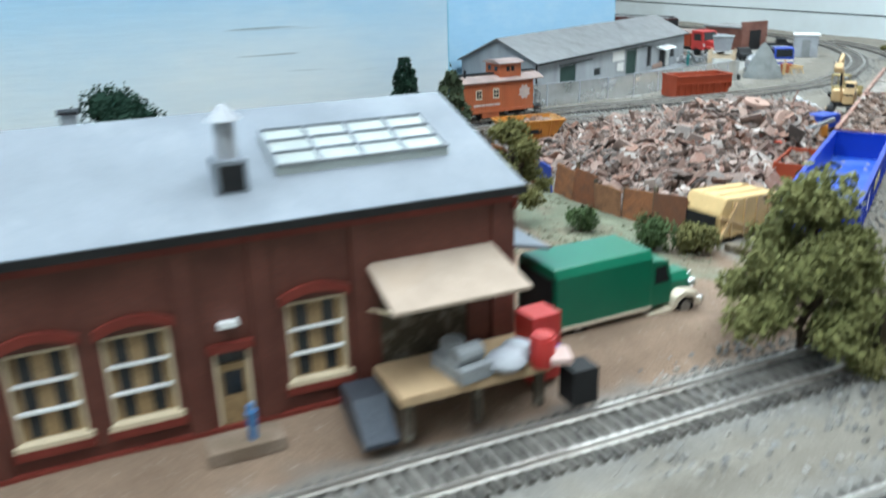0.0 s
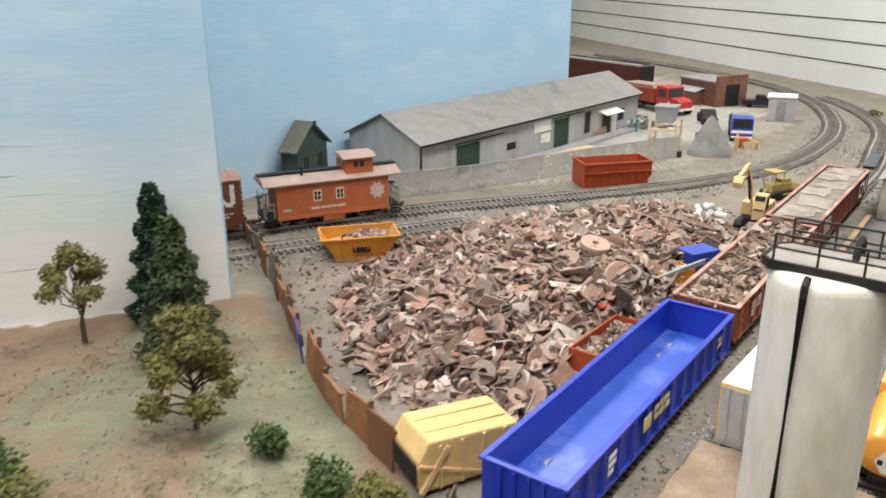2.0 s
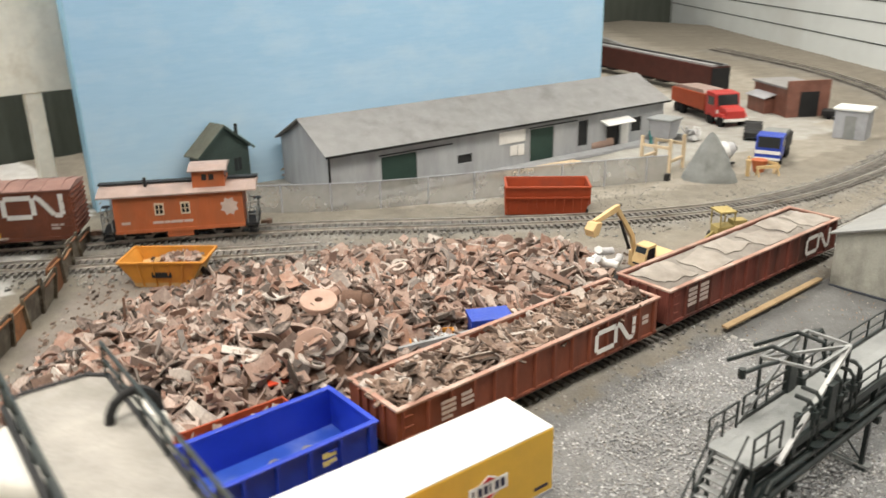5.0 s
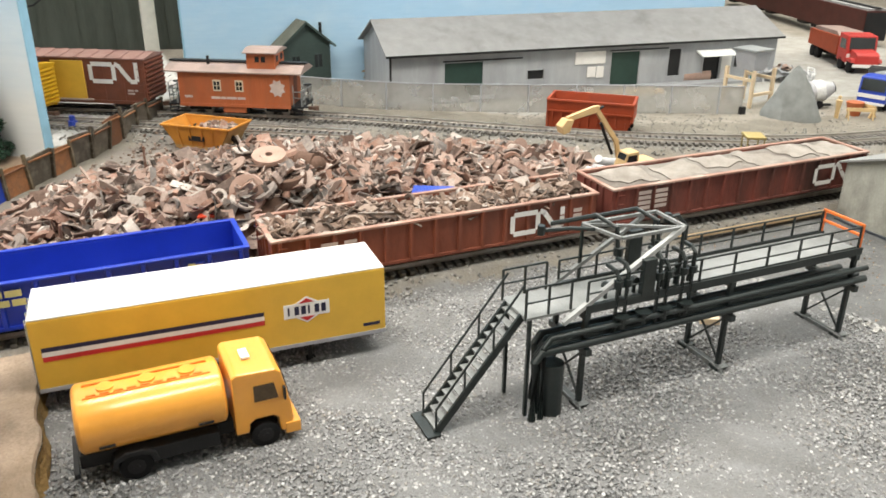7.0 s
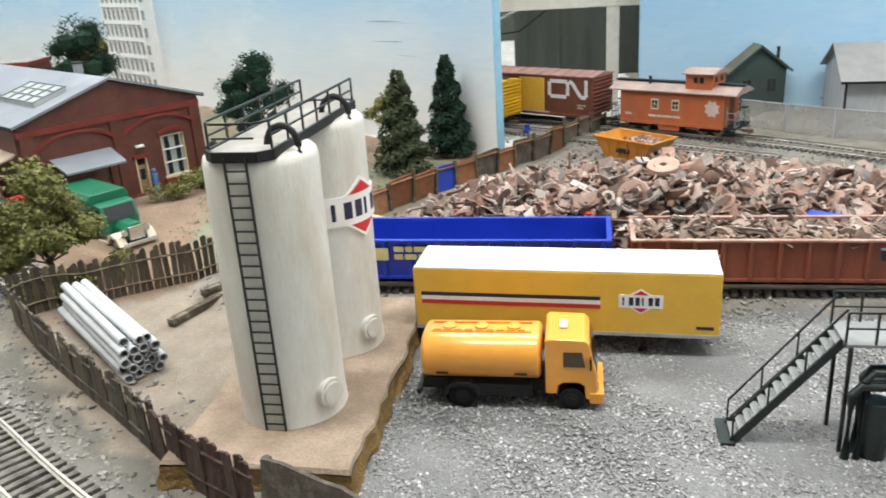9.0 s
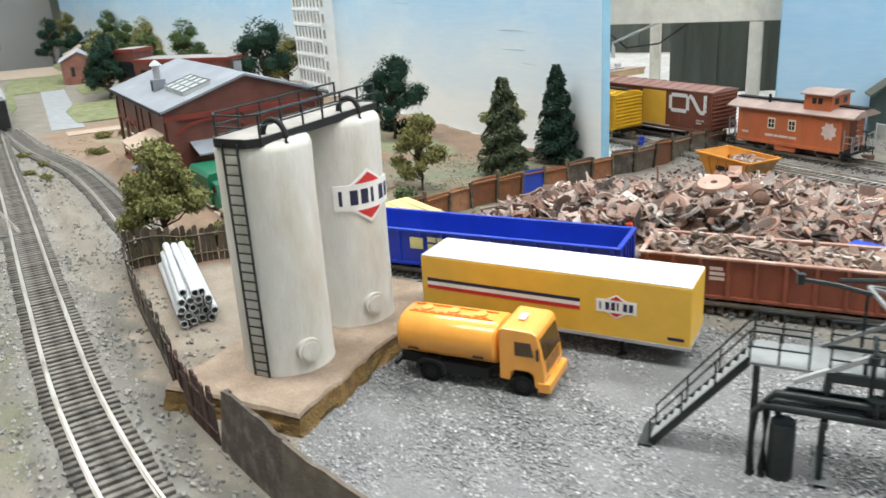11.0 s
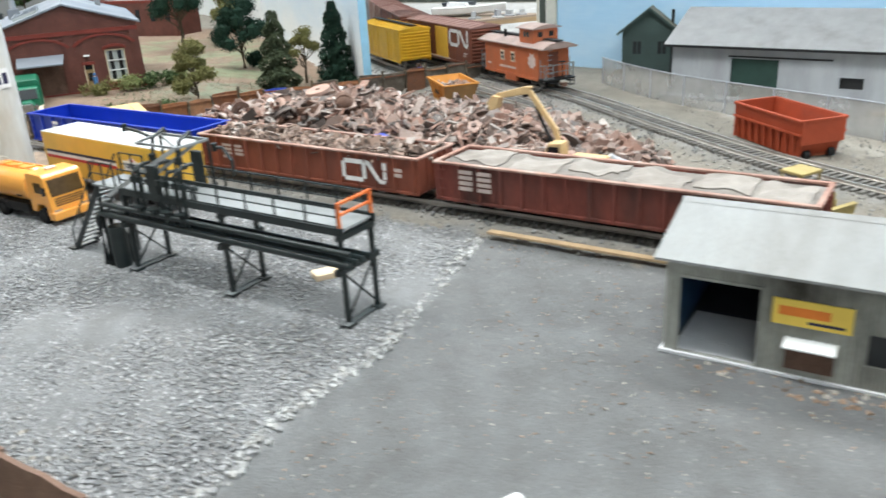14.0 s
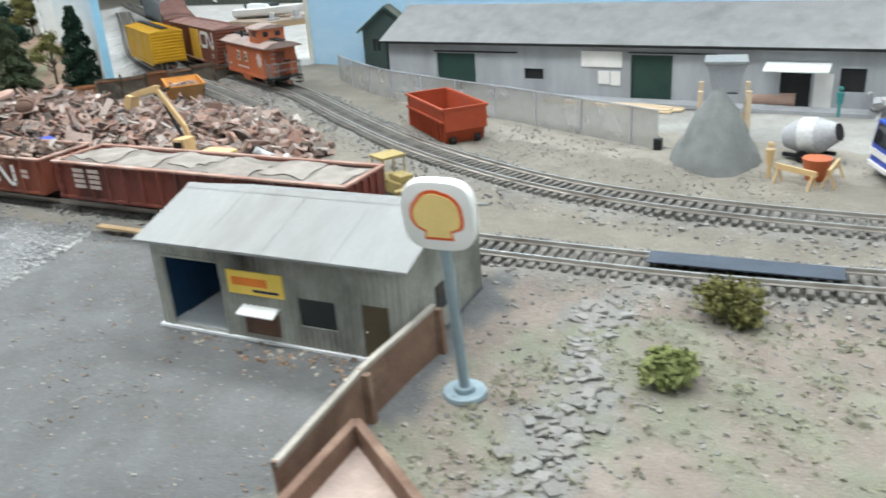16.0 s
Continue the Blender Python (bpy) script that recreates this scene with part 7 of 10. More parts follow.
small_tray(4.5, 80.9, 1.3, -32, "skip", "yellow-brown metal tray with bright scrap in it", 0.85, 1.2)
small_tray(5.6, 69.6, 0.9, -2, "bin_red", "rust-red open tray of scrap beside the wagon", 1.0, 2.6, 1.25, "scrap_fine")
single("steel_bar", G().beam((0, 0, 0), (4.6, 0.3, 0.5), 0.18, 0.3), "grey_goods", 4.2, 78.2, 2.0, 62, "long grey steel bar on the scrap", "steel bar")
single("lattice_beam", G().beam((0, 0, 0), (5.5, 0, 0.1), 0.12).beam((0, 0.5, 0), (5.5, 0.5, 0.1), 0.12).beam((0, 0, 0), (1.4, 0.5, 0), 0.1).beam((1.4, 0.5, 0), (2.8, 0, 0), 0.1).beam((2.8, 0, 0), (4.2, 0.5, 0), 0.1).beam((4.2, 0.5, 0), (5.5, 0, 0), 0.1), "rusty", -14.2, 78.0, 0.25, 45, "rusty lattice beam lying by the heap", "lattice beam")
for k, (dx, dy, tz) in enumerate(((0, 0, 0.5), (0.9, 0.6, 0.6), (-0.6, 0.9, 0.55), (0.5, -0.7, 0.45), (1.3, -0.3, 0.9), (0.1, 0.6, 1.2))):
    single("white_pipe_piece", G().tube([(-0.7, 0, 0), (0, 0, 0.05), (0.4, 0.1, 0.15), (0.6, 0.4, 0.4)], 0.27, 10), "white_junk", 0.6 + dx, 98.2 + dy, tz, 50 * k, "white bent pipe piece on the scrap", "pipe", "white pipe pieces", smooth=True)

# loads in the two red wagons
lf = G()
for _ in range(900):
    k = r5.randrange(len(SHAPES))
    x, y = r5.uniform(-1.45, 1.45), r5.uniform(0.3, 16.8)
    m = Matrix.LocRotScale((8.9 + x, 74.2 + y, 2.95 + 0.25 * (1 - (x / 1.5) ** 2) + r5.uniform(-0.08, 0.12)), Euler((r5.gauss(0, 0.35), r5.gauss(0, 0.35), r5.uniform(0, 6.28))), (r5.choice((0.25, 0.35, 0.45, 0.6, 0.85)),) * 3)
    lf.add(SHAPES[k].v, SHAPES[k].f, m)
load = thing("scrap_load", 8.9, 82.7, 1.62, 0, "load of fine brown scrap filling the wagon", "scrap load")
part("load_core", G().prism([(-1.55, 0), (1.55, 0), (1.55, 1.15), (0.7, 1.4), (-0.7, 1.4), (-1.55, 1.15)], -8.3, 8.3, "y"), "rusty", load)
lob = part("loose_scrap", G().add([(x - 8.9, y - 82.7, z - 1.62) for x, y, z in lf.v], lf.f), "scrap_fine", load, tidy=False)
tagged(lob, kind="stuff")


def sheet_height(x, y):
    edge = max(0, min(1, (1.56 - abs(x)) / 0.35, (9.2 - abs(y)) / 0.5))
    hump = 0.05 + 0.2 * edge * (0.55 + 0.45 * math.sin(y * 1.5 + 0.9 * math.sin(x * 1.3) + 0.8 * math.sin(y * 0.43)))
    return 1.42 + hump + 0.1 * edge * math.sin(3.1 * y + 1.7 * x + 1.5 * math.sin(0.9 * y)) * math.sin(2.3 * x + 0.5 * y)


def draped(x0, x1, y0, y1, lift, thick, skew=0.0, step=0.17):
    """A closed sheet that follows the load."""
    n, m = max(2, int((y1 - y0) / step)), max(2, int((x1 - x0) / step))
    v = []
    for up in (lift + thick, lift):
        for j in range(n + 1):
            for i in range(m + 1):
                x = max(-1.58, min(1.58, x0 + (x1 - x0) * i / m + skew * (j / n - 0.5)))
                y = y0 + (y1 - y0) * j / n
                v.append((x, y, sheet_height(x, y) + up))
    w, half = m + 1, (n + 1) * (m + 1)
    f = []
    for j in range(n):
        for i in range(m):
            q = (j * w + i, j * w + i + 1, (j + 1) * w + i + 1, (j + 1) * w + i)
            f += [q, tuple(half + k for k in reversed(q))]
    rim = [i for i in range(w)] + [j * w + m for j in range(1, n + 1)] + [n * w + i for i in range(m - 1, -1, -1)] + [j * w for j in range(n - 1, 0, -1)]
    f += [(b, a, half + a, half + b) for a, b in zip(rim, rim[1:] + rim[:1])]
    return G().add(v, f)


load2 = thing("sheeted_load", 8.85, 101.65, 1.63, 0, "dusty tan tarpaulins humped over the wagon load", "tarpaulin")
part("load_bed", G().box(-1.54, -9.15, 0, 1.54, 9.15, 1.3), "rusty", load2)
part("tarpaulin", draped(-1.56, 1.56, -9.2, 9.2, 0.0, 0.04), "tarp", load2, smooth=True)
for x0, x1, y0, y1, sk in ((-1.3, 1.1, -8.7, -5.9, 0.2), (-0.9, 1.45, -5.2, -2.6, -0.25), (-1.45, 0.6, -2.2, 0.4, 0.15), (-0.7, 1.4, 0.9, 3.6, 0.2), (-1.4, 0.9, 4.0, 6.4, -0.2), (-1.0, 1.4, 6.7, 8.9, 0.1)):
    part("sheet_fold", draped(x0, x1, y0, y1, 0.06, 0.05, sk), "tarp_pale", load2, "paler overlapping sheet", smooth=False)

# yard fence of rusty sheets
def scrap_fence():
    line = smooth_line([(-27.6, 73.2), (-19.0, 68.2), (-10.6, 62.6), (-4.4, 58.6), (2.2, 55.9)], 2.3)
    th = thing("sheet_fence", 0, 0, 0, 0, "crooked fence of rusty metal sheets round the scrapyard", "fence")
    for k, (a, b) in enumerate(zip(line, line[1:])):
        d = b - a
        m = Matrix.Translation((a[0], a[1], 0)) @ Matrix.Rotation(math.atan2(d[1], d[0]) + rnd.uniform(-0.08, 0.08), 4, "Z") @ Matrix.Rotation(radians(rnd.uniform(-9, 9)), 4, "X")
        h = rnd.uniform(1.7, 2.2)
        mat = "cobalt" if k == 9 else ("fence_dark" if k in (0, 1, 2, 4, 5, 7) else "fence_rust")
        part("sheet", G().prism([(0.05, -0.15), (2.28, -0.15), (2.28, h * rnd.uniform(0.92, 1.05)), (1.2, h), (0.05, h * rnd.uniform(0.92, 1.05))], -0.05, 0.05, "y", m), mat, th, "blue-grey sheet" if k == 9 else "")
        part("post", G().box(-0.1, 0.06, -0.1, 0.1, 0.26, h + rnd.uniform(-0.2, 0.5), m), "fence_brown", th)
        part("rail", G().beam(m @ V3((0, 0.14, h - 0.25)), m @ V3((2.3, 0.14, h - 0.25)), 0.14, 0.1), "fence_rust", th)


scrap_fence()


def skip_bin(x, y, turn):
    th = thing("skip_bin", x, y, 0, turn, "orange-yellow skip with sloping ends, part filled", "skip")
    th.scale = (0.86, 0.9, 0.92)
    L, l, W, w, H = 3.3, 2.0, 1.75, 1.45, 2.0
    t = 0.1
    sh = [(-L, H), (-l, 0.1), (l, 0.1), (L, H)]
    for sy in (-1, 1):
        v = [(-L, sy * W, H), (-l, sy * w, 0.08), (l, sy * w, 0.08), (L, sy * W, H)]
        v += [(a, b - sy * t, c) for a, b, c in v]
        part("side", G().add(v, [(0, 1, 2, 3), (7, 6, 5, 4), (0, 4, 5, 1), (1, 5, 6, 2), (2, 6, 7, 3), (3, 7, 4, 0)]), "skip", th)
        for xx in (-1.5, -0.5, 0.5, 1.5):
            part("side_rib", G().beam((xx * 1.15, sy * (W + 0.03), H - 0.15), (xx, sy * (w + 0.05), 0.1), 0.14, 0.08), "skip", th)
        part("rim", G().beam((-L - 0.05, sy * W, H), (L + 0.05, sy * W, H), 0.22, 0.16), "skip", th, bevel=0.03)
        part("label_plate", G().box(-0.75, sy * (w + 0.2) - 0.04, 0.85, 0.75, sy * (w + 0.2) + 0.04, 1.25), "soot", th, "dark lettering plate")
    for sx in (-1, 1):
        v = [(sx * L, -W, H), (sx * L, W, H), (sx * l, w, 0.08), (sx * l, -w, 0.08)]
        v += [(a - sx * t, b, c) for a, b, c in v]
        part("sloping_end", G().add(v, [(0, 1, 2, 3), (7, 6, 5, 4), (0, 4, 5, 1), (1, 5, 6, 2), (2, 6, 7, 3), (3, 7, 4, 0)]), "skip_inside" if sx > 0 else "skip", th, "dusty tan end" if sx > 0 else "")
        part("rim", G().beam((sx * L, -W, H), (sx * L, W, H), 0.2, 0.14), "skip", th, bevel=0.03)
    part("base", G().box(-l, -w, 0.0, l, w, 0.1), "skip", th)
    part("fill", G().prism([(-2.2, 0.12), (2.2, 0.12), (2.75, 1.2), (1.0, 1.75), (-0.8, 1.4), (-2.6, 1.1)], -1.5, 1.5, "y"), "skip_inside", th, "dusty fill")
    f = G()
    for _ in range(70):
        k = r5.randrange(len(SHAPES))
        f.add(SHAPES[k].v, SHAPES[k].f, Matrix.LocRotScale((r5.uniform(-1.2, 2.3), r5.uniform(-1.2, 1.2), 1.5 + r5.uniform(-0.15, 0.3)), Euler((r5.gauss(0, 0.5), r5.gauss(0, 0.5), r5.uniform(0, 6))), (0.6,) * 3))
    tagged(part("rubble_fill", f, "scrap", th, tidy=False), kind="stuff")


skip_bin(-17.4, 75.6, 49)
single("tin_sheet", G().prism([(-0.9, -0.8), (0.7, -0.9), (0.9, 0.7), (-0.6, 0.9)], 0, 0.08), "spool", -14.4, 73.4, 0.35, 20, "pink-brown square sheet leaning near the skip", "metal sheet")


def excavator():
    th = thing("excavator", 4.9, 97.6, 0.6, -90, "yellow model excavator with raised boom in the scrapyard", "excavator")
    Y = "machine"
    for sx in (-1, 1):
        tr = part("crawler_track", G().prism([(-1.6, 0.4), (-1.35, 0.08), (1.35, 0.08), (1.6, 0.4), (1.35, 0.75), (-1.35, 0.75)], *sorted((sx * 0.55, sx * 1.15)), "y"), "soot", th, bevel=0.08)
        for xx in (-1.2, -0.4, 0.4, 1.2):
            part("track_wheel", G().cyl((xx, sx * 1.15, 0.4), (xx, sx * 1.2, 0.4), 0.26, n=12), Y, tr)
    part("turntable", G().cyl((0, 0, 0.6), (0, 0, 0.95), 0.8, n=18), "soot", th)
    part("engine_house", G().box(-1.8, -1.05, 0.95, 0.2, 1.05, 2.0), Y, th, bevel=0.1)
    part("counterweight", G().box(-2.15, -0.95, 0.95, -1.8, 0.95, 1.7), Y, th, bevel=0.1)
    cb = part("cab", G().prism([(0.2, 0.95), (1.3, 0.95), (1.35, 1.9), (1.0, 2.9), (0.2, 2.95)], 0.1, 1.05, "y"), Y, th, bevel=0.06)
    part("cab_window", G().prism([(0.35, 1.8), (1.2, 1.8), (0.95, 2.75), (0.35, 2.75)], 1.05, 1.07, "y"), "glass", cb)
    part("windscreen", G().prism([(1.36, 1.75), (1.02, 2.8), (1.04, 2.82), (1.38, 1.75)], 0.2, 0.95, "y"), "glass", cb)
    part("boom", G().prism([(0.32, 1.1), (0.6, 1.1), (1.22, 3.3), (2.8, 5.35), (2.68, 5.55), (2.5, 5.45), (0.95, 3.45)], -0.27, -0.07, "y"), Y, th, bevel=0.04)
    part("stick", G().prism([(2.5, 5.68), (2.85, 5.68), (4.7, 5.2), (4.75, 5.0), (4.55, 4.92), (2.6, 5.3)], -0.3, -0.05, "y"), Y, th, bevel=0.04)
    part("hydraulic_ram", G().cyl((1.3, -0.18, 2.6), (2.3, -0.18, 4.6), 0.1, n=8).cyl((2.0, -0.45, 5.5), (3.2, -0.45, 5.05), 0.08, n=8), "soot", th)
    part("bucket", G().prism([(4.4, 5.05), (4.85, 5.1), (5.2, 4.7), (5.05, 4.25), (4.65, 4.35), (4.5, 4.75)], -0.5, 0.2, "y"), Y, th, bevel=0.04)


excavator()


def bulldozer():
    th = thing("bulldozer", 3.54, 109.47, 0.2, 62, "dull yellow model bulldozer with a canopy roof", "bulldozer")
    Y = "dull_yellow"
    for sy in (-1, 1):
        part("crawler_track", G().prism([(-1.3, 0.35), (-1.1, 0.05), (1.1, 0.05), (1.3, 0.35), (1.1, 0.65), (-1.1, 0.65)], *sorted((sy * 0.45, sy * 0.9)), "y"), "soot", th, bevel=0.06)
    part("body", G().box(-1.2, -0.55, 0.5, 1.2, 0.55, 1.3), Y, th, bevel=0.08)
    part("bonnet", G().box(0.1, -0.4, 1.3, 1.2, 0.4, 1.65), Y, th, bevel=0.06)
    cn = part("canopy", G().box(-1.2, -0.75, 2.35, 0.1, 0.75, 2.5), "dull_yellow", th, bevel=0.04)
    for sx in (-1.1, 0.0):
        for sy in (-0.65, 0.65):
            part("canopy_post", G().beam((sx, sy, 1.25), (sx, sy, 2.37), 0.08), Y, cn)
    part("blade", G().prism([(1.7, 0.05), (1.85, 0.1), (1.7, 0.6), (1.85, 1.15), (1.65, 1.2), (1.5, 0.6)], -1.15, 1.15, "y"), Y, th)
    part("blade_arm", G().beam((-0.2, -1.0, 0.4), (1.6, -1.0, 0.4), 0.14).beam((-0.2, 1.0, 0.4), (1.6, 1.0, 0.4), 0.14), Y, th)
    part("ripper", G().beam((-1.2, 0, 0.8), (-1.8, 0, 0.3), 0.2), Y, th)


bulldozer()


def refuse_body():
    th = thing("refuse_truck_body", 4.1, 57.9, 0, 64, "faded tan-yellow refuse truck body lying by the fence", "truck body")
    part("hopper", G().prism([(-2.4, 0.25), (1.9, 0.25), (2.4, 1.0), (2.2, 2.3), (-2.0, 2.55), (-2.5, 1.7)], -1.3, 1.3, "y"), "pale_yellow", th, bevel=0.12)
    for xx in (-1.5, -0.5, 0.5, 1.5):
        for sy in (-1, 1):
            part("side_rib", G().beam((xx, sy * 1.34, 0.3), (xx, sy * 1.34, 2.3), 0.12, 0.1), "machine", th)
    part("tail_arm", G().beam((-2.4, -1.35, 0.3), (-1.2, -1.35, 2.2), 0.2).beam((-2.4, 1.35, 0.3), (-1.2, 1.35, 2.2), 0.2).beam((-2.5, -1.36, 1.6), (0.4, -1.36, 0.5), 0.14), "machine", th)
    part("tail_opening", G().prism([(-2.53, 0.55), (-2.56, 1.6), (-2.6, 1.6), (-2.57, 0.55)], -1.1, 1.1, "y"), "soot", th, "dark tail opening")
    part("roof_ridge", G().beam((-1.8, 0.5, 2.55), (2.0, 0.5, 2.36), 0.14, 0.06).beam((-1.8, -0.5, 2.55), (2.0, -0.5, 2.36), 0.14, 0.06), "pale_yellow", th)
    for xx in (-1.2, 1.3):
        for sy in (-1, 1):
            part("wheel", G().cyl((xx, sy * 0.85, 0.42), (xx, sy * 1.2, 0.42), 0.42, n=16), "tyre", th)


refuse_body()
for k, (x, y, a) in enumerate(((6.6, 53.8, -25), (9.6, 53.2, -34), (12.3, 52.4, -20))):
    single("timber_baulk", G().box(-2.0, -0.22, 0, 2.0, 0.22, 0.4), "fence_brown", x, y, soil(x, y), a, "dark old timber lying at the end of the spur", "timber", "old timbers", bevel=0.04)
single("crossing_board", G().box(-0.2, -5.4, 0, 0.2, 5.4, 0.14), "plank", 11.75, 101.6, 0.3, 0.0, "yellowish timber strip beside the spur", "timber strip", bevel=0.03)
single("blue_barrel", G().cyl((0, 0, 0), (0, 0, 0.9), 0.36, n=14).cyl((0, 0, 0.9), (0, 0, 1.3), 0.22, n=12), "cobalt", -25.6, 66.4, 0, 0, "small blue drum behind the yard fence", "drum", smooth=True)
single("white_lump", G().ball((0, 0, 0.3), 0.7, 10, 0.5), "white_junk", -21.8, 63.4, 0.05, 0, "white lump by the yard fence", "lump", smooth=True)

# ---- brick house with its yard ----
HZ = 1.1


def brick_house():
    th = thing("brick_station_house", 1.7, 35.7, HZ, -33, "red brick railway house with arched window heads and a grey roof", "house")
    W, L, he, hr, t = 13.2, 20.2, 6.6, 8.7, 0.3
    B = "brick"

    def pierced(name, axis, holes, a0, a1, top):
        cuts = sorted({a0, a1, *[v for h in holes for v in h[:2]]})
        zs = sorted({-0.3, top, *[v for h in holes for v in h[2:]]})
        g_ = G()
        for a, b in zip(cuts, cuts[1:]):
            for c, d in zip(zs, zs[1:]):
                if not any(h[0] < (a + b) / 2 < h[1] and h[2] < (c + d) / 2 < h[3] for h in holes):
                    g_.box(-t, a, c, 0, b, d) if axis == "x" else g_.box(a, -t, c, b, 0, d)
        part(name, g_, B, th)

    win_long = [(-15.8, -13.95, 1.0, 3.9), (-13.3, -11.4, 1.0, 3.9), (-8.0, -6.05, 1.1, 3.9), (-18.9, -17.0, 1.0, 3.9)]
    door_long = (-10.3, -9.2, 0.0, 2.75)
    gate_long = (-4.9, -1.7, 0.6, 3.9)
    pierced("long_wall", "x", win_long + [door_long, gate_long], -L, 0.0, he)
    win_gab = [(-11.6, -9.7, 0.9, 4.1)]
    door_gab = (-8.4, -7.5, 0.0, 2.8)
    gate_gab = (-5.6, -1.9, 0.0, 3.6)
    pierced("gable_wall", "y", win_gab + [door_gab, gate_gab], -W, -t, he)
    part("gable_top", G().prism([(-W, he), (0, he), (-W / 2, hr - 0.1)], -t, 0, "y"), B, th)
    part("far_wall", G().box(-W, -L, -0.3, -W + t, -t, he), B, th)
    part("end_wall", G().prism([(-W + t, -0.3), (-t, -0.3), (-t, he), (-W / 2, hr - 0.1), (-W + t, he)], -L, -L + t, "y"), B, th)
    T = "brick_trim"
    part("plinth_course", G().box(0, -L, -0.3, 0.16, 0.0, 0.25).box(-W, 0.0, -0.3, 0.16, 0.16, 0.25), T, th, "red base course")
    part("cornice", G().box(-W, 0, he - 0.75, 0.14, 0.16, he - 0.35).box(0, -L, he - 0.5, 0.14, 0, he - 0.25), T, th, "moulded red cornice")
    for yy in (-0.5, -5.5, -8.7, -10.9, -16.4, -19.5):
        part("pilaster", G().box(0, yy - 0.3, 0.25, 0.12, yy + 0.3, he - 0.5), B, th)
    for xx in (-0.45, -6.6, -W + 0.45):
        part("pilaster", G().box(xx - 0.42, 0, 0.25, xx + 0.42, 0.13, he - 0.75), B, th)
    # arched heads on the gable
    for cx_, rx in ((-3.6, 2.5), (-9.8, 2.5)):
        g_ = G()
        n_ = 14
        for k in range(n_):
            a, b = math.pi * (0.16 + 0.68 * k / n_), math.pi * (0.16 + 0.68 * (k + 1) / n_)
            q = [(cx_ + rr * 1.25 * math.cos(w), 3.75 + rr * 0.72 * math.sin(w)) for rr, w in ((rx, a), (rx, b), (rx + 0.3, b), (rx + 0.3, a))]
            g_.prism(q, 0.0, 0.16, "y")
        part("arch", g_, T, th, "red brick arch")

    def sash(x, y, z0, z1, w, axis, panes_x=2, panes_z=3, mat="window_tan"):
        """A cream-framed window set in its opening; axis: the wall's normal."""
        def bx(a0, d0, z0_, a1, d1, z1_):
            return G().box(d0, a0, z0_, d1, a1, z1_) if axis == "x" else G().box(a0, d0, z0_, a1, d1, z1_)
        a0 = (y if axis == "x" else x) - w / 2
        fr = part("window", bx(a0, -0.2, z0, a0 + 0.1, -0.03, z1), "window_frame", th, "cream-framed window with dark panes")
        part("frame_side", bx(a0 + w - 0.1, -0.2, z0, a0 + w, -0.03, z1), "window_frame", fr)
        part("frame_head", bx(a0 + 0.1, -0.2, z1 - 0.1, a0 + w - 0.1, -0.03, z1), "window_frame", fr)
        part("sill", bx(a0 - 0.1, -0.2, z0 - 0.02, a0 + w + 0.1, 0.16, z0 + 0.14), "window_frame", fr, "cream sill")
        part("blind", bx(a0 + 0.1, -0.26, z0 + 0.1, a0 + w - 0.1, -0.2, z1 - 0.1), mat, fr, "tan blind behind the panes, on the gable a pale board for their reflection")
        for k in range(panes_x):
            for j in range(panes_z):
                pw, ph = (w - 0.2) / panes_x, (z1 - z0 - 0.25) / panes_z
                aa, zz = a0 + 0.1 + pw * (k + 0.5), z0 + 0.14 + ph * j
                part("pane", bx(aa - pw * 0.22, -0.195, zz + 0.06, aa + pw * 0.22, -0.17, zz + ph - 0.06), "glass", fr)
        for j in range(1, panes_z):
            zz = z0 + 0.14 + (z1 - z0 - 0.25) / panes_z * j
            part("glazing_bar", bx(a0 + 0.1, -0.15, zz - 0.045, a0 + w - 0.1, -0.04, zz + 0.045), "white", fr)
        head = G()
        for k in range(10):
            u0, u1 = -0.58 + 1.16 * k / 10, -0.58 + 1.16 * (k + 1) / 10
            c0 = a0 + w / 2
            lift = lambda u: z1 + 0.3 * (1 - (u / 0.58) ** 2)
            q = [(c0 + u0 * w, lift(u0) - 0.02), (c0 + u1 * w, lift(u1) - 0.02), (c0 + u1 * w, lift(u1) + 0.28), (c0 + u0 * w, lift(u0) + 0.28)]
            head.prism(q, 0.0, 0.17, axis)
        part("window_head", head, T, fr, "red arched window head")
        part("under_sill", bx(a0 - 0.15, 0.0, z0 - 0.3, a0 + w + 0.15, 0.17, z0 - 0.02), T, fr)

    for a, b, c, d in win_long:
        sash(0, (a + b) / 2, c, d, b - a, "x")
    for a, b, c, d in win_gab:
        # milky backing here imitates the pale reflection in the gable panes
        sash((a + b) / 2, 0, c, d, b - a, "y", mat="skylight")
    for axis, (a, b, c, d) in (("x", door_long), ("y", door_gab)):
        def bx(a0, d0, z0_, a1, d1, z1_):
            return G().box(d0, a0, z0_, d1, a1, z1_) if axis == "x" else G().box(a0, d0, z0_, a1, d1, z1_)
        dr = part("door", bx(a + 0.1, -0.2, 0.0, b - 0.1, -0.12, d - 0.5), "window_tan", th, "tan panelled door")
        part("door_frame", bx(a, -0.2, 0, a + 0.1, 0.0, d), "window_frame", dr)
        part("door_frame", bx(b - 0.1, -0.2, 0, b, 0.0, d), "window_frame", dr)
        part("door_window", bx(a + 0.25, -0.12, 1.2, b - 0.25, -0.1, 2.0), "glass", dr)
        part("door_light", bx(a + 0.1, -0.2, d - 0.45, b - 0.1, -0.16, d - 0.1), "glass", dr)
        part("door_head", bx(a - 0.15, 0.0, d + 0.02, b + 0.15, 0.18, d + 0.3), T, dr)
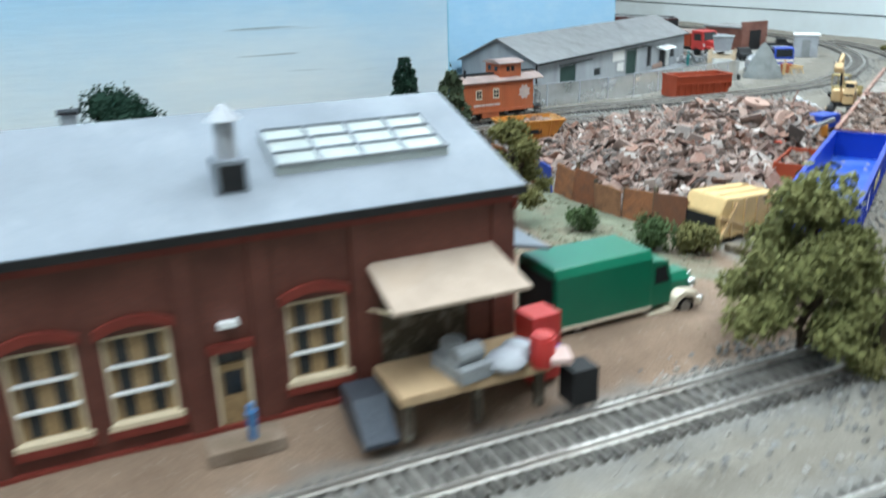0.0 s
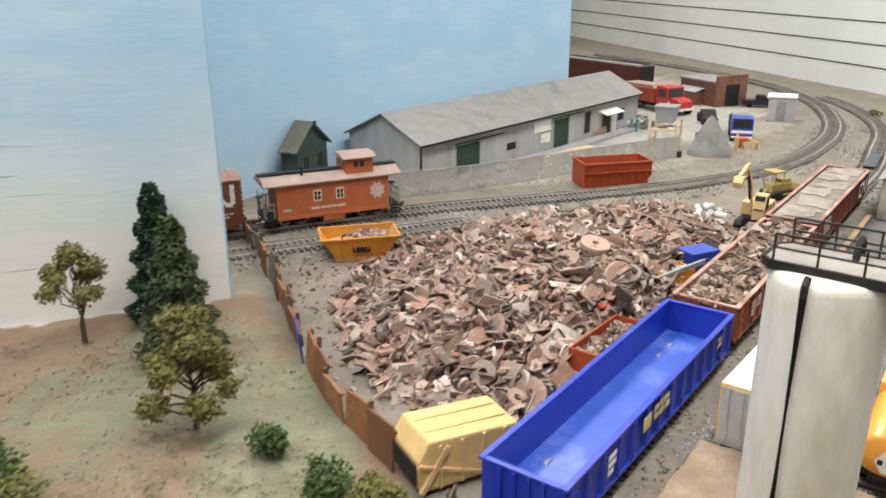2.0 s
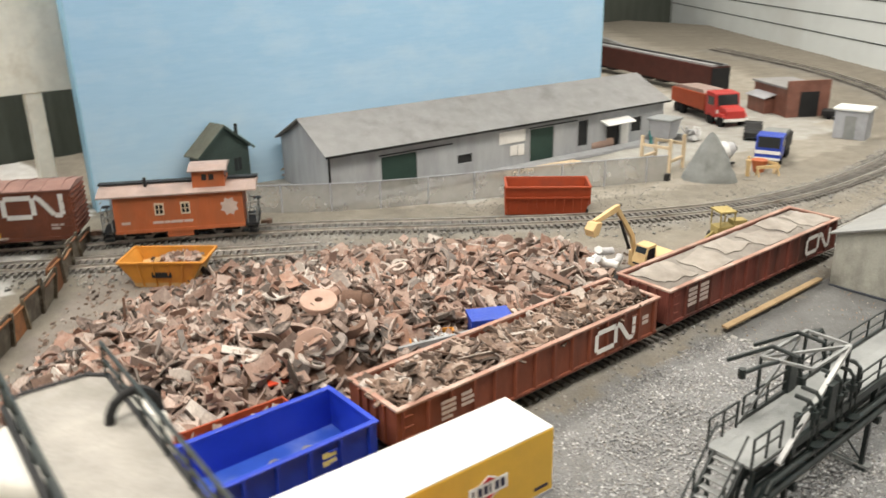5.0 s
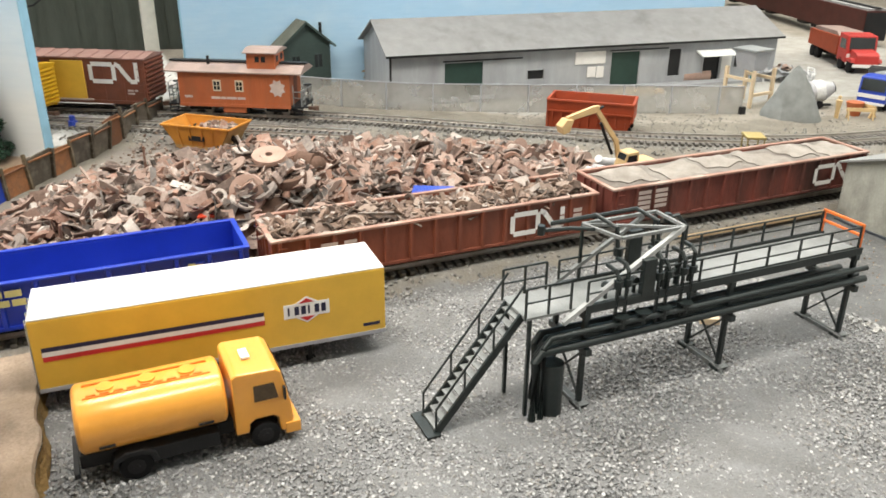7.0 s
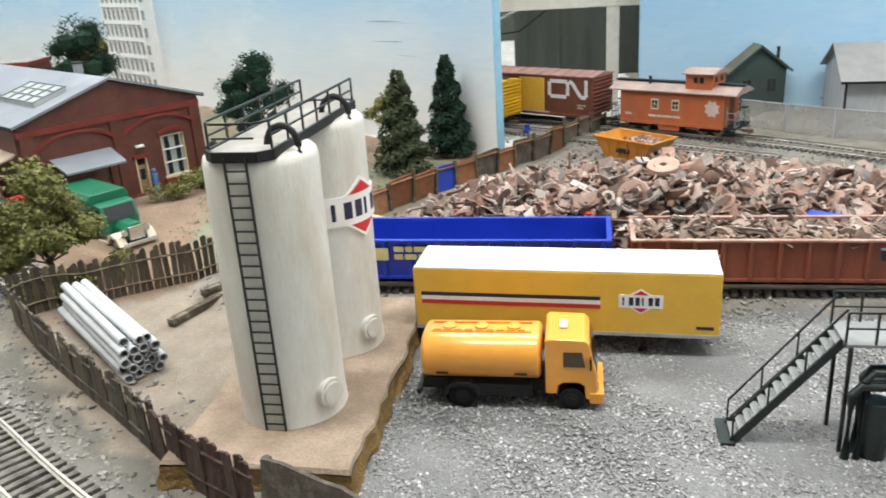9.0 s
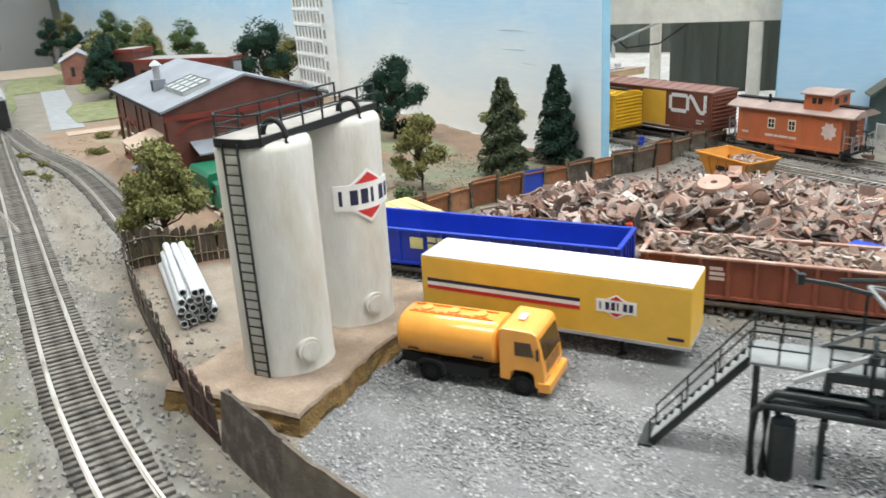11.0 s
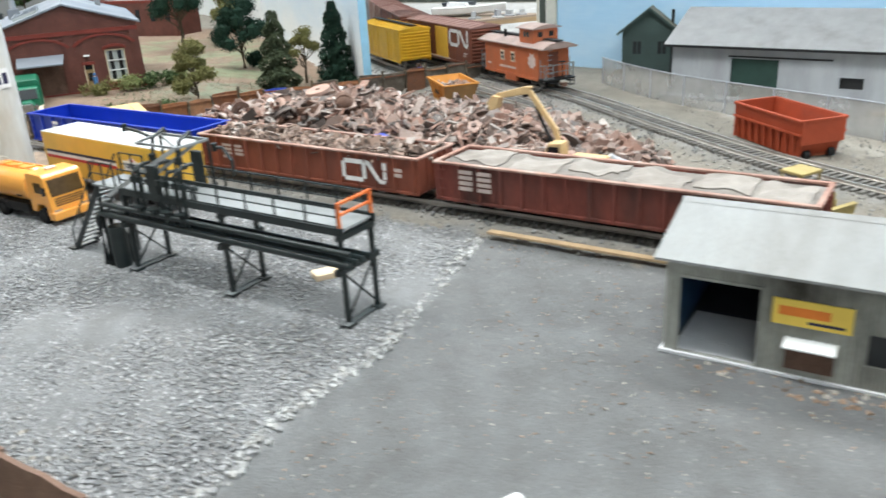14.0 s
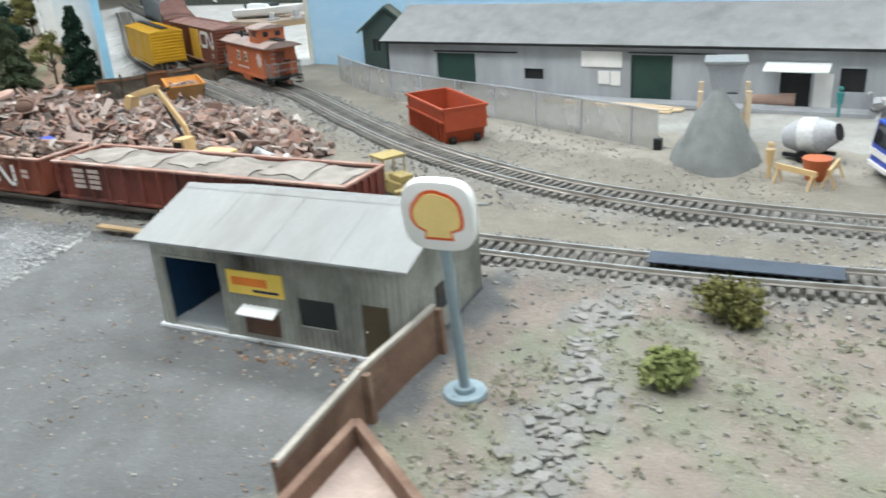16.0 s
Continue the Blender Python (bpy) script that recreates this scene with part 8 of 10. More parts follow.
        part("door_step", bx(a - 0.6, 0.0, -0.3, b + 0.6, 1.3, 0.1), "plinth", dr, "tan stone step")
        part("wall_lamp", bx((a + b) / 2 - 0.3, 0.0, d + 0.85, (a + b) / 2 + 0.3, 0.3, d + 1.0), "white", th)
    part("goods_door", G().box(-0.22, -4.9, 0.6, -0.14, -1.7, 3.9), "fence_brown", th, "brown plank goods door")
    part("goods_door", G().box(-5.6, -0.22, 0.0, -1.9, -0.14, 3.6), "rusty", th, "dark goods door")
    ov = 0.35
    for s in (0, 1):
        e, r_ = (ov, -W / 2) if s == 0 else (-W - ov, -W / 2)
        ze = he - 0.1
        v = [(e, -L - ov, ze), (e, ov, ze), (r_, ov, hr), (r_, -L - ov, hr)]
        v += [(a, b, c + 0.18) for a, b, c in v]
        part("roof_slope", G().add(v, [(3, 2, 1, 0), (4, 5, 6, 7), (0, 1, 5, 4), (1, 2, 6, 5), (2, 3, 7, 6), (3, 0, 4, 7)]), "roof_grey", th, "pale grey roof slope")
        part("eave_strip", G().box(min(e, e + (0.08 if s == 0 else -0.08)), -L - ov, ze - 0.1, max(e, e + (0.08 if s == 0 else -0.08)), ov, ze + 0.16), "soot", th)
    sl = (hr - (he - 0.1)) / (-W / 2 - ov)
    rz = lambda x: he - 0.1 + sl * (x - ov) + 0.18
    up = lambda x, y, d=0.0: (x, y, rz(x) + d)
    v = [up(-2.0, -7.4), up(-2.0, -1.4), up(-4.3, -1.4), up(-4.3, -7.4)]
    fr = part("skylight", G().add([*v, *[(a, b, c + 0.3) for a, b, c in v]], [(3, 2, 1, 0), (4, 5, 6, 7), (0, 1, 5, 4), (1, 2, 6, 5), (2, 3, 7, 6), (3, 0, 4, 7)]), "skylight", th, "milky skylight with grey bars")
    for k in range(5):
        yy = -7.35 + 5.9 * k / 4
        part("glazing_bar", G().beam(up(-1.95, yy, 0.34), up(-4.35, yy, 0.34), 0.1, 0.09), "roof_grey", fr)
    for xx in (-2.0, -2.78, -3.55, -4.3):
        part("glazing_bar", G().beam(up(xx, -7.4, 0.34), up(xx, -1.4, 0.34), 0.09, 0.08), "grey_goods" if xx == -2.0 else "roof_grey", fr)
    vt = part("roof_vent", G().box(-2.4, -9.4, rz(-1.3) - 0.3, -1.3, -8.4, rz(-1.9) + 0.85), "roof_grey", th, "square metal roof vent", bevel=0.05)
    part("vent_louvre", G().box(-1.31, -9.25, rz(-1.3) + 0.1, -1.28, -8.55, rz(-1.9) + 0.7), "soot", vt)
    part("vent_pipe", G().cyl((-1.85, -8.9, rz(-1.9) + 0.8), (-1.85, -8.9, rz(-1.9) + 2.2), 0.32, n=14).cyl((-1.85, -8.9, rz(-1.9) + 2.0), (-1.85, -8.9, rz(-1.9) + 2.45), 0.55, 0.1, n=14), "canopy_grey", vt, smooth=True)
    ch = part("chimney", G().box(-10.6, -13.4, hr - 2.6, -10.0, -12.8, hr + 0.0), "grey_goods", th, "grey chimney", bevel=0.04)
    part("chimney_cap", G().box(-10.7, -13.5, hr + 0.0, -9.9, -12.7, hr + 0.12), "soot", ch)
    # canvas awning over the goods door, small canopy on the gable
    v = [(0.02, -5.3, 4.75), (2.6, -5.4, 4.05), (2.6, -0.7, 4.05), (0.02, -0.8, 4.75)]
    part("awning", G().add([*v, *[(a, b, c - 0.12) for a, b, c in v]], [(0, 1, 2, 3), (7, 6, 5, 4), (0, 4, 5, 1), (1, 5, 6, 2), (2, 6, 7, 3), (3, 7, 4, 0)]), "tan_awning", th, "beige canvas awning")
    for yy in (-5.3, -0.8):
        part("awning_stay", G().beam((2.5, yy, 4.0), (0.1, yy, 3.2), 0.08), "window_frame", th)
    v = [(-1.6, 0.02, 4.1), (-1.6, 2.6, 3.5), (-5.7, 2.6, 3.5), (-5.9, 0.02, 4.1)]
    part("canopy", G().add([*v, *[(a, b, c - 0.14) for a, b, c in v]], [(0, 1, 2, 3), (7, 6, 5, 4), (0, 4, 5, 1), (1, 5, 6, 2), (2, 6, 7, 3), (3, 7, 4, 0)]), "roof_grey", th, "grey sheet canopy")
    # loading platform
    pf = part("loading_platform", G().box(0.2, -5.3, 0.95, 2.7, 0.0, 1.2), "plank", th, "pale plank loading platform")
    for k in range(14):
        yy = -5.27 + k * 0.375
        part("plank", G().box(0.22, yy, 1.203, 2.68, yy + 0.345, 1.26), "plank", pf)
    for yy in (-5.0, -2.6, -0.3):
        for xx in (0.6, 2.4):
            part("platform_post", G().box(xx - 0.14, yy - 0.14, -0.4, xx + 0.14, yy + 0.14, 0.95), "fence_brown", pf)
    part("ramp", G().prism([(0.3, -0.35), (2.5, -0.35), (2.5, -0.2), (1.5, 0.9), (0.3, 0.9)], -6.5, -5.35, "y"), "dark_plate", pf, "dark grey ramp")
    return th


brick_house()


def on_house(x, y):
    """A place in the house's own axes, on the plan."""
    a = radians(-33)
    return 1.7 + x * math.cos(a) - y * math.sin(a), 35.7 + x * math.sin(a) + y * math.cos(a)


def goods(name, g_, mat, x, y, z, turn, label, category, **kw):
    px, py = on_house(x, y)
    single(name, g_, mat, px, py, HZ + z, turn - 33, label, category, **kw)


goods("machine_crate", G().box(-0.9, -0.6, 0, 0.9, 0.6, 0.5).cyl((-0.5, 0, 0.5), (-0.5, 0, 0.95), 0.4, n=12).cyl((0.3, -0.5, 0.75), (0.3, 0.5, 0.75), 0.32, n=12), "grey_goods", 1.9, -2.9, 1.27, 10, "grey machine part on the loading platform", "machine part", bevel=0.04)
goods("grey_sack", G().ball((0, 0, 0.35), 0.7, 12, 0.5), "canopy_grey", 2.5, -1.6, 1.27, 0, "pale grey sacks on the loading platform", "sack", smooth=True)
goods("grey_sack", G().ball((0, 0, 0.35), 0.6, 12, 0.55), "canopy_grey", 2.0, -0.9, 1.27, 0, "pale grey sacks on the loading platform", "sack", smooth=True)
goods("red_drum", G().cyl((0, 0, 0), (0, 0, 1.0), 0.42, n=18).cyl((0, 0, 1.0), (0, 0, 1.1), 0.36, n=18), "red", 2.7, -0.35, 1.27, 0, "bright red drum on the loading platform", "drum", bevel=0.03, smooth=True)
goods("red_crate", G().box(-0.55, -0.6, 0, 0.55, 0.6, 2.5), "red", 0.9, 0.55, -0.2, 5, "tall red crate beside the platform", "crate", bevel=0.05)
goods("striped_parcel", G().box(-0.5, -0.4, 0, 0.5, 0.4, 0.3), "cobalt", 2.3, 0.15, 1.27, 30, "blue parcel on the table", "parcel", bevel=0.03)
goods("striped_parcel", G().box(-0.5, -0.35, 0, 0.5, 0.35, 0.22), "pink_print", 3.0, 0.1, 1.5, -20, "pink and white parcel on the table", "parcel", bevel=0.03)
goods("dark_crate", G().box(-0.45, -0.5, 0, 0.45, 0.5, 1.3), "soot", 2.9, 0.95, -0.25, 0, "dark wooden crate beside the platform", "crate", bevel=0.05)


def little_figure(x, y, z, coat, label, size=1.0):
    g_ = G().cyl((-0.09, 0, 0), (-0.09, 0, 0.9), 0.1, 0.12, 8).cyl((0.09, 0, 0), (0.09, 0, 0.9), 0.1, 0.12, 8).cyl((0, 0, 0.88), (0, 0, 1.6), 0.2, 0.26, 10).ball((0, 0, 1.85), 0.17, 8)
    g_.v = [(a * size, b * size, c * size) for a, b, c in g_.v]
    single("toy_figure", g_, coat, x, y, z, 0, label, "figurine", smooth=True)


px, py = on_house(0.9, -9.5)
little_figure(px, py, HZ - 0.1, "figure", "small blue toy figure on the house step", 0.72)
px, py = on_house(-8.3, 0.9)
little_figure(px, py, HZ + 0.1, "figure", "small dark blue toy figure on the gable step")


def green_lorry():
    th = thing("delivery_truck", 2.6, 40.9, 0.62, -31, "old green box truck with cream wings, parked by the house", "truck")
    G_ = "green_truck"
    part("box_body", G().prism([(-1.35, 0.95), (1.35, 0.95), (1.35, 3.0), (1.15, 3.32), (-1.15, 3.32), (-1.35, 3.0)], -2.6, 2.0, "y"), G_, th, "green box body", bevel=0.08)
    part("body_band", G().box(-1.38, -2.62, 0.85, 1.38, 2.02, 0.98), "cream", th)
    part("rear_door", G().box(-1.1, -2.66, 1.0, 1.1, -2.6, 2.9), "soot", th, "dark rear opening")
    cb = part("cab", G().prism([(2.05, 0.8), (3.2, 0.8), (3.25, 1.75), (2.95, 2.7), (2.1, 2.8)], -1.15, 1.15, "x"), G_, th, bevel=0.08)
    part("windscreen", G().prism([(3.27, 1.78), (2.98, 2.6), (3.0, 2.62), (3.29, 1.8)], -0.95, 0.95, "x"), "glass", cb)
    for sx in (-1, 1):
        part("side_window", G().prism([(2.3, 1.8), (3.05, 1.8), (2.85, 2.5), (2.3, 2.5)], *sorted((sx * 1.152, sx * 1.17)), "x"), "glass", cb)
        ar = [(3.2, 0.5), (3.4, 1.0), (3.9, 1.2), (4.5, 1.05), (4.85, 0.5), (4.6, 0.5), (4.3, 0.85), (3.9, 0.95), (3.6, 0.8), (3.45, 0.5)]
        part("wing", G().prism(ar, *sorted((sx * 0.7, sx * 1.25)), "x"), "cream", th, "cream front wing", bevel=0.03)
        part("headlight", G().cyl((sx * 0.72, 4.45, 1.25), (sx * 0.72, 4.75, 1.25), 0.2, n=12), "chrome", th, smooth=True)
        part("running_board", G().box(sx * 0.8, 2.0, 0.45, sx * 1.25, 3.3, 0.55), "cream", th)
    part("bonnet", G().prism([(-0.62, 0.8), (0.62, 0.8), (0.62, 1.4), (0.35, 1.72), (-0.35, 1.72), (-0.62, 1.4)], 3.2, 4.75, "y"), G_, th, bevel=0.06)
    gr = part("grille", G().box(-0.5, 4.75, 0.75, 0.5, 4.84, 1.6), "chrome", th, "bright grille", bevel=0.03)
    part("bumper", G().box(-1.15, 4.9, 0.45, 1.15, 5.05, 0.68), "chrome", th, bevel=0.03)
    part("chassis", G().box(-0.6, -2.5, 0.5, 0.6, 4.8, 0.86), "soot", th)
    for yy in (-1.4, 4.05):
        wheel_pair(th, 0, yy, 0.46, 1.15)


green_lorry()

# ---- warehouse side behind the main line ----
def warehouse():
    a = V3((-25.11, 93.11))
    b = V3((-21.36, 135.31))
    d = b - a
    th = thing("long_warehouse", a.x, a.y, 0, math.degrees(math.atan2(d.y, d.x)), "long low grey warehouse with a dark grey roof and green doors", "warehouse")
    L, D, he, hr, t = d.length, 9.8, 4.45, 6.8, 0.2
    holes = [(5.2, 9.0, 0.0, 3.4), (13.6, 15.3, 1.45, 2.3), (22.6, 25.8, 0.0, 3.6), (29.2, 30.6, 0.9, 3.6), (33.4, 35.4, 0.2, 2.8), (37.2, 38.8, 1.4, 3.0)]
    cuts = sorted({0.0, L, *[v for h in holes for v in h[:2]]})
    zs = sorted({0.0, he, *[v for h in holes for v in h[2:]]})
    g_ = G()
    for p, q in zip(cuts, cuts[1:]):
        for c, e in zip(zs, zs[1:]):
            if not any(h[0] < (p + q) / 2 < h[1] and h[2] < (c + e) / 2 < h[3] for h in holes):
                g_.box(p, 0, c, q, t, e)
    part("front_wall", g_, "wh_wall", th, "grey plank front wall")
    for k, h in enumerate(holes):
        part("door" if k != 1 and k != 5 else "window", G().box(h[0], 0.1, h[2], h[1], 0.14, h[3]), "door_green" if k in (0, 2) else "soot", th, "dark green sliding door" if k in (0, 2) else "dark opening")
        part("opening_frame", G().box(h[0] - 0.1, -0.05, h[3], h[1] + 0.1, 0.02, h[3] + 0.1).box(h[0] - 0.1, -0.05, h[2], h[0], 0.02, h[3]).box(h[1], -0.05, h[2], h[1] + 0.1, 0.02, h[3]), "wh_wall", th)
    part("door_track", G().box(5.0, -0.12, 3.5, 13.0, -0.02, 3.62), "soot", th)
    part("door_track", G().box(22.4, -0.12, 3.7, 29.0, -0.02, 3.8), "soot", th)
    for yy in (0.0, L - t):
        part("end_wall", G().prism([(t, 0), (D, 0), (D, he), (D / 2, hr - 0.1), (t, he)], yy, yy + t, "x"), "wh_wall", th)
    part("rear_wall", G().box(0, D, 0, L, D + t, he), "wh_wall", th)
    part("corner_post", G().box(-0.06, -0.06, 0, 0.12, 0.06, he), "soot", th)
    for s in (0, 1):
        e = -0.5 if s == 0 else D + 0.5
        v = [(-0.5, e, he - 0.2), (L + 0.5, e, he - 0.2), (L + 0.5, D / 2, hr), (-0.5, D / 2, hr)]
        v += [(p, q, c + 0.12) for p, q, c in v]
        part("roof_slope", G().add(v, [(3, 2, 1, 0), (4, 5, 6, 7), (0, 1, 5, 4), (1, 2, 6, 5), (2, 3, 7, 6), (3, 0, 4, 7)]), "wh_roof", th, "grey tar-paper roof slope")
    part("fascia", G().box(-0.5, -0.56, he - 0.26, L + 0.5, -0.5, he - 0.06), "soot", th)
    part("notice_board", G().box(18.6, -0.09, 2.6, 21.9, -0.01, 3.8), "letter", th, "white notice board")
    part("notice_board", G().box(20.0, -0.09, 1.3, 20.9, -0.01, 2.3).box(21.0, -0.09, 1.2, 21.8, -0.01, 2.3), "letter", th, "two white notices")
    part("door_canopy", G().prism([(0.0, 3.35), (-1.3, 2.95), (-1.3, 2.85), (0.0, 3.15)], 32.4, 36.6, "x"), "white", th, "white sheet canopy")
    part("white_panel", G().box(35.6, -0.08, 0.0, 36.8, -0.01, 2.6), "letter", th)
    part("dock", G().box(-0.5, -1.6, 0, L + 1.0, 0, 0.28), "wh_wall", th, "low concrete dock")


warehouse()


def green_shed():
    th = thing("small_shed", -36.1, 87.5, 0, 282, "small dark green shed with a steep roof and stovepipe", "shed")
    w, l, he, hr = 2.6, 1.8, 4.3, 6.35
    part("body", G().prism([(-w, 0), (w, 0), (w, he), (0, hr - 0.15), (-w, he)], 0.02, l, "y"), "shed_green", th)
    for sx in (-1, 1):
        v = [(sx * (w + 0.5), 0.02, he - 0.4), (sx * (w + 0.5), l + 0.3, he - 0.4), (0, l + 0.3, hr), (0, 0.02, hr)]
        v += [(p, q, c + 0.14) for p, q, c in v]
        part("roof_slope", G().add(v, [(3, 2, 1, 0), (4, 5, 6, 7), (0, 1, 5, 4), (1, 2, 6, 5), (2, 3, 7, 6), (3, 0, 4, 7)]), "shed_roof", th, "olive-grey shingle roof")
        part("barge_board", G().beam((sx * (w + 0.5), l + 0.32, he - 0.42), (0, l + 0.32, hr - 0.02), 0.06, 0.2), "shed_green", th)
    for k in range(11):
        zz = 0.35 + k * 0.36
        part("siding_board", G().box(-w, l + 0.002, zz, w, l + 0.03, zz + 0.32), "shed_green", th)
    for xx in (-1.25, 1.15):
        fr = part("window", G().box(xx - 0.5, l + 0.031, 1.9, xx + 0.5, l + 0.06, 3.3), "shed_green", th)
        part("pane", G().box(xx - 0.4, l + 0.061, 2.0, xx - 0.04, l + 0.07, 3.2).box(xx + 0.04, l + 0.061, 2.0, xx + 0.4, l + 0.07, 3.2), "glass", fr)
    part("stovepipe", G().cyl((-2.1, 0.9, 4.3), (-2.1, 0.9, 6.1), 0.15, n=10), "soot", th)


green_shed()


def mesh_fence():
    line = smooth_line([(-28.55, 85.5), (-25.84, 88.63), (-21.68, 94.46), (-18.34, 101.55), (-14.59, 110.51), (-10.42, 119.47), (-9.28, 121.34)], 2.1)
    th = thing("netting_fence", 0, 0, 0, 0, "long fence of grey see-through netting on thin posts", "fence")
    h = 2.45
    for k, (a, b) in enumerate(zip(line, line[1:])):
        d = V3((b[0] - a[0], b[1] - a[1], 0)).normalized()
        nrm = V3((-d.y, d.x, 0)) * 0.012
        v = [V3((a[0], a[1], 0.0)) + nrm, V3((b[0], b[1], 0.0)) + nrm, V3((b[0], b[1], h)) + nrm, V3((a[0], a[1], h)) + nrm]
        v += [p - 2 * nrm for p in v]
        part("netting", G().add(v, [(0, 1, 2, 3), (7, 6, 5, 4), (0, 4, 5, 1), (1, 5, 6, 2), (2, 6, 7, 3), (3, 7, 4, 0)]), "netting", th)
        if k % 2 == 0:
            part("post", G().cyl((a[0], a[1], 0), (a[0], a[1], h + 0.05), 0.07, n=8), "canopy_grey", th)
    part("top_wire", G().tube([(p[0], p[1], h) for p in line], 0.05, 5), "canopy_grey", th)


mesh_fence()


def red_bin():
    a, b = V3((-12.15, 101.9)), V3((-7.6, 107.0))
    d = b - a
    th = thing("roll_off_bin", (a.x + b.x) / 2, (a.y + b.y) / 2, 0, math.degrees(math.atan2(d.y, d.x)), "rust-red open roll-off waste bin with ribbed sides", "waste bin")
    L, D, H = d.length, 3.2, 2.45
    l2 = L / 2
    R = "bin_red"
    for yy, sg in ((0.0, -1), (D, 1)):
        tp, bt = yy, yy - sg * 0.12
        v = [(-l2, tp, H), (l2, tp, H), (l2 - 0.05, bt, 1.55), (l2 - 0.35, bt - sg * 0.1, 0.12), (-l2 + 0.15, bt - sg * 0.1, 0.12), (-l2 + 0.05, bt, 1.55)]
        v += [(p, q - sg * 0.14, c) for p, q, c in v]
        n_ = 6
        f_ = [tuple(range(n_)), tuple(range(2 * n_ - 1, n_ - 1, -1))] + [(k, (k + 1) % n_, n_ + (k + 1) % n_, n_ + k) for k in range(n_)]
        part("side", G().add(v, f_), R, th)
        for k in range(9):
            xx = -l2 + 0.4 + (L - 1.0) * k / 8
            part("side_rib", G().beam((xx, tp + sg * 0.02, 1.55), (xx, bt - sg * 0.02, 0.2), 0.16, 0.12), R, th)
        part("waist_rail", G().beam((-l2, tp + sg * 0.03, 1.6), (l2, tp + sg * 0.03, 1.6), 0.14, 0.12), R, th)
        part("rim", G().beam((-l2 - 0.06, yy, H), (l2 + 0.06, yy, H), 0.2, 0.18), R, th, bevel=0.03)
    for xx in (-l2, l2):
        part("end", G().box(xx - 0.07, 0.06, 0.15 if xx < 0 else 1.0, xx + 0.07, D - 0.06, H), R, th)
        part("rim", G().box(xx - 0.1, 0, H - 0.1, xx + 0.1, D, H + 0.1), R, th, bevel=0.03)
    v = [(l2, 0.2, 1.0), (l2, D - 0.2, 1.0), (l2 - 0.5, D - 0.3, 0.1), (l2 - 0.5, 0.3, 0.1)]
    part("tail_slope", G().add(v + [(p - 0.1, q, c) for p, q, c in v], [(0, 1, 2, 3), (7, 6, 5, 4), (0, 4, 5, 1), (1, 5, 6, 2), (2, 6, 7, 3), (3, 7, 4, 0)]), R, th)
    part("base", G().box(-l2 + 0.1, 0.25, 0.08, l2 - 0.4, D - 0.25, 0.22), "bin_inside", th)
    for yy in (0.7, D - 0.7):
        part("skid", G().box(-l2 + 0.2, yy - 0.12, 0.0, l2 - 0.5, yy + 0.12, 0.1), "soot", th)
        part("roller", G().cyl((l2 - 0.3, yy - 0.2, 0.28), (l2 - 0.3, yy + 0.2, 0.28), 0.28, n=12), "soot", th)
    part("dust_layer", G().box(-l2 + 0.2, 0.3, 0.23, l2 - 0.6, D - 0.3, 0.4), "bin_inside", th)


red_bin()

# sand pile
rp = random.Random(5)
n_, v, f = 30, [], []
for i in range(13):
    rr = 2.5 * (i / 12) ** 0.9
    for k in range(n_):
        a = 2 * math.pi * k / n_
        w = rr * (1 + 0.08 * math.sin(3 * a + 1) + rp.uniform(-0.06, 0.06))
        v.append((w * math.cos(a), w * math.sin(a), 4.35 * (1 - (i / 12) ** 1.22) + rp.uniform(-0.09, 0.09) - (0.15 if i == 12 else 0)))
f = [(i * n_ + k, (i + 1) * n_ + k, (i + 1) * n_ + (k + 1) % n_, i * n_ + (k + 1) % n_) for i in range(12) for k in range(n_)]
single("sand_cone", G().add(v, f), "pile", -7.82, 124.2, 0, 0, "steep cone of grey sand beside the netting fence", "sand pile", smooth=True)


def plank_set(x, y, z, turn, count, ln, label, mat="pale_wood"):
    th = thing("plank_stack", x, y, z, turn, label, "planks")
    for k in range(count):
        part("plank", G().box(-ln / 2, -0.35, 0, ln / 2, 0.35, 0.12, Matrix.Translation((rnd.uniform(-0.4, 0.4), (k % 3) * 0.75 - 0.7 + rnd.uniform(-0.1, 0.1), (k // 3) * 0.13)) @ Matrix.Rotation(rnd.uniform(-0.05, 0.05), 4, "Z")), mat, th)


plank_set(-21.68, 114.68, 0.02, 76, 5, 10.5, "pale new planks lying before the warehouse")
th = thing("plank_pile", -33.35, 95.92, 0.0, 30, "loose pile of pinkish boards by the shed", "planks")
for k in range(9):
    m = Matrix.Translation((rnd.uniform(-1.2, 1.2), rnd.uniform(-0.8, 0.8), 0.15 + 0.13 * k)) @ Matrix.Rotation(rnd.uniform(-0.5, 0.5), 4, "Z") @ Matrix.Rotation(rnd.uniform(-0.08, 0.08), 4, "Y")
    part("plank", G().box(-2.3, -0.22, 0, 2.3, 0.22, 0.1, m), "spool" if k % 2 else "plank", th)


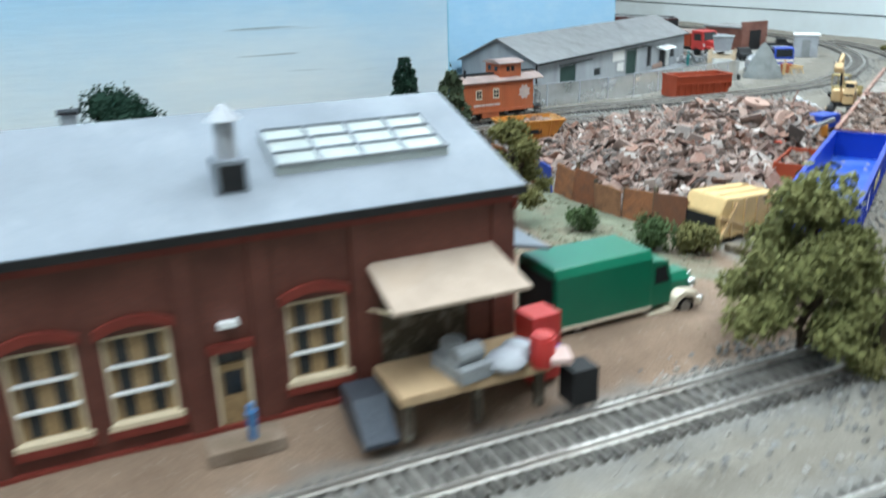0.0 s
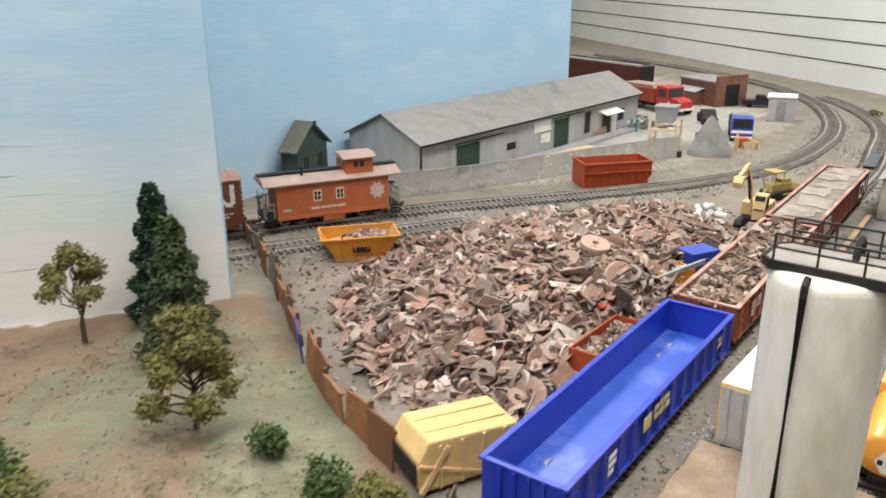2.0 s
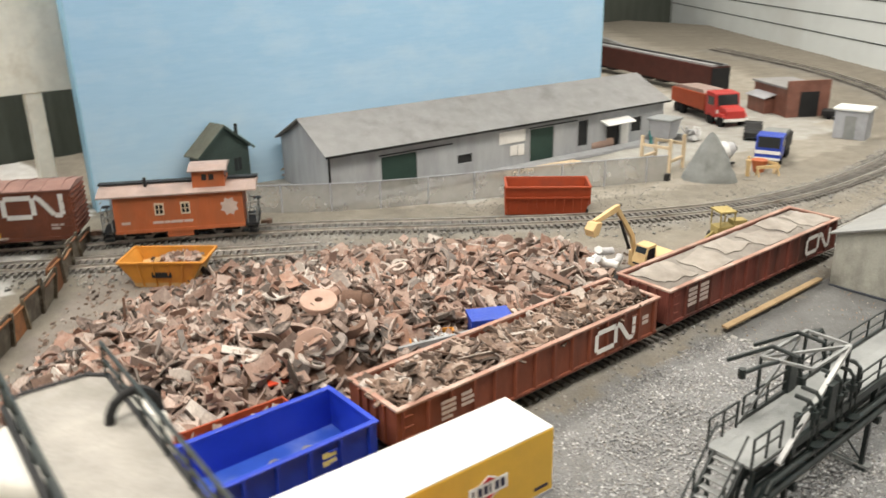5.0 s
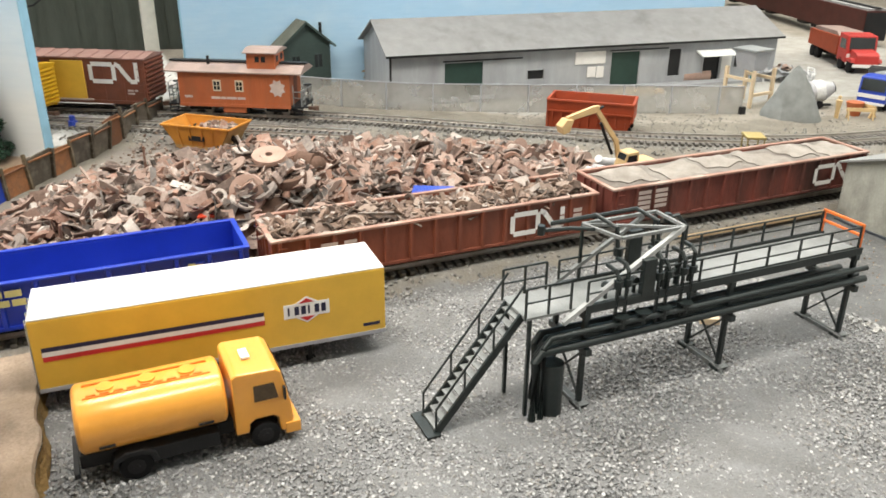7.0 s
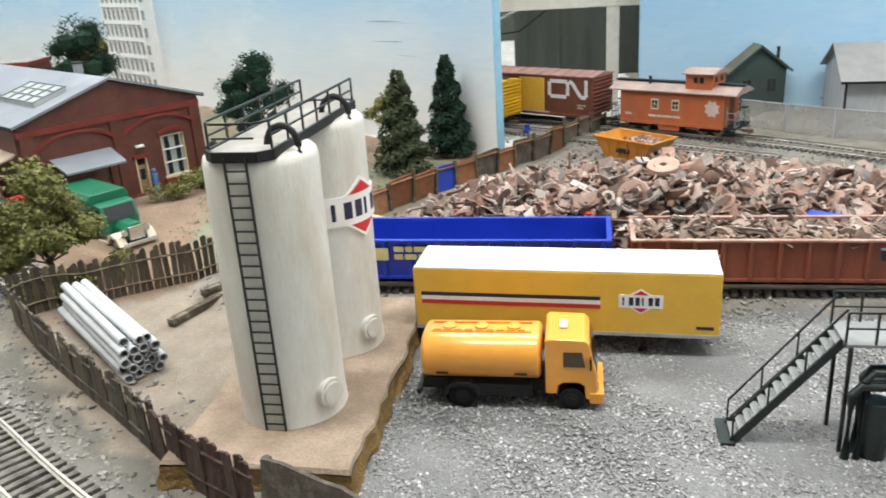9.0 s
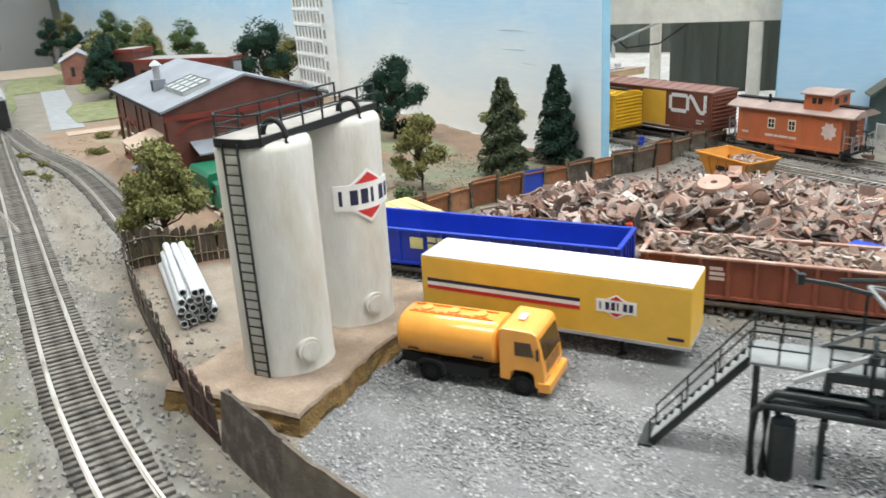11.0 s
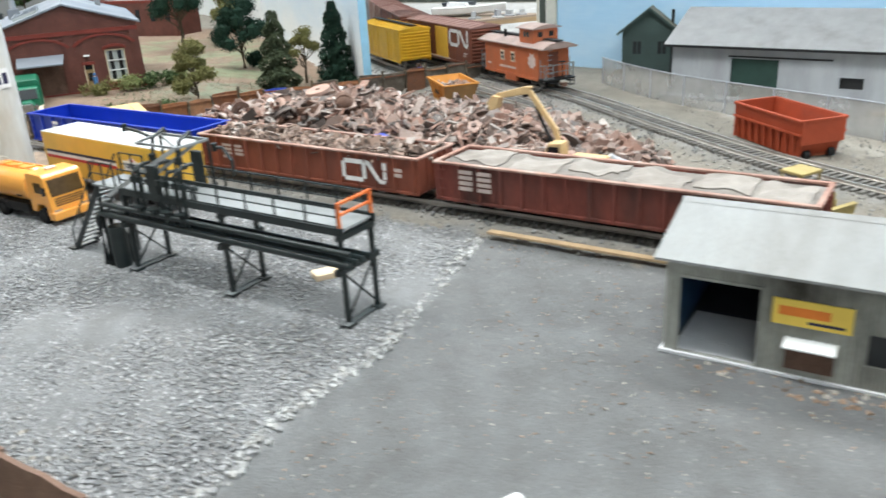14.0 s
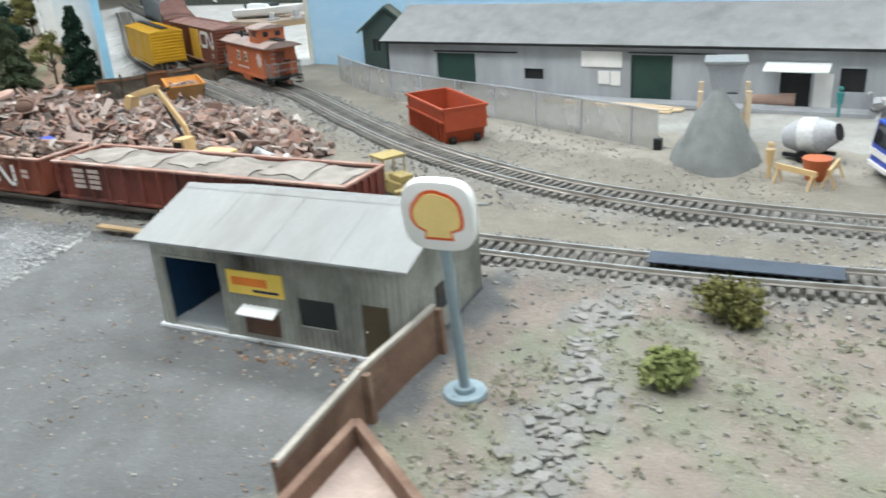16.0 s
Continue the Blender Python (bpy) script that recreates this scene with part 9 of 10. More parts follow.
def feed_hopper():
    th = thing("concrete_hopper", -12.92, 123.84, 0, 8, "grey bin on a pale timber frame", "hopper")
    v = [(-1.2, -1.15, 5.0), (1.2, -1.15, 5.0), (1.2, 1.15, 5.0), (-1.2, 1.15, 5.0), (-0.95, -0.8, 3.2), (0.95, -0.8, 3.2), (0.95, 0.8, 3.2), (-0.95, 0.8, 3.2)]
    part("bin", G().add(v, [(0, 1, 2, 3), (7, 6, 5, 4), (0, 4, 5, 1), (1, 5, 6, 2), (2, 6, 7, 3), (3, 7, 4, 0)]), "canopy_grey", th, bevel=0.06)
    part("bin_rim", G().box(-1.3, -1.25, 4.9, 1.3, 1.25, 5.12), "deck_grey", th, bevel=0.04)
    for sx in (-1.5, 1.5):
        for sy in (-1.4, 1.4):
            part("leg", G().beam((sx, sy, 0), (sx, sy, 3.4), 0.28), "pale_wood", th)
    part("cross_beam", G().beam((-1.6, -1.4, 2.5), (1.6, -1.4, 2.5), 0.25).beam((-1.6, 1.4, 2.5), (1.6, 1.4, 2.5), 0.25).beam((-1.5, -1.4, 1.2), (-1.5, 1.4, 1.2), 0.25).beam((1.5, -1.4, 1.2), (1.5, 1.4, 1.2), 0.25), "pale_wood", th)


feed_hopper()


def cement_mixer():
    th = thing("cement_mixer", -9.8, 129.05, 0, 70, "small white cement mixer drum on a frame", "cement mixer")
    part("drum", G().cyl((-1.4, 0, 1.1), (-0.4, 0, 1.3), 0.6, 1.05, n=18).cyl((-0.4, 0, 1.3), (0.5, 0, 1.45), 1.05, 1.0, n=18).cyl((0.5, 0, 1.45), (1.5, 0, 1.75), 1.0, 0.5, n=18), "white_junk", th, smooth=True)
    part("mouth", G().cyl((1.5, 0, 1.75), (1.56, 0, 1.77), 0.5, n=16), "soot", th)
    part("frame", G().beam((-1.2, -0.7, 0.3), (1.2, -0.7, 0.3), 0.2).beam((-1.2, 0.7, 0.3), (1.2, 0.7, 0.3), 0.2).box(-0.4, -0.9, 0.2, 0.4, 0.9, 0.5), "soot", th)
    for sy in (-0.9, 0.9):
        part("wheel", G().cyl((0, sy, 0.35), (0, sy + 0.2 * (1 if sy > 0 else -1), 0.35), 0.35, n=14), "tyre", th)


cement_mixer()


def road_truck(x, y, turn, cab_mat, body, label, ln=6.0, grow=1.0, bonnet=False):
    th = thing("dump_truck", x, y, 0, turn, label, "truck")
    th.scale = (grow, grow, grow)
    if bonnet:
        part("bonnet", G().prism([(ln / 2, 0.75), (ln / 2 + 1.5, 0.75), (ln / 2 + 1.5, 1.5), (ln / 2 + 1.2, 1.72), (ln / 2, 1.85)], -0.95, 0.95, "y"), cab_mat, th, bevel=0.1)
        part("bumper", G().box(ln / 2 + 1.5, -1.2, 0.55, ln / 2 + 1.62, 1.2, 0.8), "letter", th, "white bumper")
        for sy in (-1, 1):
            part("wheel", G().cyl((ln / 2 + 0.8, sy * 0.85, 0.5), (ln / 2 + 0.8, sy * 1.25, 0.5), 0.5, n=16), "tyre", th)
            part("mudguard", G().prism([(ln / 2 + 0.1, 0.9), (ln / 2 + 1.4, 0.9), (ln / 2 + 1.2, 1.2), (ln / 2 + 0.4, 1.2)], *sorted((sy * 0.9, sy * 1.28)), "y"), cab_mat, th, bevel=0.05)
    part("cab", G().prism([(ln / 2 - 1.9, 0.7), (ln / 2, 0.7), (ln / 2, 1.7), (ln / 2 - 0.2, 2.9), (ln / 2 - 1.9, 3.0)], -1.25, 1.25, "y"), cab_mat, th, bevel=0.08)
    part("windscreen", G().prism([(ln / 2 + 0.01, 1.75), (ln / 2 - 0.18, 2.75), (ln / 2 - 0.15, 2.78), (ln / 2 + 0.04, 1.75)], -1.05, 1.05, "y"), "glass", th)
    for sy in (-1, 1):
        part("side_window", G().prism([(ln / 2 - 1.5, 1.8), (ln / 2 - 0.3, 1.8), (ln / 2 - 0.4, 2.6), (ln / 2 - 1.5, 2.6)], *sorted((sy * 1.26, sy * 1.28)), "y"), "glass", th)
        for xx in (-ln / 2 + 0.8, -ln / 2 + 1.9, ln / 2 - 1.0):
            part("wheel", G().cyl((xx, sy * 0.85, 0.5), (xx, sy * 1.25, 0.5), 0.5, n=16), "tyre", th)
    part("chassis", G().box(-ln / 2, -0.6, 0.5, ln / 2 - 0.2, 0.6, 0.85), "soot", th)
    part("front_band", G().box(ln / 2, -1.2, 1.1, ln / 2 + 0.05, 1.2, 1.45).box(ln / 2, -1.2, 0.55, ln / 2 + 0.12, 1.2, 0.75), "letter", th, "white front bands")
    bd = part("dump_body", G().prism([(-ln / 2 - 0.3, 1.0), (ln / 2 - 2.1, 1.0), (ln / 2 - 2.0, 2.6), (-ln / 2 - 0.3, 2.4)], -1.3, 1.3, "y"), body, th, bevel=0.05)
    part("load", G().prism([(-ln / 2, 2.35), (ln / 2 - 2.3, 2.5), (ln / 2 - 3.0, 2.9), (-ln / 2 + 0.6, 2.75)], -1.1, 1.1, "y"), "pile" if body == "soot" else "orange_roof", bd)


road_truck(-7.71, 135.31, -70, "cobalt", "soot", "blue lorry with a black tipper body, facing the track")
road_truck(-25.43, 149.69, -27, "red", "bin_red", "red bonneted tipper lorry with a loaded rust-red body", 8.4, 1.3, True)


def barrier(x, y, turn, label):
    th = thing("work_barrier", x, y, 0, turn, label, "barrier", "yellow barriers")
    part("top_bar", G().box(-1.2, -0.06, 0.75, 1.2, 0.06, 1.05), "machine", th)
    for xx in (-1.0, 1.0):
        part("leg", G().beam((xx, -0.35, 0), (xx, 0, 0.9), 0.1).beam((xx, 0.35, 0), (xx, 0, 0.9), 0.1), "machine", th)


barrier(-4.38, 128.64, 58, "yellow folding work barrier")
barrier(-5.42, 130.41, -10, "yellow folding work barrier")
single("terracotta_pot", G().cyl((0, 0, 0), (0, 0, 1.2), 0.5, 0.75, n=16), "orange", -5.84, 129.58, 0, 0, "orange-brown tub by the sand pile", "tub", smooth=True)
single("marker_block", G().box(-0.25, -0.25, 0, 0.25, 0.25, 0.7), "soot", -9.9, 120.51, 0, 0, "small dark block at the end of the fence", "block", bevel=0.04)
little_figure(-5.63, 127.28, 0.0, "machine", "small toy figure in yellow beside the barrier")
little_figure(-19.17, 130.31, 0.3, "teal", "small teal toy figure before the warehouse")
single("old_boiler", G().cyl((-1.6, 0, 0.65), (1.6, 0, 0.65), 0.65, n=18).box(-1.2, -0.4, 0, -0.9, 0.4, 0.3).box(0.9, -0.4, 0, 1.2, 0.4, 0.3), "spool", -22.72, 125.93, 0.0, 84, "pinkish boiler lying before the warehouse", "boiler", smooth=True)
for k, (x, y) in enumerate(((-20.63, 133.01), (-19.38, 134.26), (-21.05, 135.93), (-18.13, 136.56))):
    g_ = G()
    for _ in range(14):
        q = rnd.randrange(len(SHAPES))
        g_.add(SHAPES[q].v, SHAPES[q].f, Matrix.LocRotScale((rnd.uniform(-0.8, 0.8), rnd.uniform(-0.8, 0.8), rnd.uniform(0.15, 1.1)), Euler((rnd.uniform(-1, 1), rnd.uniform(-1, 1), rnd.uniform(0, 6))), (0.9,) * 3))
    single("junk_heap", g_, ("white_junk", "grey_goods", "scrap", "white_junk")[k], x, y, 0, 0, "small pile of grey and white oddments by the warehouse", "junk pile", kind="stuff")


def brick_shed():
    th = thing("brick_shed", -19.59, 160.31, 0, -30, "small flat-roofed red brick shed with a dark doorway", "shed")
    part("wall_block", G().box(-4.6, -2.6, 0, 3.6, 2.6, 3.5), "brick2", th)
    part("front_wall", G().box(3.6, -2.9, 0, 4.0, 2.9, 4.6), "brick2", th)
    part("doorway", G().box(4.0, -1.2, 0, 4.05, 1.4, 3.2), "soot", th, "dark doorway")
    part("flat_roof", G().box(-4.9, -2.9, 3.5, 3.6, 2.9, 3.75), "wh_roof", th)
    part("lean_to", G().box(-3.6, -4.0, 0, 0.6, -2.6, 1.9), "brick2", th)
    part("lean_to_roof", G().prism([(-4.3, 1.9), (-2.6, 2.4), (-2.6, 2.5), (-4.3, 2.0)], -3.9, 0.9, "x"), "canopy_grey", th)


brick_shed()


def steel_box():
    th = thing("storage_cabin", -6.88, 150.73, 0, 12, "small pale grey cabin with a white lid roof", "cabin")
    part("wall_block", G().box(-1.7, -1.4, 0, 1.7, 1.4, 3.2), "canopy_grey", th, bevel=0.04)
    part("roof", G().box(-1.9, -1.6, 3.2, 1.9, 1.6, 3.45), "white", th, bevel=0.03)
    part("door", G().box(-0.6, -1.43, 0.1, 0.6, -1.4, 2.6), "deck_grey", th)


steel_box()


def small_car(x, y, turn, mat, label):
    th = thing("parked_pickup", x, y, 0, turn, label, "pickup")
    part("body", G().prism([(-2.4, 0.4), (2.4, 0.4), (2.4, 1.0), (1.2, 1.15), (0.7, 1.8), (-0.5, 1.85), (-0.7, 1.1), (-2.4, 1.1)], -0.95, 0.95, "y"), mat, th, bevel=0.08)
    part("windows", G().prism([(0.62, 1.2), (0.5, 1.7), (-0.4, 1.72), (-0.5, 1.2)], -0.97, 0.97, "y"), "glass", th)
    for xx in (-1.5, 1.5):
        for sy in (-1, 1):
            part("wheel", G().cyl((xx, sy * 0.7, 0.4), (xx, sy * 0.98, 0.4), 0.4, n=14), "tyre", th)


small_car(-14.38, 142.81, -60, "soot", "black pickup parked by the lorries")
small_car(-12.3, 159.9, 20, "soot", "dark forklift-sized truck by the brick shed")


# far train and the line along the back wall
def far_car(x, y, turn, mat, ln, label):
    th = thing("hopper_wagon", x, y, 0, turn, label, "hopper wagon", "far train")
    part("body", G().box(-ln / 2, -1.6, 1.3, ln / 2, 1.6, 4.6), mat, th, bevel=0.05)
    for k in range(9):
        xx = -ln / 2 + ln * (k + 0.5) / 9
        part("side_rib", G().box(xx - 0.1, -1.75, 1.4, xx + 0.1, -1.6, 4.5), mat, th)
    part("load", G().box(-ln / 2 + 0.3, -1.3, 4.6, ln / 2 - 0.3, 1.3, 4.85), "grey_car", th)
    part("running_board", G().box(-ln / 2, -0.4, 4.9, ln / 2, 0.4, 5.0), "soot", th)
    for xx in (-1, 1):
        part("end_frame", G().box(xx * ln / 2 - 0.1, -1.5, 0.9, xx * ln / 2 + 0.1, 1.5, 4.4), "soot", th, "black wagon end")
    for xx in (-ln / 2 + 2.4, ln / 2 - 2.4):
        part("truck", G().box(xx - 1.1, -1.0, 0.75, xx + 1.1, 1.0, 1.3), "soot", th)


for k in range(3):
    t = k * 17.0
    far_car(-38.8 - t * 0.86, 164.9 + t * 0.32, 159.6, "far_red", 16, "dark red-brown wagon in the far train")
single("storage_track_wall", G().box(-30, -0.5, 0, 30, 0.5, 1.6), "grey_car", -66, 190, 0, -35, "low dark retaining edge far off", "retaining wall", kind="structure")

def relay_hut():
    th = thing("relay_hut", 9.4, 151.2, 0, 8, "small dark grey flat-roofed hut beside the far curve", "hut")
    part("wall_block", G().box(-1.6, -1.5, 0, 1.6, 1.5, 2.5), "grey_goods", th, bevel=0.04)
    part("roof", G().prism([(-1.85, 2.5), (1.85, 2.5), (1.85, 2.62), (0, 2.86), (-1.85, 2.62)], -1.75, 1.75, "y"), "canopy_grey", th, "pale grey roof")
    part("door", G().box(-0.5, -1.55, 0.05, 0.5, -1.502, 2.0), "dark_plate", th)


relay_hut()

# ---- trees and bushes ----
def leaf_cloud(g_, centre, radius, count, r, size, squash=0.8):
    """Small crumpled flakes scattered through a clump, denser at its skin."""
    cx_, cy_, cz = centre
    for _ in range(count):
        a, u = r.uniform(0, 6.2832), r.uniform(-1, 1)
        q = radius * (0.45 + 0.55 * r.random() ** 0.5) * (1 + 0.18 * math.sin(5 * a + 7 * u))
        s = math.sqrt(1 - u * u)
        p = V3((cx_ + q * s * math.cos(a), cy_ + q * s * math.sin(a), cz + q * u * squash))
        w = 0.68 * size * r.uniform(0.6, 1.4)
        m = Euler((r.uniform(-1.2, 1.2), r.uniform(-1.2, 1.2), r.uniform(0, 6.28))).to_matrix()
        n = len(g_.v)
        for dx, dy, dz in ((-w, -w * 0.4, 0), (w * 0.2, -w * 0.8, w * 0.25), (w, w * 0.3, 0), (-w * 0.1, w * 0.7, w * 0.3)):
            g_.v.append(tuple(p + m @ V3((dx, dy, dz))))
        g_.f += [(n, n + 1, n + 3), (n + 1, n + 2, n + 3)]


def limb(g_, a, b, r0, r1, r, bend=0.12):
    a, b = V3(a), V3(b)
    d = (b - a).length * bend
    pts_ = [a.lerp(b, k / 4) + V3((r.uniform(-d, d), r.uniform(-d, d), 0)) * (0 < k < 4) for k in range(5)]
    g_.tube(pts_, r0, 6, r1)


def broadleaf(x, y, z, h, spread, leaf, seed, label, bare=0.3, clumps=9, flakes=150, size=0.17, name="model_tree"):
    r = random.Random(seed)
    th = thing(name, x, y, z, 0, label, "tree")
    tr, cr = G(), G()
    limb(tr, (0, 0, -0.1), (r.uniform(-0.2, 0.2), r.uniform(-0.2, 0.2), h * 0.75), 0.14 * h / 5, 0.05, r, 0.04)
    clumps = int(clumps * 1.7)
    for k in range(clumps):
        a = 6.2832 * k * 0.382 + r.uniform(-0.4, 0.4)
        ring = (k % 5) / 4
        zz = h * (bare + (1 - bare) * (0.25 + 0.55 * ring + r.uniform(-0.08, 0.08)))
        q = spread * (1.0 - 0.6 * ring) * r.uniform(0.65, 1.05)
        c = (q * math.cos(a), q * math.sin(a), zz)
        limb(tr, (0, 0, zz * r.uniform(0.45, 0.7)), c, 0.06 * h / 5, 0.02, r)
        rc = spread * r.uniform(0.27, 0.43)
        cr.ball(c, rc * 0.62, 7)
        leaf_cloud(cr, c, rc, flakes * 2, r, size * 0.8)
    leaf_cloud(cr, (0, 0, h * 0.9), spread * 0.5, flakes * 2, r, size)
    part("trunk", tr, "bark", th, "thin grey-brown trunk and limbs", smooth=True)
    part("crown", cr, leaf, th, tidy=False)
    return th


def conifer(x, y, z, h, spread, leaf, seed, label, flakes=2600):
    r = random.Random(seed)
    th = thing("model_conifer", x, y, z, 0, label, "tree")
    part("trunk", G().cyl((0, 0, -0.1), (0, 0, h * 0.95), 0.16, 0.03, 8), "bark", th)
    cr = G().cyl((0, 0, h * 0.06), (0, 0, h * 0.9), spread * 0.55, 0.04, n=10)
    for _ in range(flakes * 2):
        t = r.random() ** 0.75
        zz = h * (1 - t) * 0.97 + 0.05 * h
        a = r.uniform(0, 6.2832)
        tier = 1 + 0.22 * math.sin(zz * 5.2 / h * 6.0 + 2.0 * math.sin(a * 2 + seed))
        q = spread * (0.12 + 0.88 * t ** 0.8) * (0.55 + 0.45 * r.random() ** 0.4) * tier
        p = V3((q * math.cos(a), q * math.sin(a), zz))
        w = r.uniform(0.1, 0.22)
        m = Euler((r.uniform(-0.9, 0.9), r.uniform(-0.9, 0.9), a)).to_matrix()
        n = len(cr.v)
        for dx, dy, dz in ((-w * 0.4, -w * 0.5, 0.03), (w * 1.1, -w * 0.2, -0.06), (w * 0.9, w * 0.35, -0.05), (-w * 0.3, w * 0.5, 0.05)):
            cr.v.append(tuple(p + m @ V3((dx, dy, dz))))
        cr.f += [(n, n + 1, n + 2), (n, n + 2, n + 3)]
    part("crown", cr, leaf, th, tidy=False)


def bush(x, y, w, h, leaf, seed, label, flakes=500, size=0.14):
    r = random.Random(seed)
    th = thing("model_bush", x, y, soil(x, y), 0, label, "bush")
    g_ = G()
    for k in range(4):
        limb(g_, (0, 0, -0.1), (r.uniform(-w, w) * 0.5, r.uniform(-w, w) * 0.5, h * 0.6), 0.06, 0.02, r)
    part("stem", g_, "bark", th)
    c = G()
    for k in range(6):
        leaf_cloud(c, (r.uniform(-0.55, 0.55) * w, r.uniform(-0.55, 0.55) * w, h * r.uniform(0.3, 0.62)), w * r.uniform(0.4, 0.55), flakes // 3, r, size, h / w * 0.8)
    part("foliage", c, leaf, th, tidy=False)


broadleaf(-20.2, 55.2, 0.2, 5.6, 1.75, "leaf_olive", 1, "small olive-leaved model tree with a bare lower trunk", 0.5, 8, 110)
conifer(-19.6, 60.2, 0, 8.4, 1.95, "leaf_dark", 2, "dark green model conifer against the painted sky", 3200)
conifer(-14.0, 57.4, 0, 8.1, 2.1, "leaf_grey", 3, "grey-green model conifer beside the dark one", 3200)
broadleaf(-7.2, 53.0, soil(-7.2, 53.0), 6.1, 2.0, "leaf_olive", 4, "yellow-green leafy model tree with low limbs", 0.12, 13, 170)
bush(-3.1, 53.6, 1.1, 1.7, "leaf_mid", 5, "dark green bush by the yard fence")
bush(1.5, 52.6, 1.25, 2.0, "leaf_mid", 6, "rounded green bush by the fence", 900)
bush(3.5, 53.4, 1.25, 1.8, "leaf_olive", 7, "rounded olive bush by the fence", 900)
broadleaf(10.4, 42.8, soil(10.4, 42.8), 7.0, 2.6, "leaf_shag", 8, "large loose olive-green model tree near the plank fence", 0.1, 16, 260, 0.19)
bush(11.6, 45.4, 1.3, 1.9, "leaf_shag", 9, "olive undergrowth at the plank fence", 900)
bush(11.0, 43.9, 1.0, 1.2, "leaf_olive", 19, "dry olive undergrowth at the end of the siding", 700)
bush(12.6, 42.8, 1.1, 1.0, "leaf_olive", 20, "dry olive undergrowth at the end of the siding", 600)
bush(8.6, 45.6, 1.1, 1.6, "leaf_shag", 21, "loose green undergrowth beneath the large tree", 800)
broadleaf(-25.4, 40.5, soil(-25.4, 40.5), 8.2, 3.3, "leaf_dark", 10, "dark round-headed model tree behind the house", 0.28, 13, 220)
broadleaf(-37.5, 14.9, 0.2, 12.0, 4.0, "leaf_dark", 12, "tall dark model tree beyond the house", 0.3, 13, 240)
bush(-27.6, 40.6, 1.3, 2.2, "leaf_dark", 14, "dark bush before the painted sky", 700)
bush(-30.4, 37.2, 1.2, 1.8, "leaf_dark", 15, "dark bush before the painted sky", 600)
for k, (x, y, w) in enumerate(((-8.4, 44.4, 1.6), (-6.2, 43.8, 1.8), (-3.6, 42.8, 1.5), (-10.6, 45.2, 1.3), (-13.0, 43.8, 1.2))):
    bush(x, y, w, 1.7 if k < 4 else 1.1, ("leaf_mid", "leaf_moss", "leaf_olive")[k % 3], 30 + k, "low green bush against the house gable", 600)
bush(11.6, 127.6, 1.3, 1.7, "leaf_olive", 50, "olive-green bush in the rough ground", 900)
bush(16.4, 126.4, 1.15, 1.0, "leaf_moss", 51, "bright green low bush in the rough ground", 800)
for k, (x, y, h) in enumerate(((-50.8, -27.6, 10), (-62, -30, 9), (-70, -38, 10), (-74, -56, 9), (-88, -62, 10), (-60, 2, 8), (-96, -96, 11), (-84, -104, 10), (-56, -34, 10), (-47, -24, 9), (-66, -24, 11), (-78, -46, 11), (-83, -72, 9), (-104, -84, 12), (-110, -106, 12))):
    broadleaf(x, y, 0.1, h, 3.2, ("leaf_dark", "leaf_mid", "leaf_olive")[k % 3], 60 + k, "model tree in the town beyond the house", 0.1, 14, 130, 0.24)
for k, (x, y) in enumerate(((-20.7, 2.8), (-12.9, 10.9), (-22.5, 4.6))):
    bush(x, y, 1.3, 0.8, "leaf_olive", 90 + k, "olive green hedge beside the siding", 500)
for k, (x, y) in enumerate(((-3.4, 12.0), (-1.6, 16.4), (-9.0, 4.0), (1.4, 9.0), (-13, -6), (-6.5, 10))):
    bush(x, y, 0.8, 0.4, "leaf_olive", 80 + k, "small olive bush beside the track", 300)

broadleaf(12.6, 148.6, 0.0, 9.5, 2.2, "leaf_mid", 110, "tall green model tree by the far grey hut", 0.15, 13, 170, 0.2)
for k, (x, y, w) in enumerate(((3.6, 158.6, 1.0), (6.4, 156.6, 0.8), (12.5, 152.6, 1.2))):
    bush(x, y, w, 0.9, ("leaf_olive", "leaf_mid")[k % 2], 120 + k, "low green bush beside the far curve", 400)

# scattered turf and leaf litter in the yards
r9 = random.Random(21)


def tuft_sheet(name, poly, count, leaf, label, size=0.09):
    xs0, xs1 = min(p[0] for p in poly), max(p[0] for p in poly)
    ys0, ys1 = min(p[1] for p in poly), max(p[1] for p in poly)
    g_ = G()
    k = 0
    while k < count:
        x, y = r9.uniform(xs0, xs1), r9.uniform(ys0, ys1)
        if not inside(poly, np.array([x]), np.array([y]))[0] or float(wobble(np.array([x]), np.array([y]), 0.35, 3.0)[0]) + r9.uniform(-0.7, 0.7) < -0.1:
            k += 0.2
            continue
        k += 1
        leaf_cloud(g_, (x, y, soil(x, y) + 0.05), r9.uniform(0.1, 0.28), 7, r9, size, 0.5)
    ob = new(name, as_mesh(name, g_, leaf, tidy=False))
    tagged(ob, label, "grass", kind="stuff")


tuft_sheet("dry_grass", [(-24, 52), (-10, 44), (4, 46), (8, 50), (1, 56), (-16, 64)], 1500, "turf", "patchy dry grass in the house yard")
tuft_sheet("rough_grass", [(16, 121.5), (11, 124), (12, 140), (40, 140), (40, 118), (28, 118)], 2200, "turf", "patchy dry grass beyond the hut")
tuft_sheet("bank_grass", [(-30, 0), (-2, 0), (4, 20), (-6, 22), (-20, 24)], 300, "leaf_olive", "green turf beside the tracks in the town")


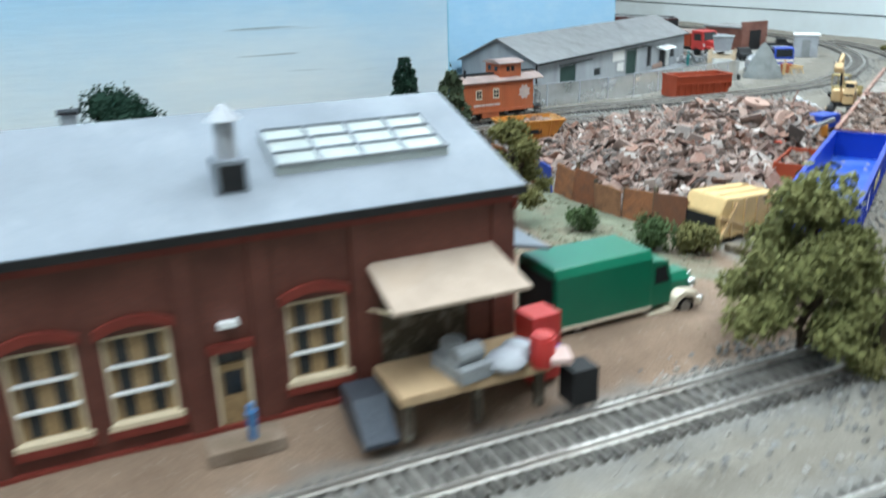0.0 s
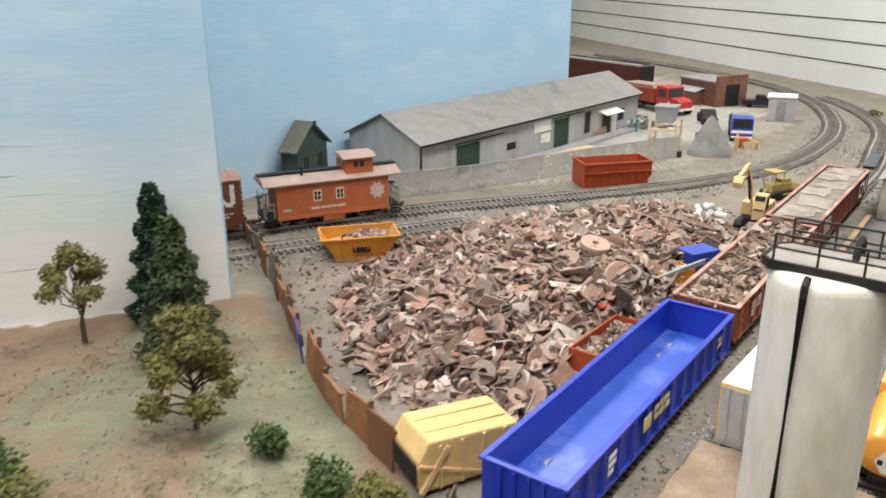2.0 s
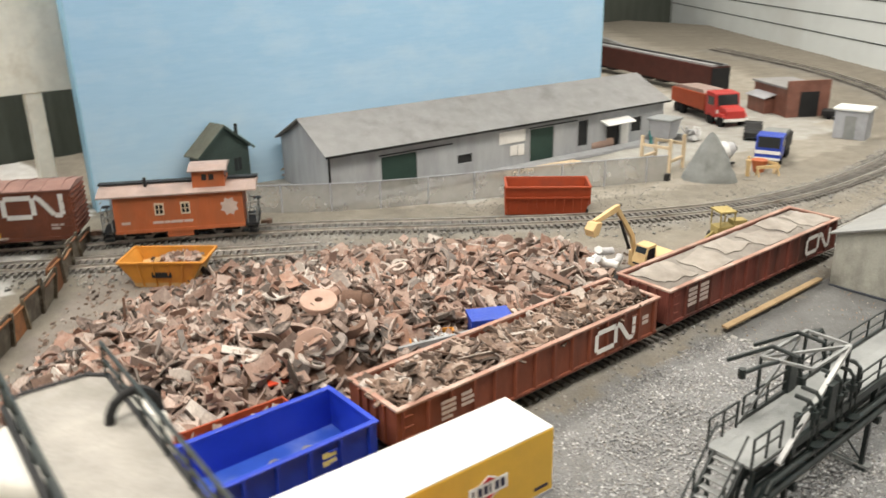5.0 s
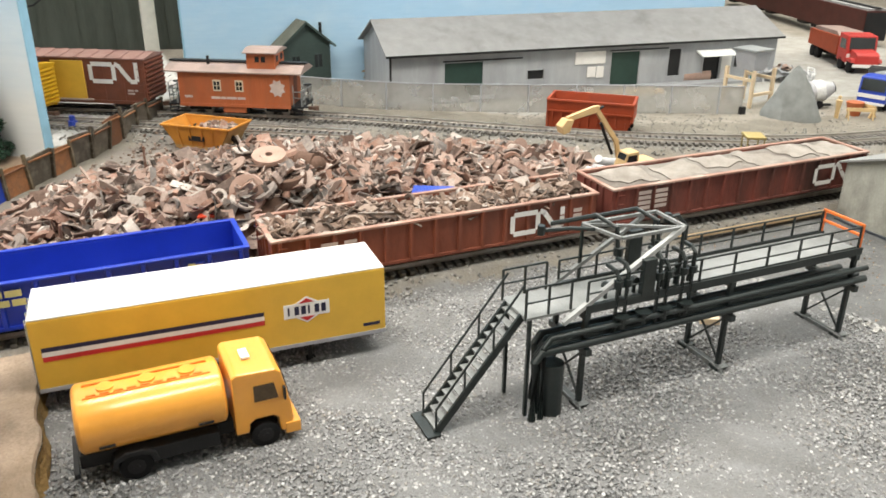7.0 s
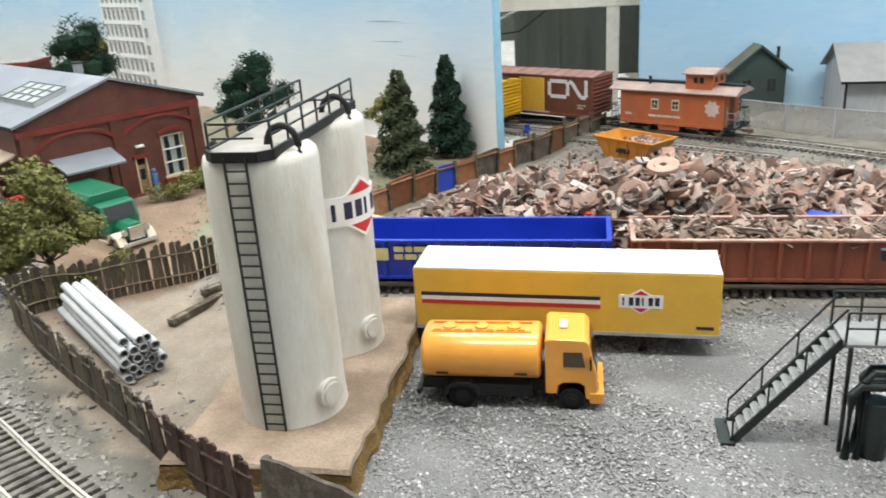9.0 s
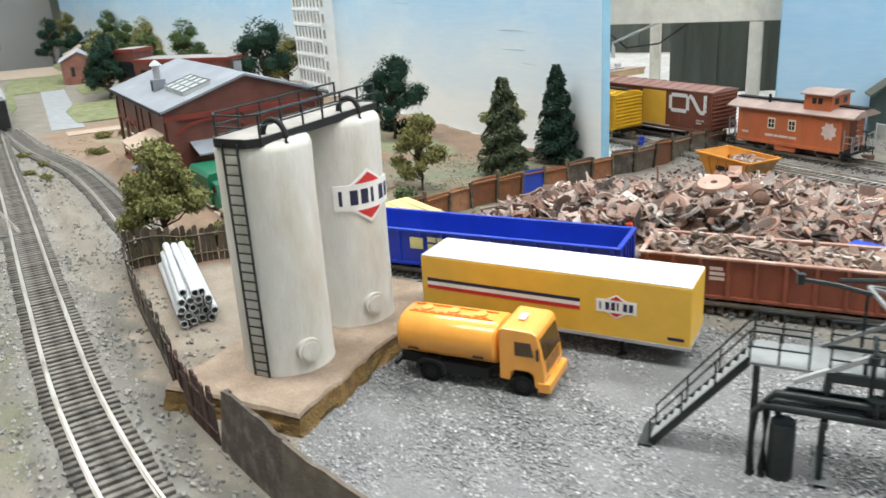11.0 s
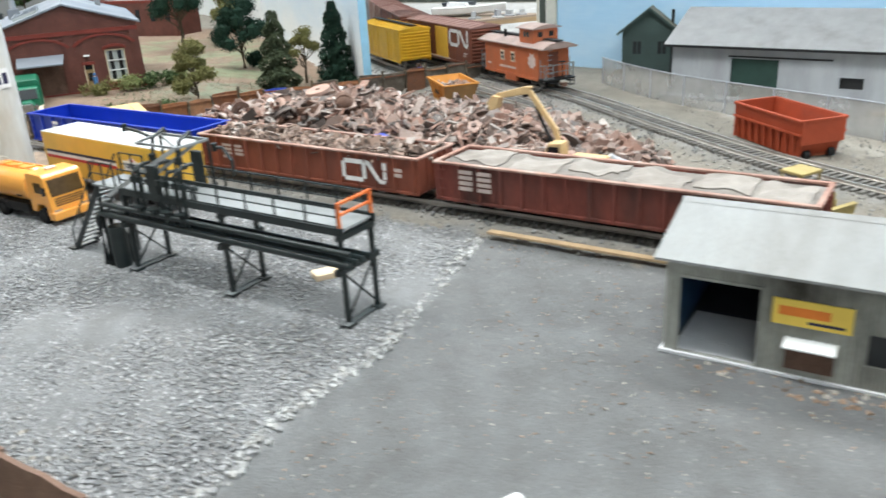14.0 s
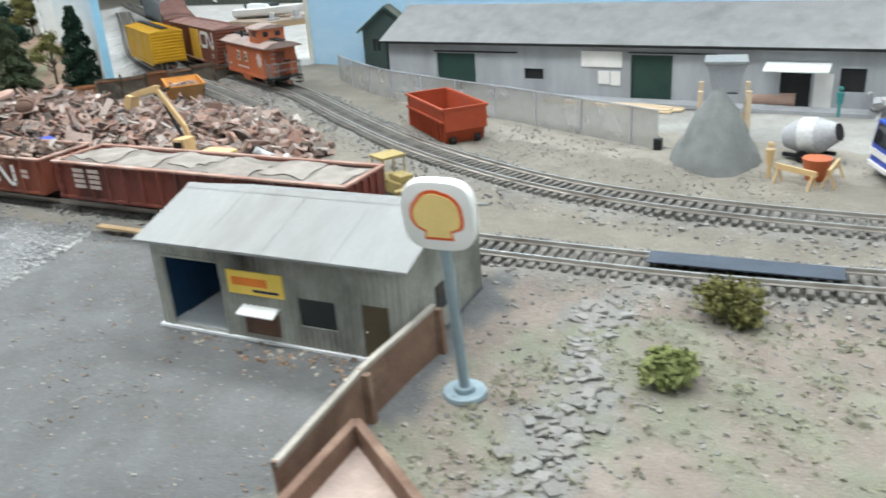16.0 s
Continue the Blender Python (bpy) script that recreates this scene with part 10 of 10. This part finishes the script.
# ---- loose stones ----
def stone_template(r):
    p = [V3((r.uniform(0.7, 1.2) * sx, r.uniform(0.6, 1.1) * sy, r.uniform(0.4, 0.8) * sz)) for sz in (-1, 1) for sy in (-1, 1) for sx in (-1, 1)]
    return [tuple(q) for q in p], [(0, 2, 3, 1), (4, 5, 7, 6), (0, 1, 5, 4), (1, 3, 7, 5), (3, 2, 6, 7), (2, 0, 4, 6)]


def scatter_stones(name, poly, count, lo, hi, mat, label, seed, keep=None):
    r = random.Random(seed)
    kinds = [stone_template(r) for _ in range(8)]
    xs0, xs1 = min(p[0] for p in poly), max(p[0] for p in poly)
    ys0, ys1 = min(p[1] for p in poly), max(p[1] for p in poly)
    x = np.array([r.uniform(xs0, xs1) for _ in range(count)])
    y = np.array([r.uniform(ys0, ys1) for _ in range(count)])
    ok = inside(poly, x, y)
    if keep is not None:
        ok &= keep(x, y)
    x, y = x[ok], y[ok]
    z = np.zeros(len(x)) if len(x) == 0 else soil_height(x, y)[0]
    verts, faces, n = [], [], 0
    for a, b, c in zip(x, y, z):
        v, f_ = kinds[r.randrange(8)]
        s = r.uniform(lo, hi)
        m = Euler((r.uniform(-0.6, 0.6), r.uniform(-0.6, 0.6), r.uniform(0, 6.28))).to_matrix() * s
        for q in v:
            w = m @ V3(q)
            verts.append((a + w.x, b + w.y, c + w.z + s * 0.25))
        faces += [tuple(i + n for i in t) for t in f_]
        n += 8
    g_ = G()
    g_.v, g_.f = verts, faces
    ob = new(name, as_mesh(name, g_, mat, tidy=False))
    return tagged(ob, label, "stones", kind="stuff")


lot = SOILS[7][1]
scatter_stones("lot_gravel", lot, 72000, 0.024, 0.062, "gravel", "grey crushed-stone gravel of the lot", 1)
scatter_stones("lot_edge_gravel", [(12, 95.2), (18, 96.8), (24, 97.9), (28.8, 97.7), (33, 98.7), (37, 95.6), (37.4, 96.2), (33, 99.5), (28.8, 98.5), (24, 98.7), (18, 97.6), (12, 96.0)], 2600, 0.05, 0.12, "edge_stone", "pale stones spilt along the gravel edge", 2)


def near_track(lo_, hi_):
    def keep(x, y):
        d = np.full(np.shape(x), 99.0)
        for px, py in TRACK_PTS:
            d = np.minimum(d, (x - px) ** 2 + (y - py) ** 2)
        return (d > lo_ ** 2) & (d < hi_ ** 2)
    return keep


scatter_stones("track_ballast", [(-30, 55), (45, 20), (45, 105), (12, 150), (-6, 150), (-20, 95)], 60000, 0.04, 0.1, "rock", "grey-brown ballast along the tracks", 3, near_track(0.2, 3.0))
scatter_stones("main_ballast", [(-36, -42), (-16, -42), (28, 24), (48, 66), (46, 105), (36, 105), (24, 62), (-6, 18)], 60000, 0.04, 0.1, "rock", "grey ballast between the main lines", 8, lambda x, y: (near_track(0.0, 7.0)(x, y)) & (wobble(x, y, 0.5, 1.0) + 0.4 * wobble(x, y, 2.1, 3.0) > -0.5))
scatter_stones("yard_rubble", [(-25, 74), (-2, 58), (7, 57), (7, 100), (0, 104), (-13, 91)], 5000, 0.04, 0.12, "scrap_fine", "small rubble on the scrapyard floor", 4)
scatter_stones("verge_stones", [(10, 119), (40, 119), (40, 140), (10, 140)], 1800, 0.03, 0.08, "pale_rubble", "small pale stones on the rough ground", 5)
scatter_stones("house_yard_stones", [(-20, 44), (8, 40), (12, 47), (2, 56), (-16, 62)], 800, 0.025, 0.055, "earth_bits", "small crumbs of earth in the house yard", 6)
scatter_stones("apron_stones", [(-20, 96), (-3, 108), (0, 128), (-9, 134), (-13, 120)], 2600, 0.03, 0.07, "pale_rubble", "small stones beside the main line", 7)
scatter_stones("hut_litter", [(19.1, 108.4), (18.7, 116.3), (20.7, 116.8), (20.2, 114.2), (19.9, 109.1)], 170, 0.03, 0.1, "litter", "brown and pale crumbs fallen along the hut", 9)
scatter_stones("lot_grit", [(12, 96.6), (24, 99), (33, 100), (45, 101.5), (43, 122), (26, 118.6), (19, 118.6), (19, 107), (12, 107)], 3200, 0.012, 0.04, "litter", "fine grit strewn over the paved lot", 10)
r12 = random.Random(12)
th = thing("rubble_bank", 0, 0, 0, 0, "line of grey broken stones in the rough ground", "rubble")
kinds = [stone_template(r12) for _ in range(6)]
stone_meshes = []
for v, f in kinds:
    g_ = G()
    g_.add(v, f)
    stone_meshes.append(as_mesh("stone", g_, "pale_rubble", bevel=0.3))
for k in range(210):
    t = r12.random()
    x, y = 12.2 + (25.0 - 12.2) * t + r12.gauss(0, 0.45), 122.9 + 1.1 * math.sin(2.4 * t) + r12.gauss(0, 0.42)
    s = r12.choice((0.08, 0.1, 0.12, 0.15, 0.19, 0.24))
    place_piece("stone", stone_meshes[k % 6], th, x, y, soil(x, y) + s * 0.08, r12.uniform(0, 360), r12.uniform(-14, 14), r12.uniform(-14, 14), (s, s, s * 0.5))

# ---- behind the gap between the backdrops, and the town beyond the house ----
for x0, y0, count in ((-62.5, 150, 44), (-108, 80, 50)):
    g_ = G()
    for k in range(count):
        g_.box(k * 2.0, 0.25 * math.sin(k * 1.7), -40, k * 2.0 + 2.0, 0.25 * math.sin(k * 1.7) + 0.6, 62)
    single("dark_curtain", g_, "curtain", x0, y0, 0, -90, "dark olive curtain hanging behind the layout", "curtain", kind="structure")


def post_frame():
    th = thing("timber_frame", -41, 70, 0, 0, "cream timber posts and beam of the layout's frame", "timber frame", kind="structure")
    for y in (4.3, 26.0):
        part("post", G().box(-0.6, y - 0.65, -1, 0.6, y + 0.65, 10.2), "post", th, bevel=0.08)
    part("beam", G().box(-0.7, -24, 10.2, 0.7, 30, 25), "post", th, bevel=0.1)
    part("post", G().box(-29.6, -12.2, -1, -28.4, -10.8, 12.0), "post", th, bevel=0.08)
    part("tie_beam", G().beam((-29.0, -11.5, 12.4), (-0.7, 4.3, 12.4), 0.8), "post", th)
    part("cable", G().tube([(-0.9, -12.0, 10.1), (-0.9, -9.0, 7.6), (-0.9, -5.5, 8.0), (-0.9, -2.5, 10.1)], 0.1, 6), "soot", th, "black drooping cable")
    part("conduit", G().cyl((-0.9, -10.6, 8.1), (-0.9, -5.6, 10.2), 0.13, n=8), "pipe_grey", th, "thin grey slanting tube")
    part("tag", G().prism([(-10.7, 6.6), (-10.2, 6.5), (-10.3, 7.7), (-10.6, 8.2)], -0.95, -0.85, "x"), "white", th, "white tag hanging from the tube")


post_frame()


def side_table():
    th = thing("side_table", 0, 0, 0, 0, "low tan-edged table end behind the boxcars", "table")
    c = [(-78.6, 55.4), (-66.5, 47.6), (-68.5, 38.5), (-78.6, 36.0)]
    part("tabletop", G().prism(c, 0.7, 1.0), "tan_awning", th, bevel=0.04)
    part("apron", G().prism([(p * 0.985 - 0.9, q * 0.985 + 0.7) for p, q in c], 0, 0.7), "plank", th, "tan wooden apron")


side_table()


def storage_case():
    th = thing("storage_case", -75.5, 40.2, 1.0, 8, "dark grey case standing on the side table", "case")
    part("body", G().box(-1.6, -2.4, 0, 1.6, 2.4, 1.7), "dark_plate", th, bevel=0.1)
    part("lid", G().box(-1.68, -2.48, 1.702, 1.68, 2.48, 2.1), "dark_plate", th, bevel=0.08)
    part("handle", G().tube([(1.6, -0.6, 1.0), (1.9, -0.5, 1.0), (1.9, 0.5, 1.0), (1.6, 0.6, 1.0)], 0.08, 6), "soot", th)


storage_case()


def model_boat(x, y, z, turn):
    th = thing("model_boat", x, y, z, turn, "white model boat hull on the side table", "boat")
    rows = []
    for k in range(13):
        u = k / 12
        w = 1.5 * (1 - max(0, (u - 0.45) / 0.55) ** 2.2) + 0.02
        yy = -6.0 + 12.4 * u
        up = 0.5 * u * u
        rows.append([(-w, yy, 1.5 + up), (-w * 0.75, yy, 0.55 + up * 0.8), (0, yy, 0.02 + up * 1.4), (w * 0.75, yy, 0.55 + up * 0.8), (w, yy, 1.5 + up), (0, yy, 1.62 + up)])
    v = [p for r in rows for p in r]
    f = [(6 * a + b, 6 * a + (b + 1) % 6, 6 * a + 6 + (b + 1) % 6, 6 * a + 6 + b) for a in range(12) for b in range(6)] + [tuple(range(6)), tuple(range(72, 78))]
    part("hull", G().add(v, f), "white", th, "white boat hull", smooth=True)
    part("deck_house", G().prism([(-3.6, 1.5), (0.2, 1.5), (-0.3, 2.2), (-3.4, 2.4)], -0.7, 0.7, "x"), "white", th, bevel=0.08)


model_boat(-73.0, 43.5, 1.0, 16)
for k, (x, y, a) in enumerate(((-76.5, 51.6, 20), (-74.6, 50.4, 70), (-70.0, 46.6, -15), (-72.0, 49.6, 40))):
    single("crumpled_paper", G().prism([(-1.3, -0.8), (0.4, -1.0), (1.4, -0.2), (0.9, 0.9), (-0.6, 0.7)], 0, 0.25).prism([(-0.6, -0.5), (0.7, -0.3), (0.3, 0.5)], 0.24, 0.8 + 0.15 * k), "white_junk", x, y, 1.0, a, "crumpled white paper on the side table", "paper", "papers on the side table", bevel=0.05)
b4 = boxcar("boxcar", 0, 0, 0, 14.6, "rim", "box_roof", "rim", "dusty pink-brown boxcar behind the backdrop")
ride(b4, "rear_main", (-48.8, 46.1), (-58.8, 36.4))
far_car(-65.4, 29.2, 48, "grey_car", 15.5, "grey hopper wagon behind the backdrop")
far_car(-75.9, 16.4, 53, "grey_car", 15.5, "grey hopper wagon behind the backdrop")


def town_house(x, y, turn, w, l, h, wall, roof, label):
    th = thing("town_building", x, y, 0, turn, label, "building", "town beyond the house")
    part("wall_block", G().prism([(-w, 0), (w, 0), (w, h), (0, h + w * 0.5), (-w, h)], -l, l, "y"), wall, th)
    for sx in (-1, 1):
        v = [(sx * (w + 0.4), -l - 0.3, h - 0.2), (sx * (w + 0.4), l + 0.3, h - 0.2), (0, l + 0.3, h + w * 0.5 + 0.02), (0, -l - 0.3, h + w * 0.5 + 0.02)]
        v += [(p, q, c + 0.15) for p, q, c in v]
        part("roof_slope", G().add(v, [(3, 2, 1, 0), (4, 5, 6, 7), (0, 1, 5, 4), (1, 2, 6, 5), (2, 3, 7, 6), (3, 0, 4, 7)]), roof, th)
    for yy in (-l * 0.5, l * 0.5):
        part("window", G().box(w, yy - 0.4, h * 0.35, w + 0.05, yy + 0.4, h * 0.75), "glass", th)
    for xx in (-w * 0.5, w * 0.4):
        part("window", G().box(xx - 0.35, l, h * 0.35, xx + 0.35, l + 0.05, h * 0.75), "glass", th)


town_house(-66, -52, -41, 3.2, 4.6, 4.4, "brick2", "canopy_grey", "small brick building with a pale roof beyond the house")
town_house(-80, -66, -30, 3.4, 5.0, 4.0, "brick2", "tan_awning", "pale-roofed brick building far down the town")


def flat_block(x, y, turn, w, l, h, label):
    th = thing("town_building", x, y, 0, turn, label, "building", "town beyond the house")
    part("wall_block", G().box(-w, -l, 0, w, l, h), "brick", th)
    part("parapet", G().box(-w - 0.15, -l - 0.15, h, w + 0.15, l + 0.15, h + 0.5), "brick_trim", th, "bright red parapet")
    part("roof", G().box(-w + 0.3, -l + 0.3, h + 0.5, w - 0.3, l - 0.3, h + 0.52), "wh_roof", th)
    for k in range(5):
        yy = -l + 2 * l * (k + 0.5) / 5
        part("window", G().box(w, yy - 0.5, h * 0.45, w + 0.05, yy + 0.5, h * 0.8), "glass", th)


flat_block(-52.5, -11.0, 8, 3.0, 8.6, 5.6, "long red brick block with a red parapet behind the house")
flat_block(-51.0, -21.5, 8, 2.4, 1.9, 7.2, "taller red brick block at the end of the street")


def lattice_block():
    """The white multi-storey building beside the first backdrop."""
    th = thing("white_building", -57.5, 11.0, 0, 54, "tall white building with rows of windows beyond the sky panel", "building")
    part("core", G().box(-6, -2, 0, 6, 2, 20), "sky_print", th, "pale blue wall")
    for k in range(9):
        part("floor_band", G().box(-6.1, -2.25, 1.2 + k * 2.2, 6.1, 2.25, 1.6 + k * 2.2), "white", th)
    for k in range(9):
        part("mullion", G().box(-6.1 + k * 1.5, -2.2, 0, -5.8 + k * 1.5, 2.2, 20), "white", th)
        for j in range(8):
            part("window", G().box(-5.7 + k * 1.5, -2.06, 1.8 + j * 2.2, -4.9 + k * 1.5, -2.01, 3.0 + j * 2.2), "grey_goods", th)


lattice_block()
single("street", G().box(-2.0, -33, 0, 2.0, 33, 0.06), "grey_goods", -44.5, -33.7, 0.02, -37.4, "grey model street beside the tracks", "street", kind="structure")
single("cross_street", G().box(-4.4, -1.6, 0, 4.4, 1.6, 0.06), "tan_awning", -25.0, -1.6, 0.04, -36, "pale road across the end of the street", "road", kind="structure")
single("town_square", G().box(-9, -12, 0, 9, 12, 0.05), "tan_awning", -80, -82, 0.03, -38, "pale paved square far down the town", "pavement", kind="structure")
for x, y, w, l in ((-38, -16, 5.0, 11), (-35.0, -38, 4.0, 18), (-58, -40, 3.0, 9), (-62, -60, 6.0, 16), (-92, -84, 5.0, 12)):
    single("lawn", G().prism([(-w, -l), (w * 0.7, -l * 0.9), (w, -l * 0.2), (w * 0.85, l), (-w * 0.6, l * 0.95), (-w * 1.05, l * 0.1)], -0.1, 0.16), "grass_mat", x, y, 0.0, -37, "green lawn along the model street", "lawn", kind="structure", bevel=0.05)
far_car(-23.0, -19.3, 55.3, "grey_car", 15, "grey covered wagon on the main line through the town")
far_car(-32.2, -32.6, 55.3, "grey_car", 15, "grey covered wagon on the main line through the town")
single("steel_plate", G().box(-3.6, -0.6, 0, 3.6, 0.6, 0.05), "dark_plate", 8.5, 127.6, 0.79, 93, "flat dark grey metal plate lying between the rails", "metal plate")
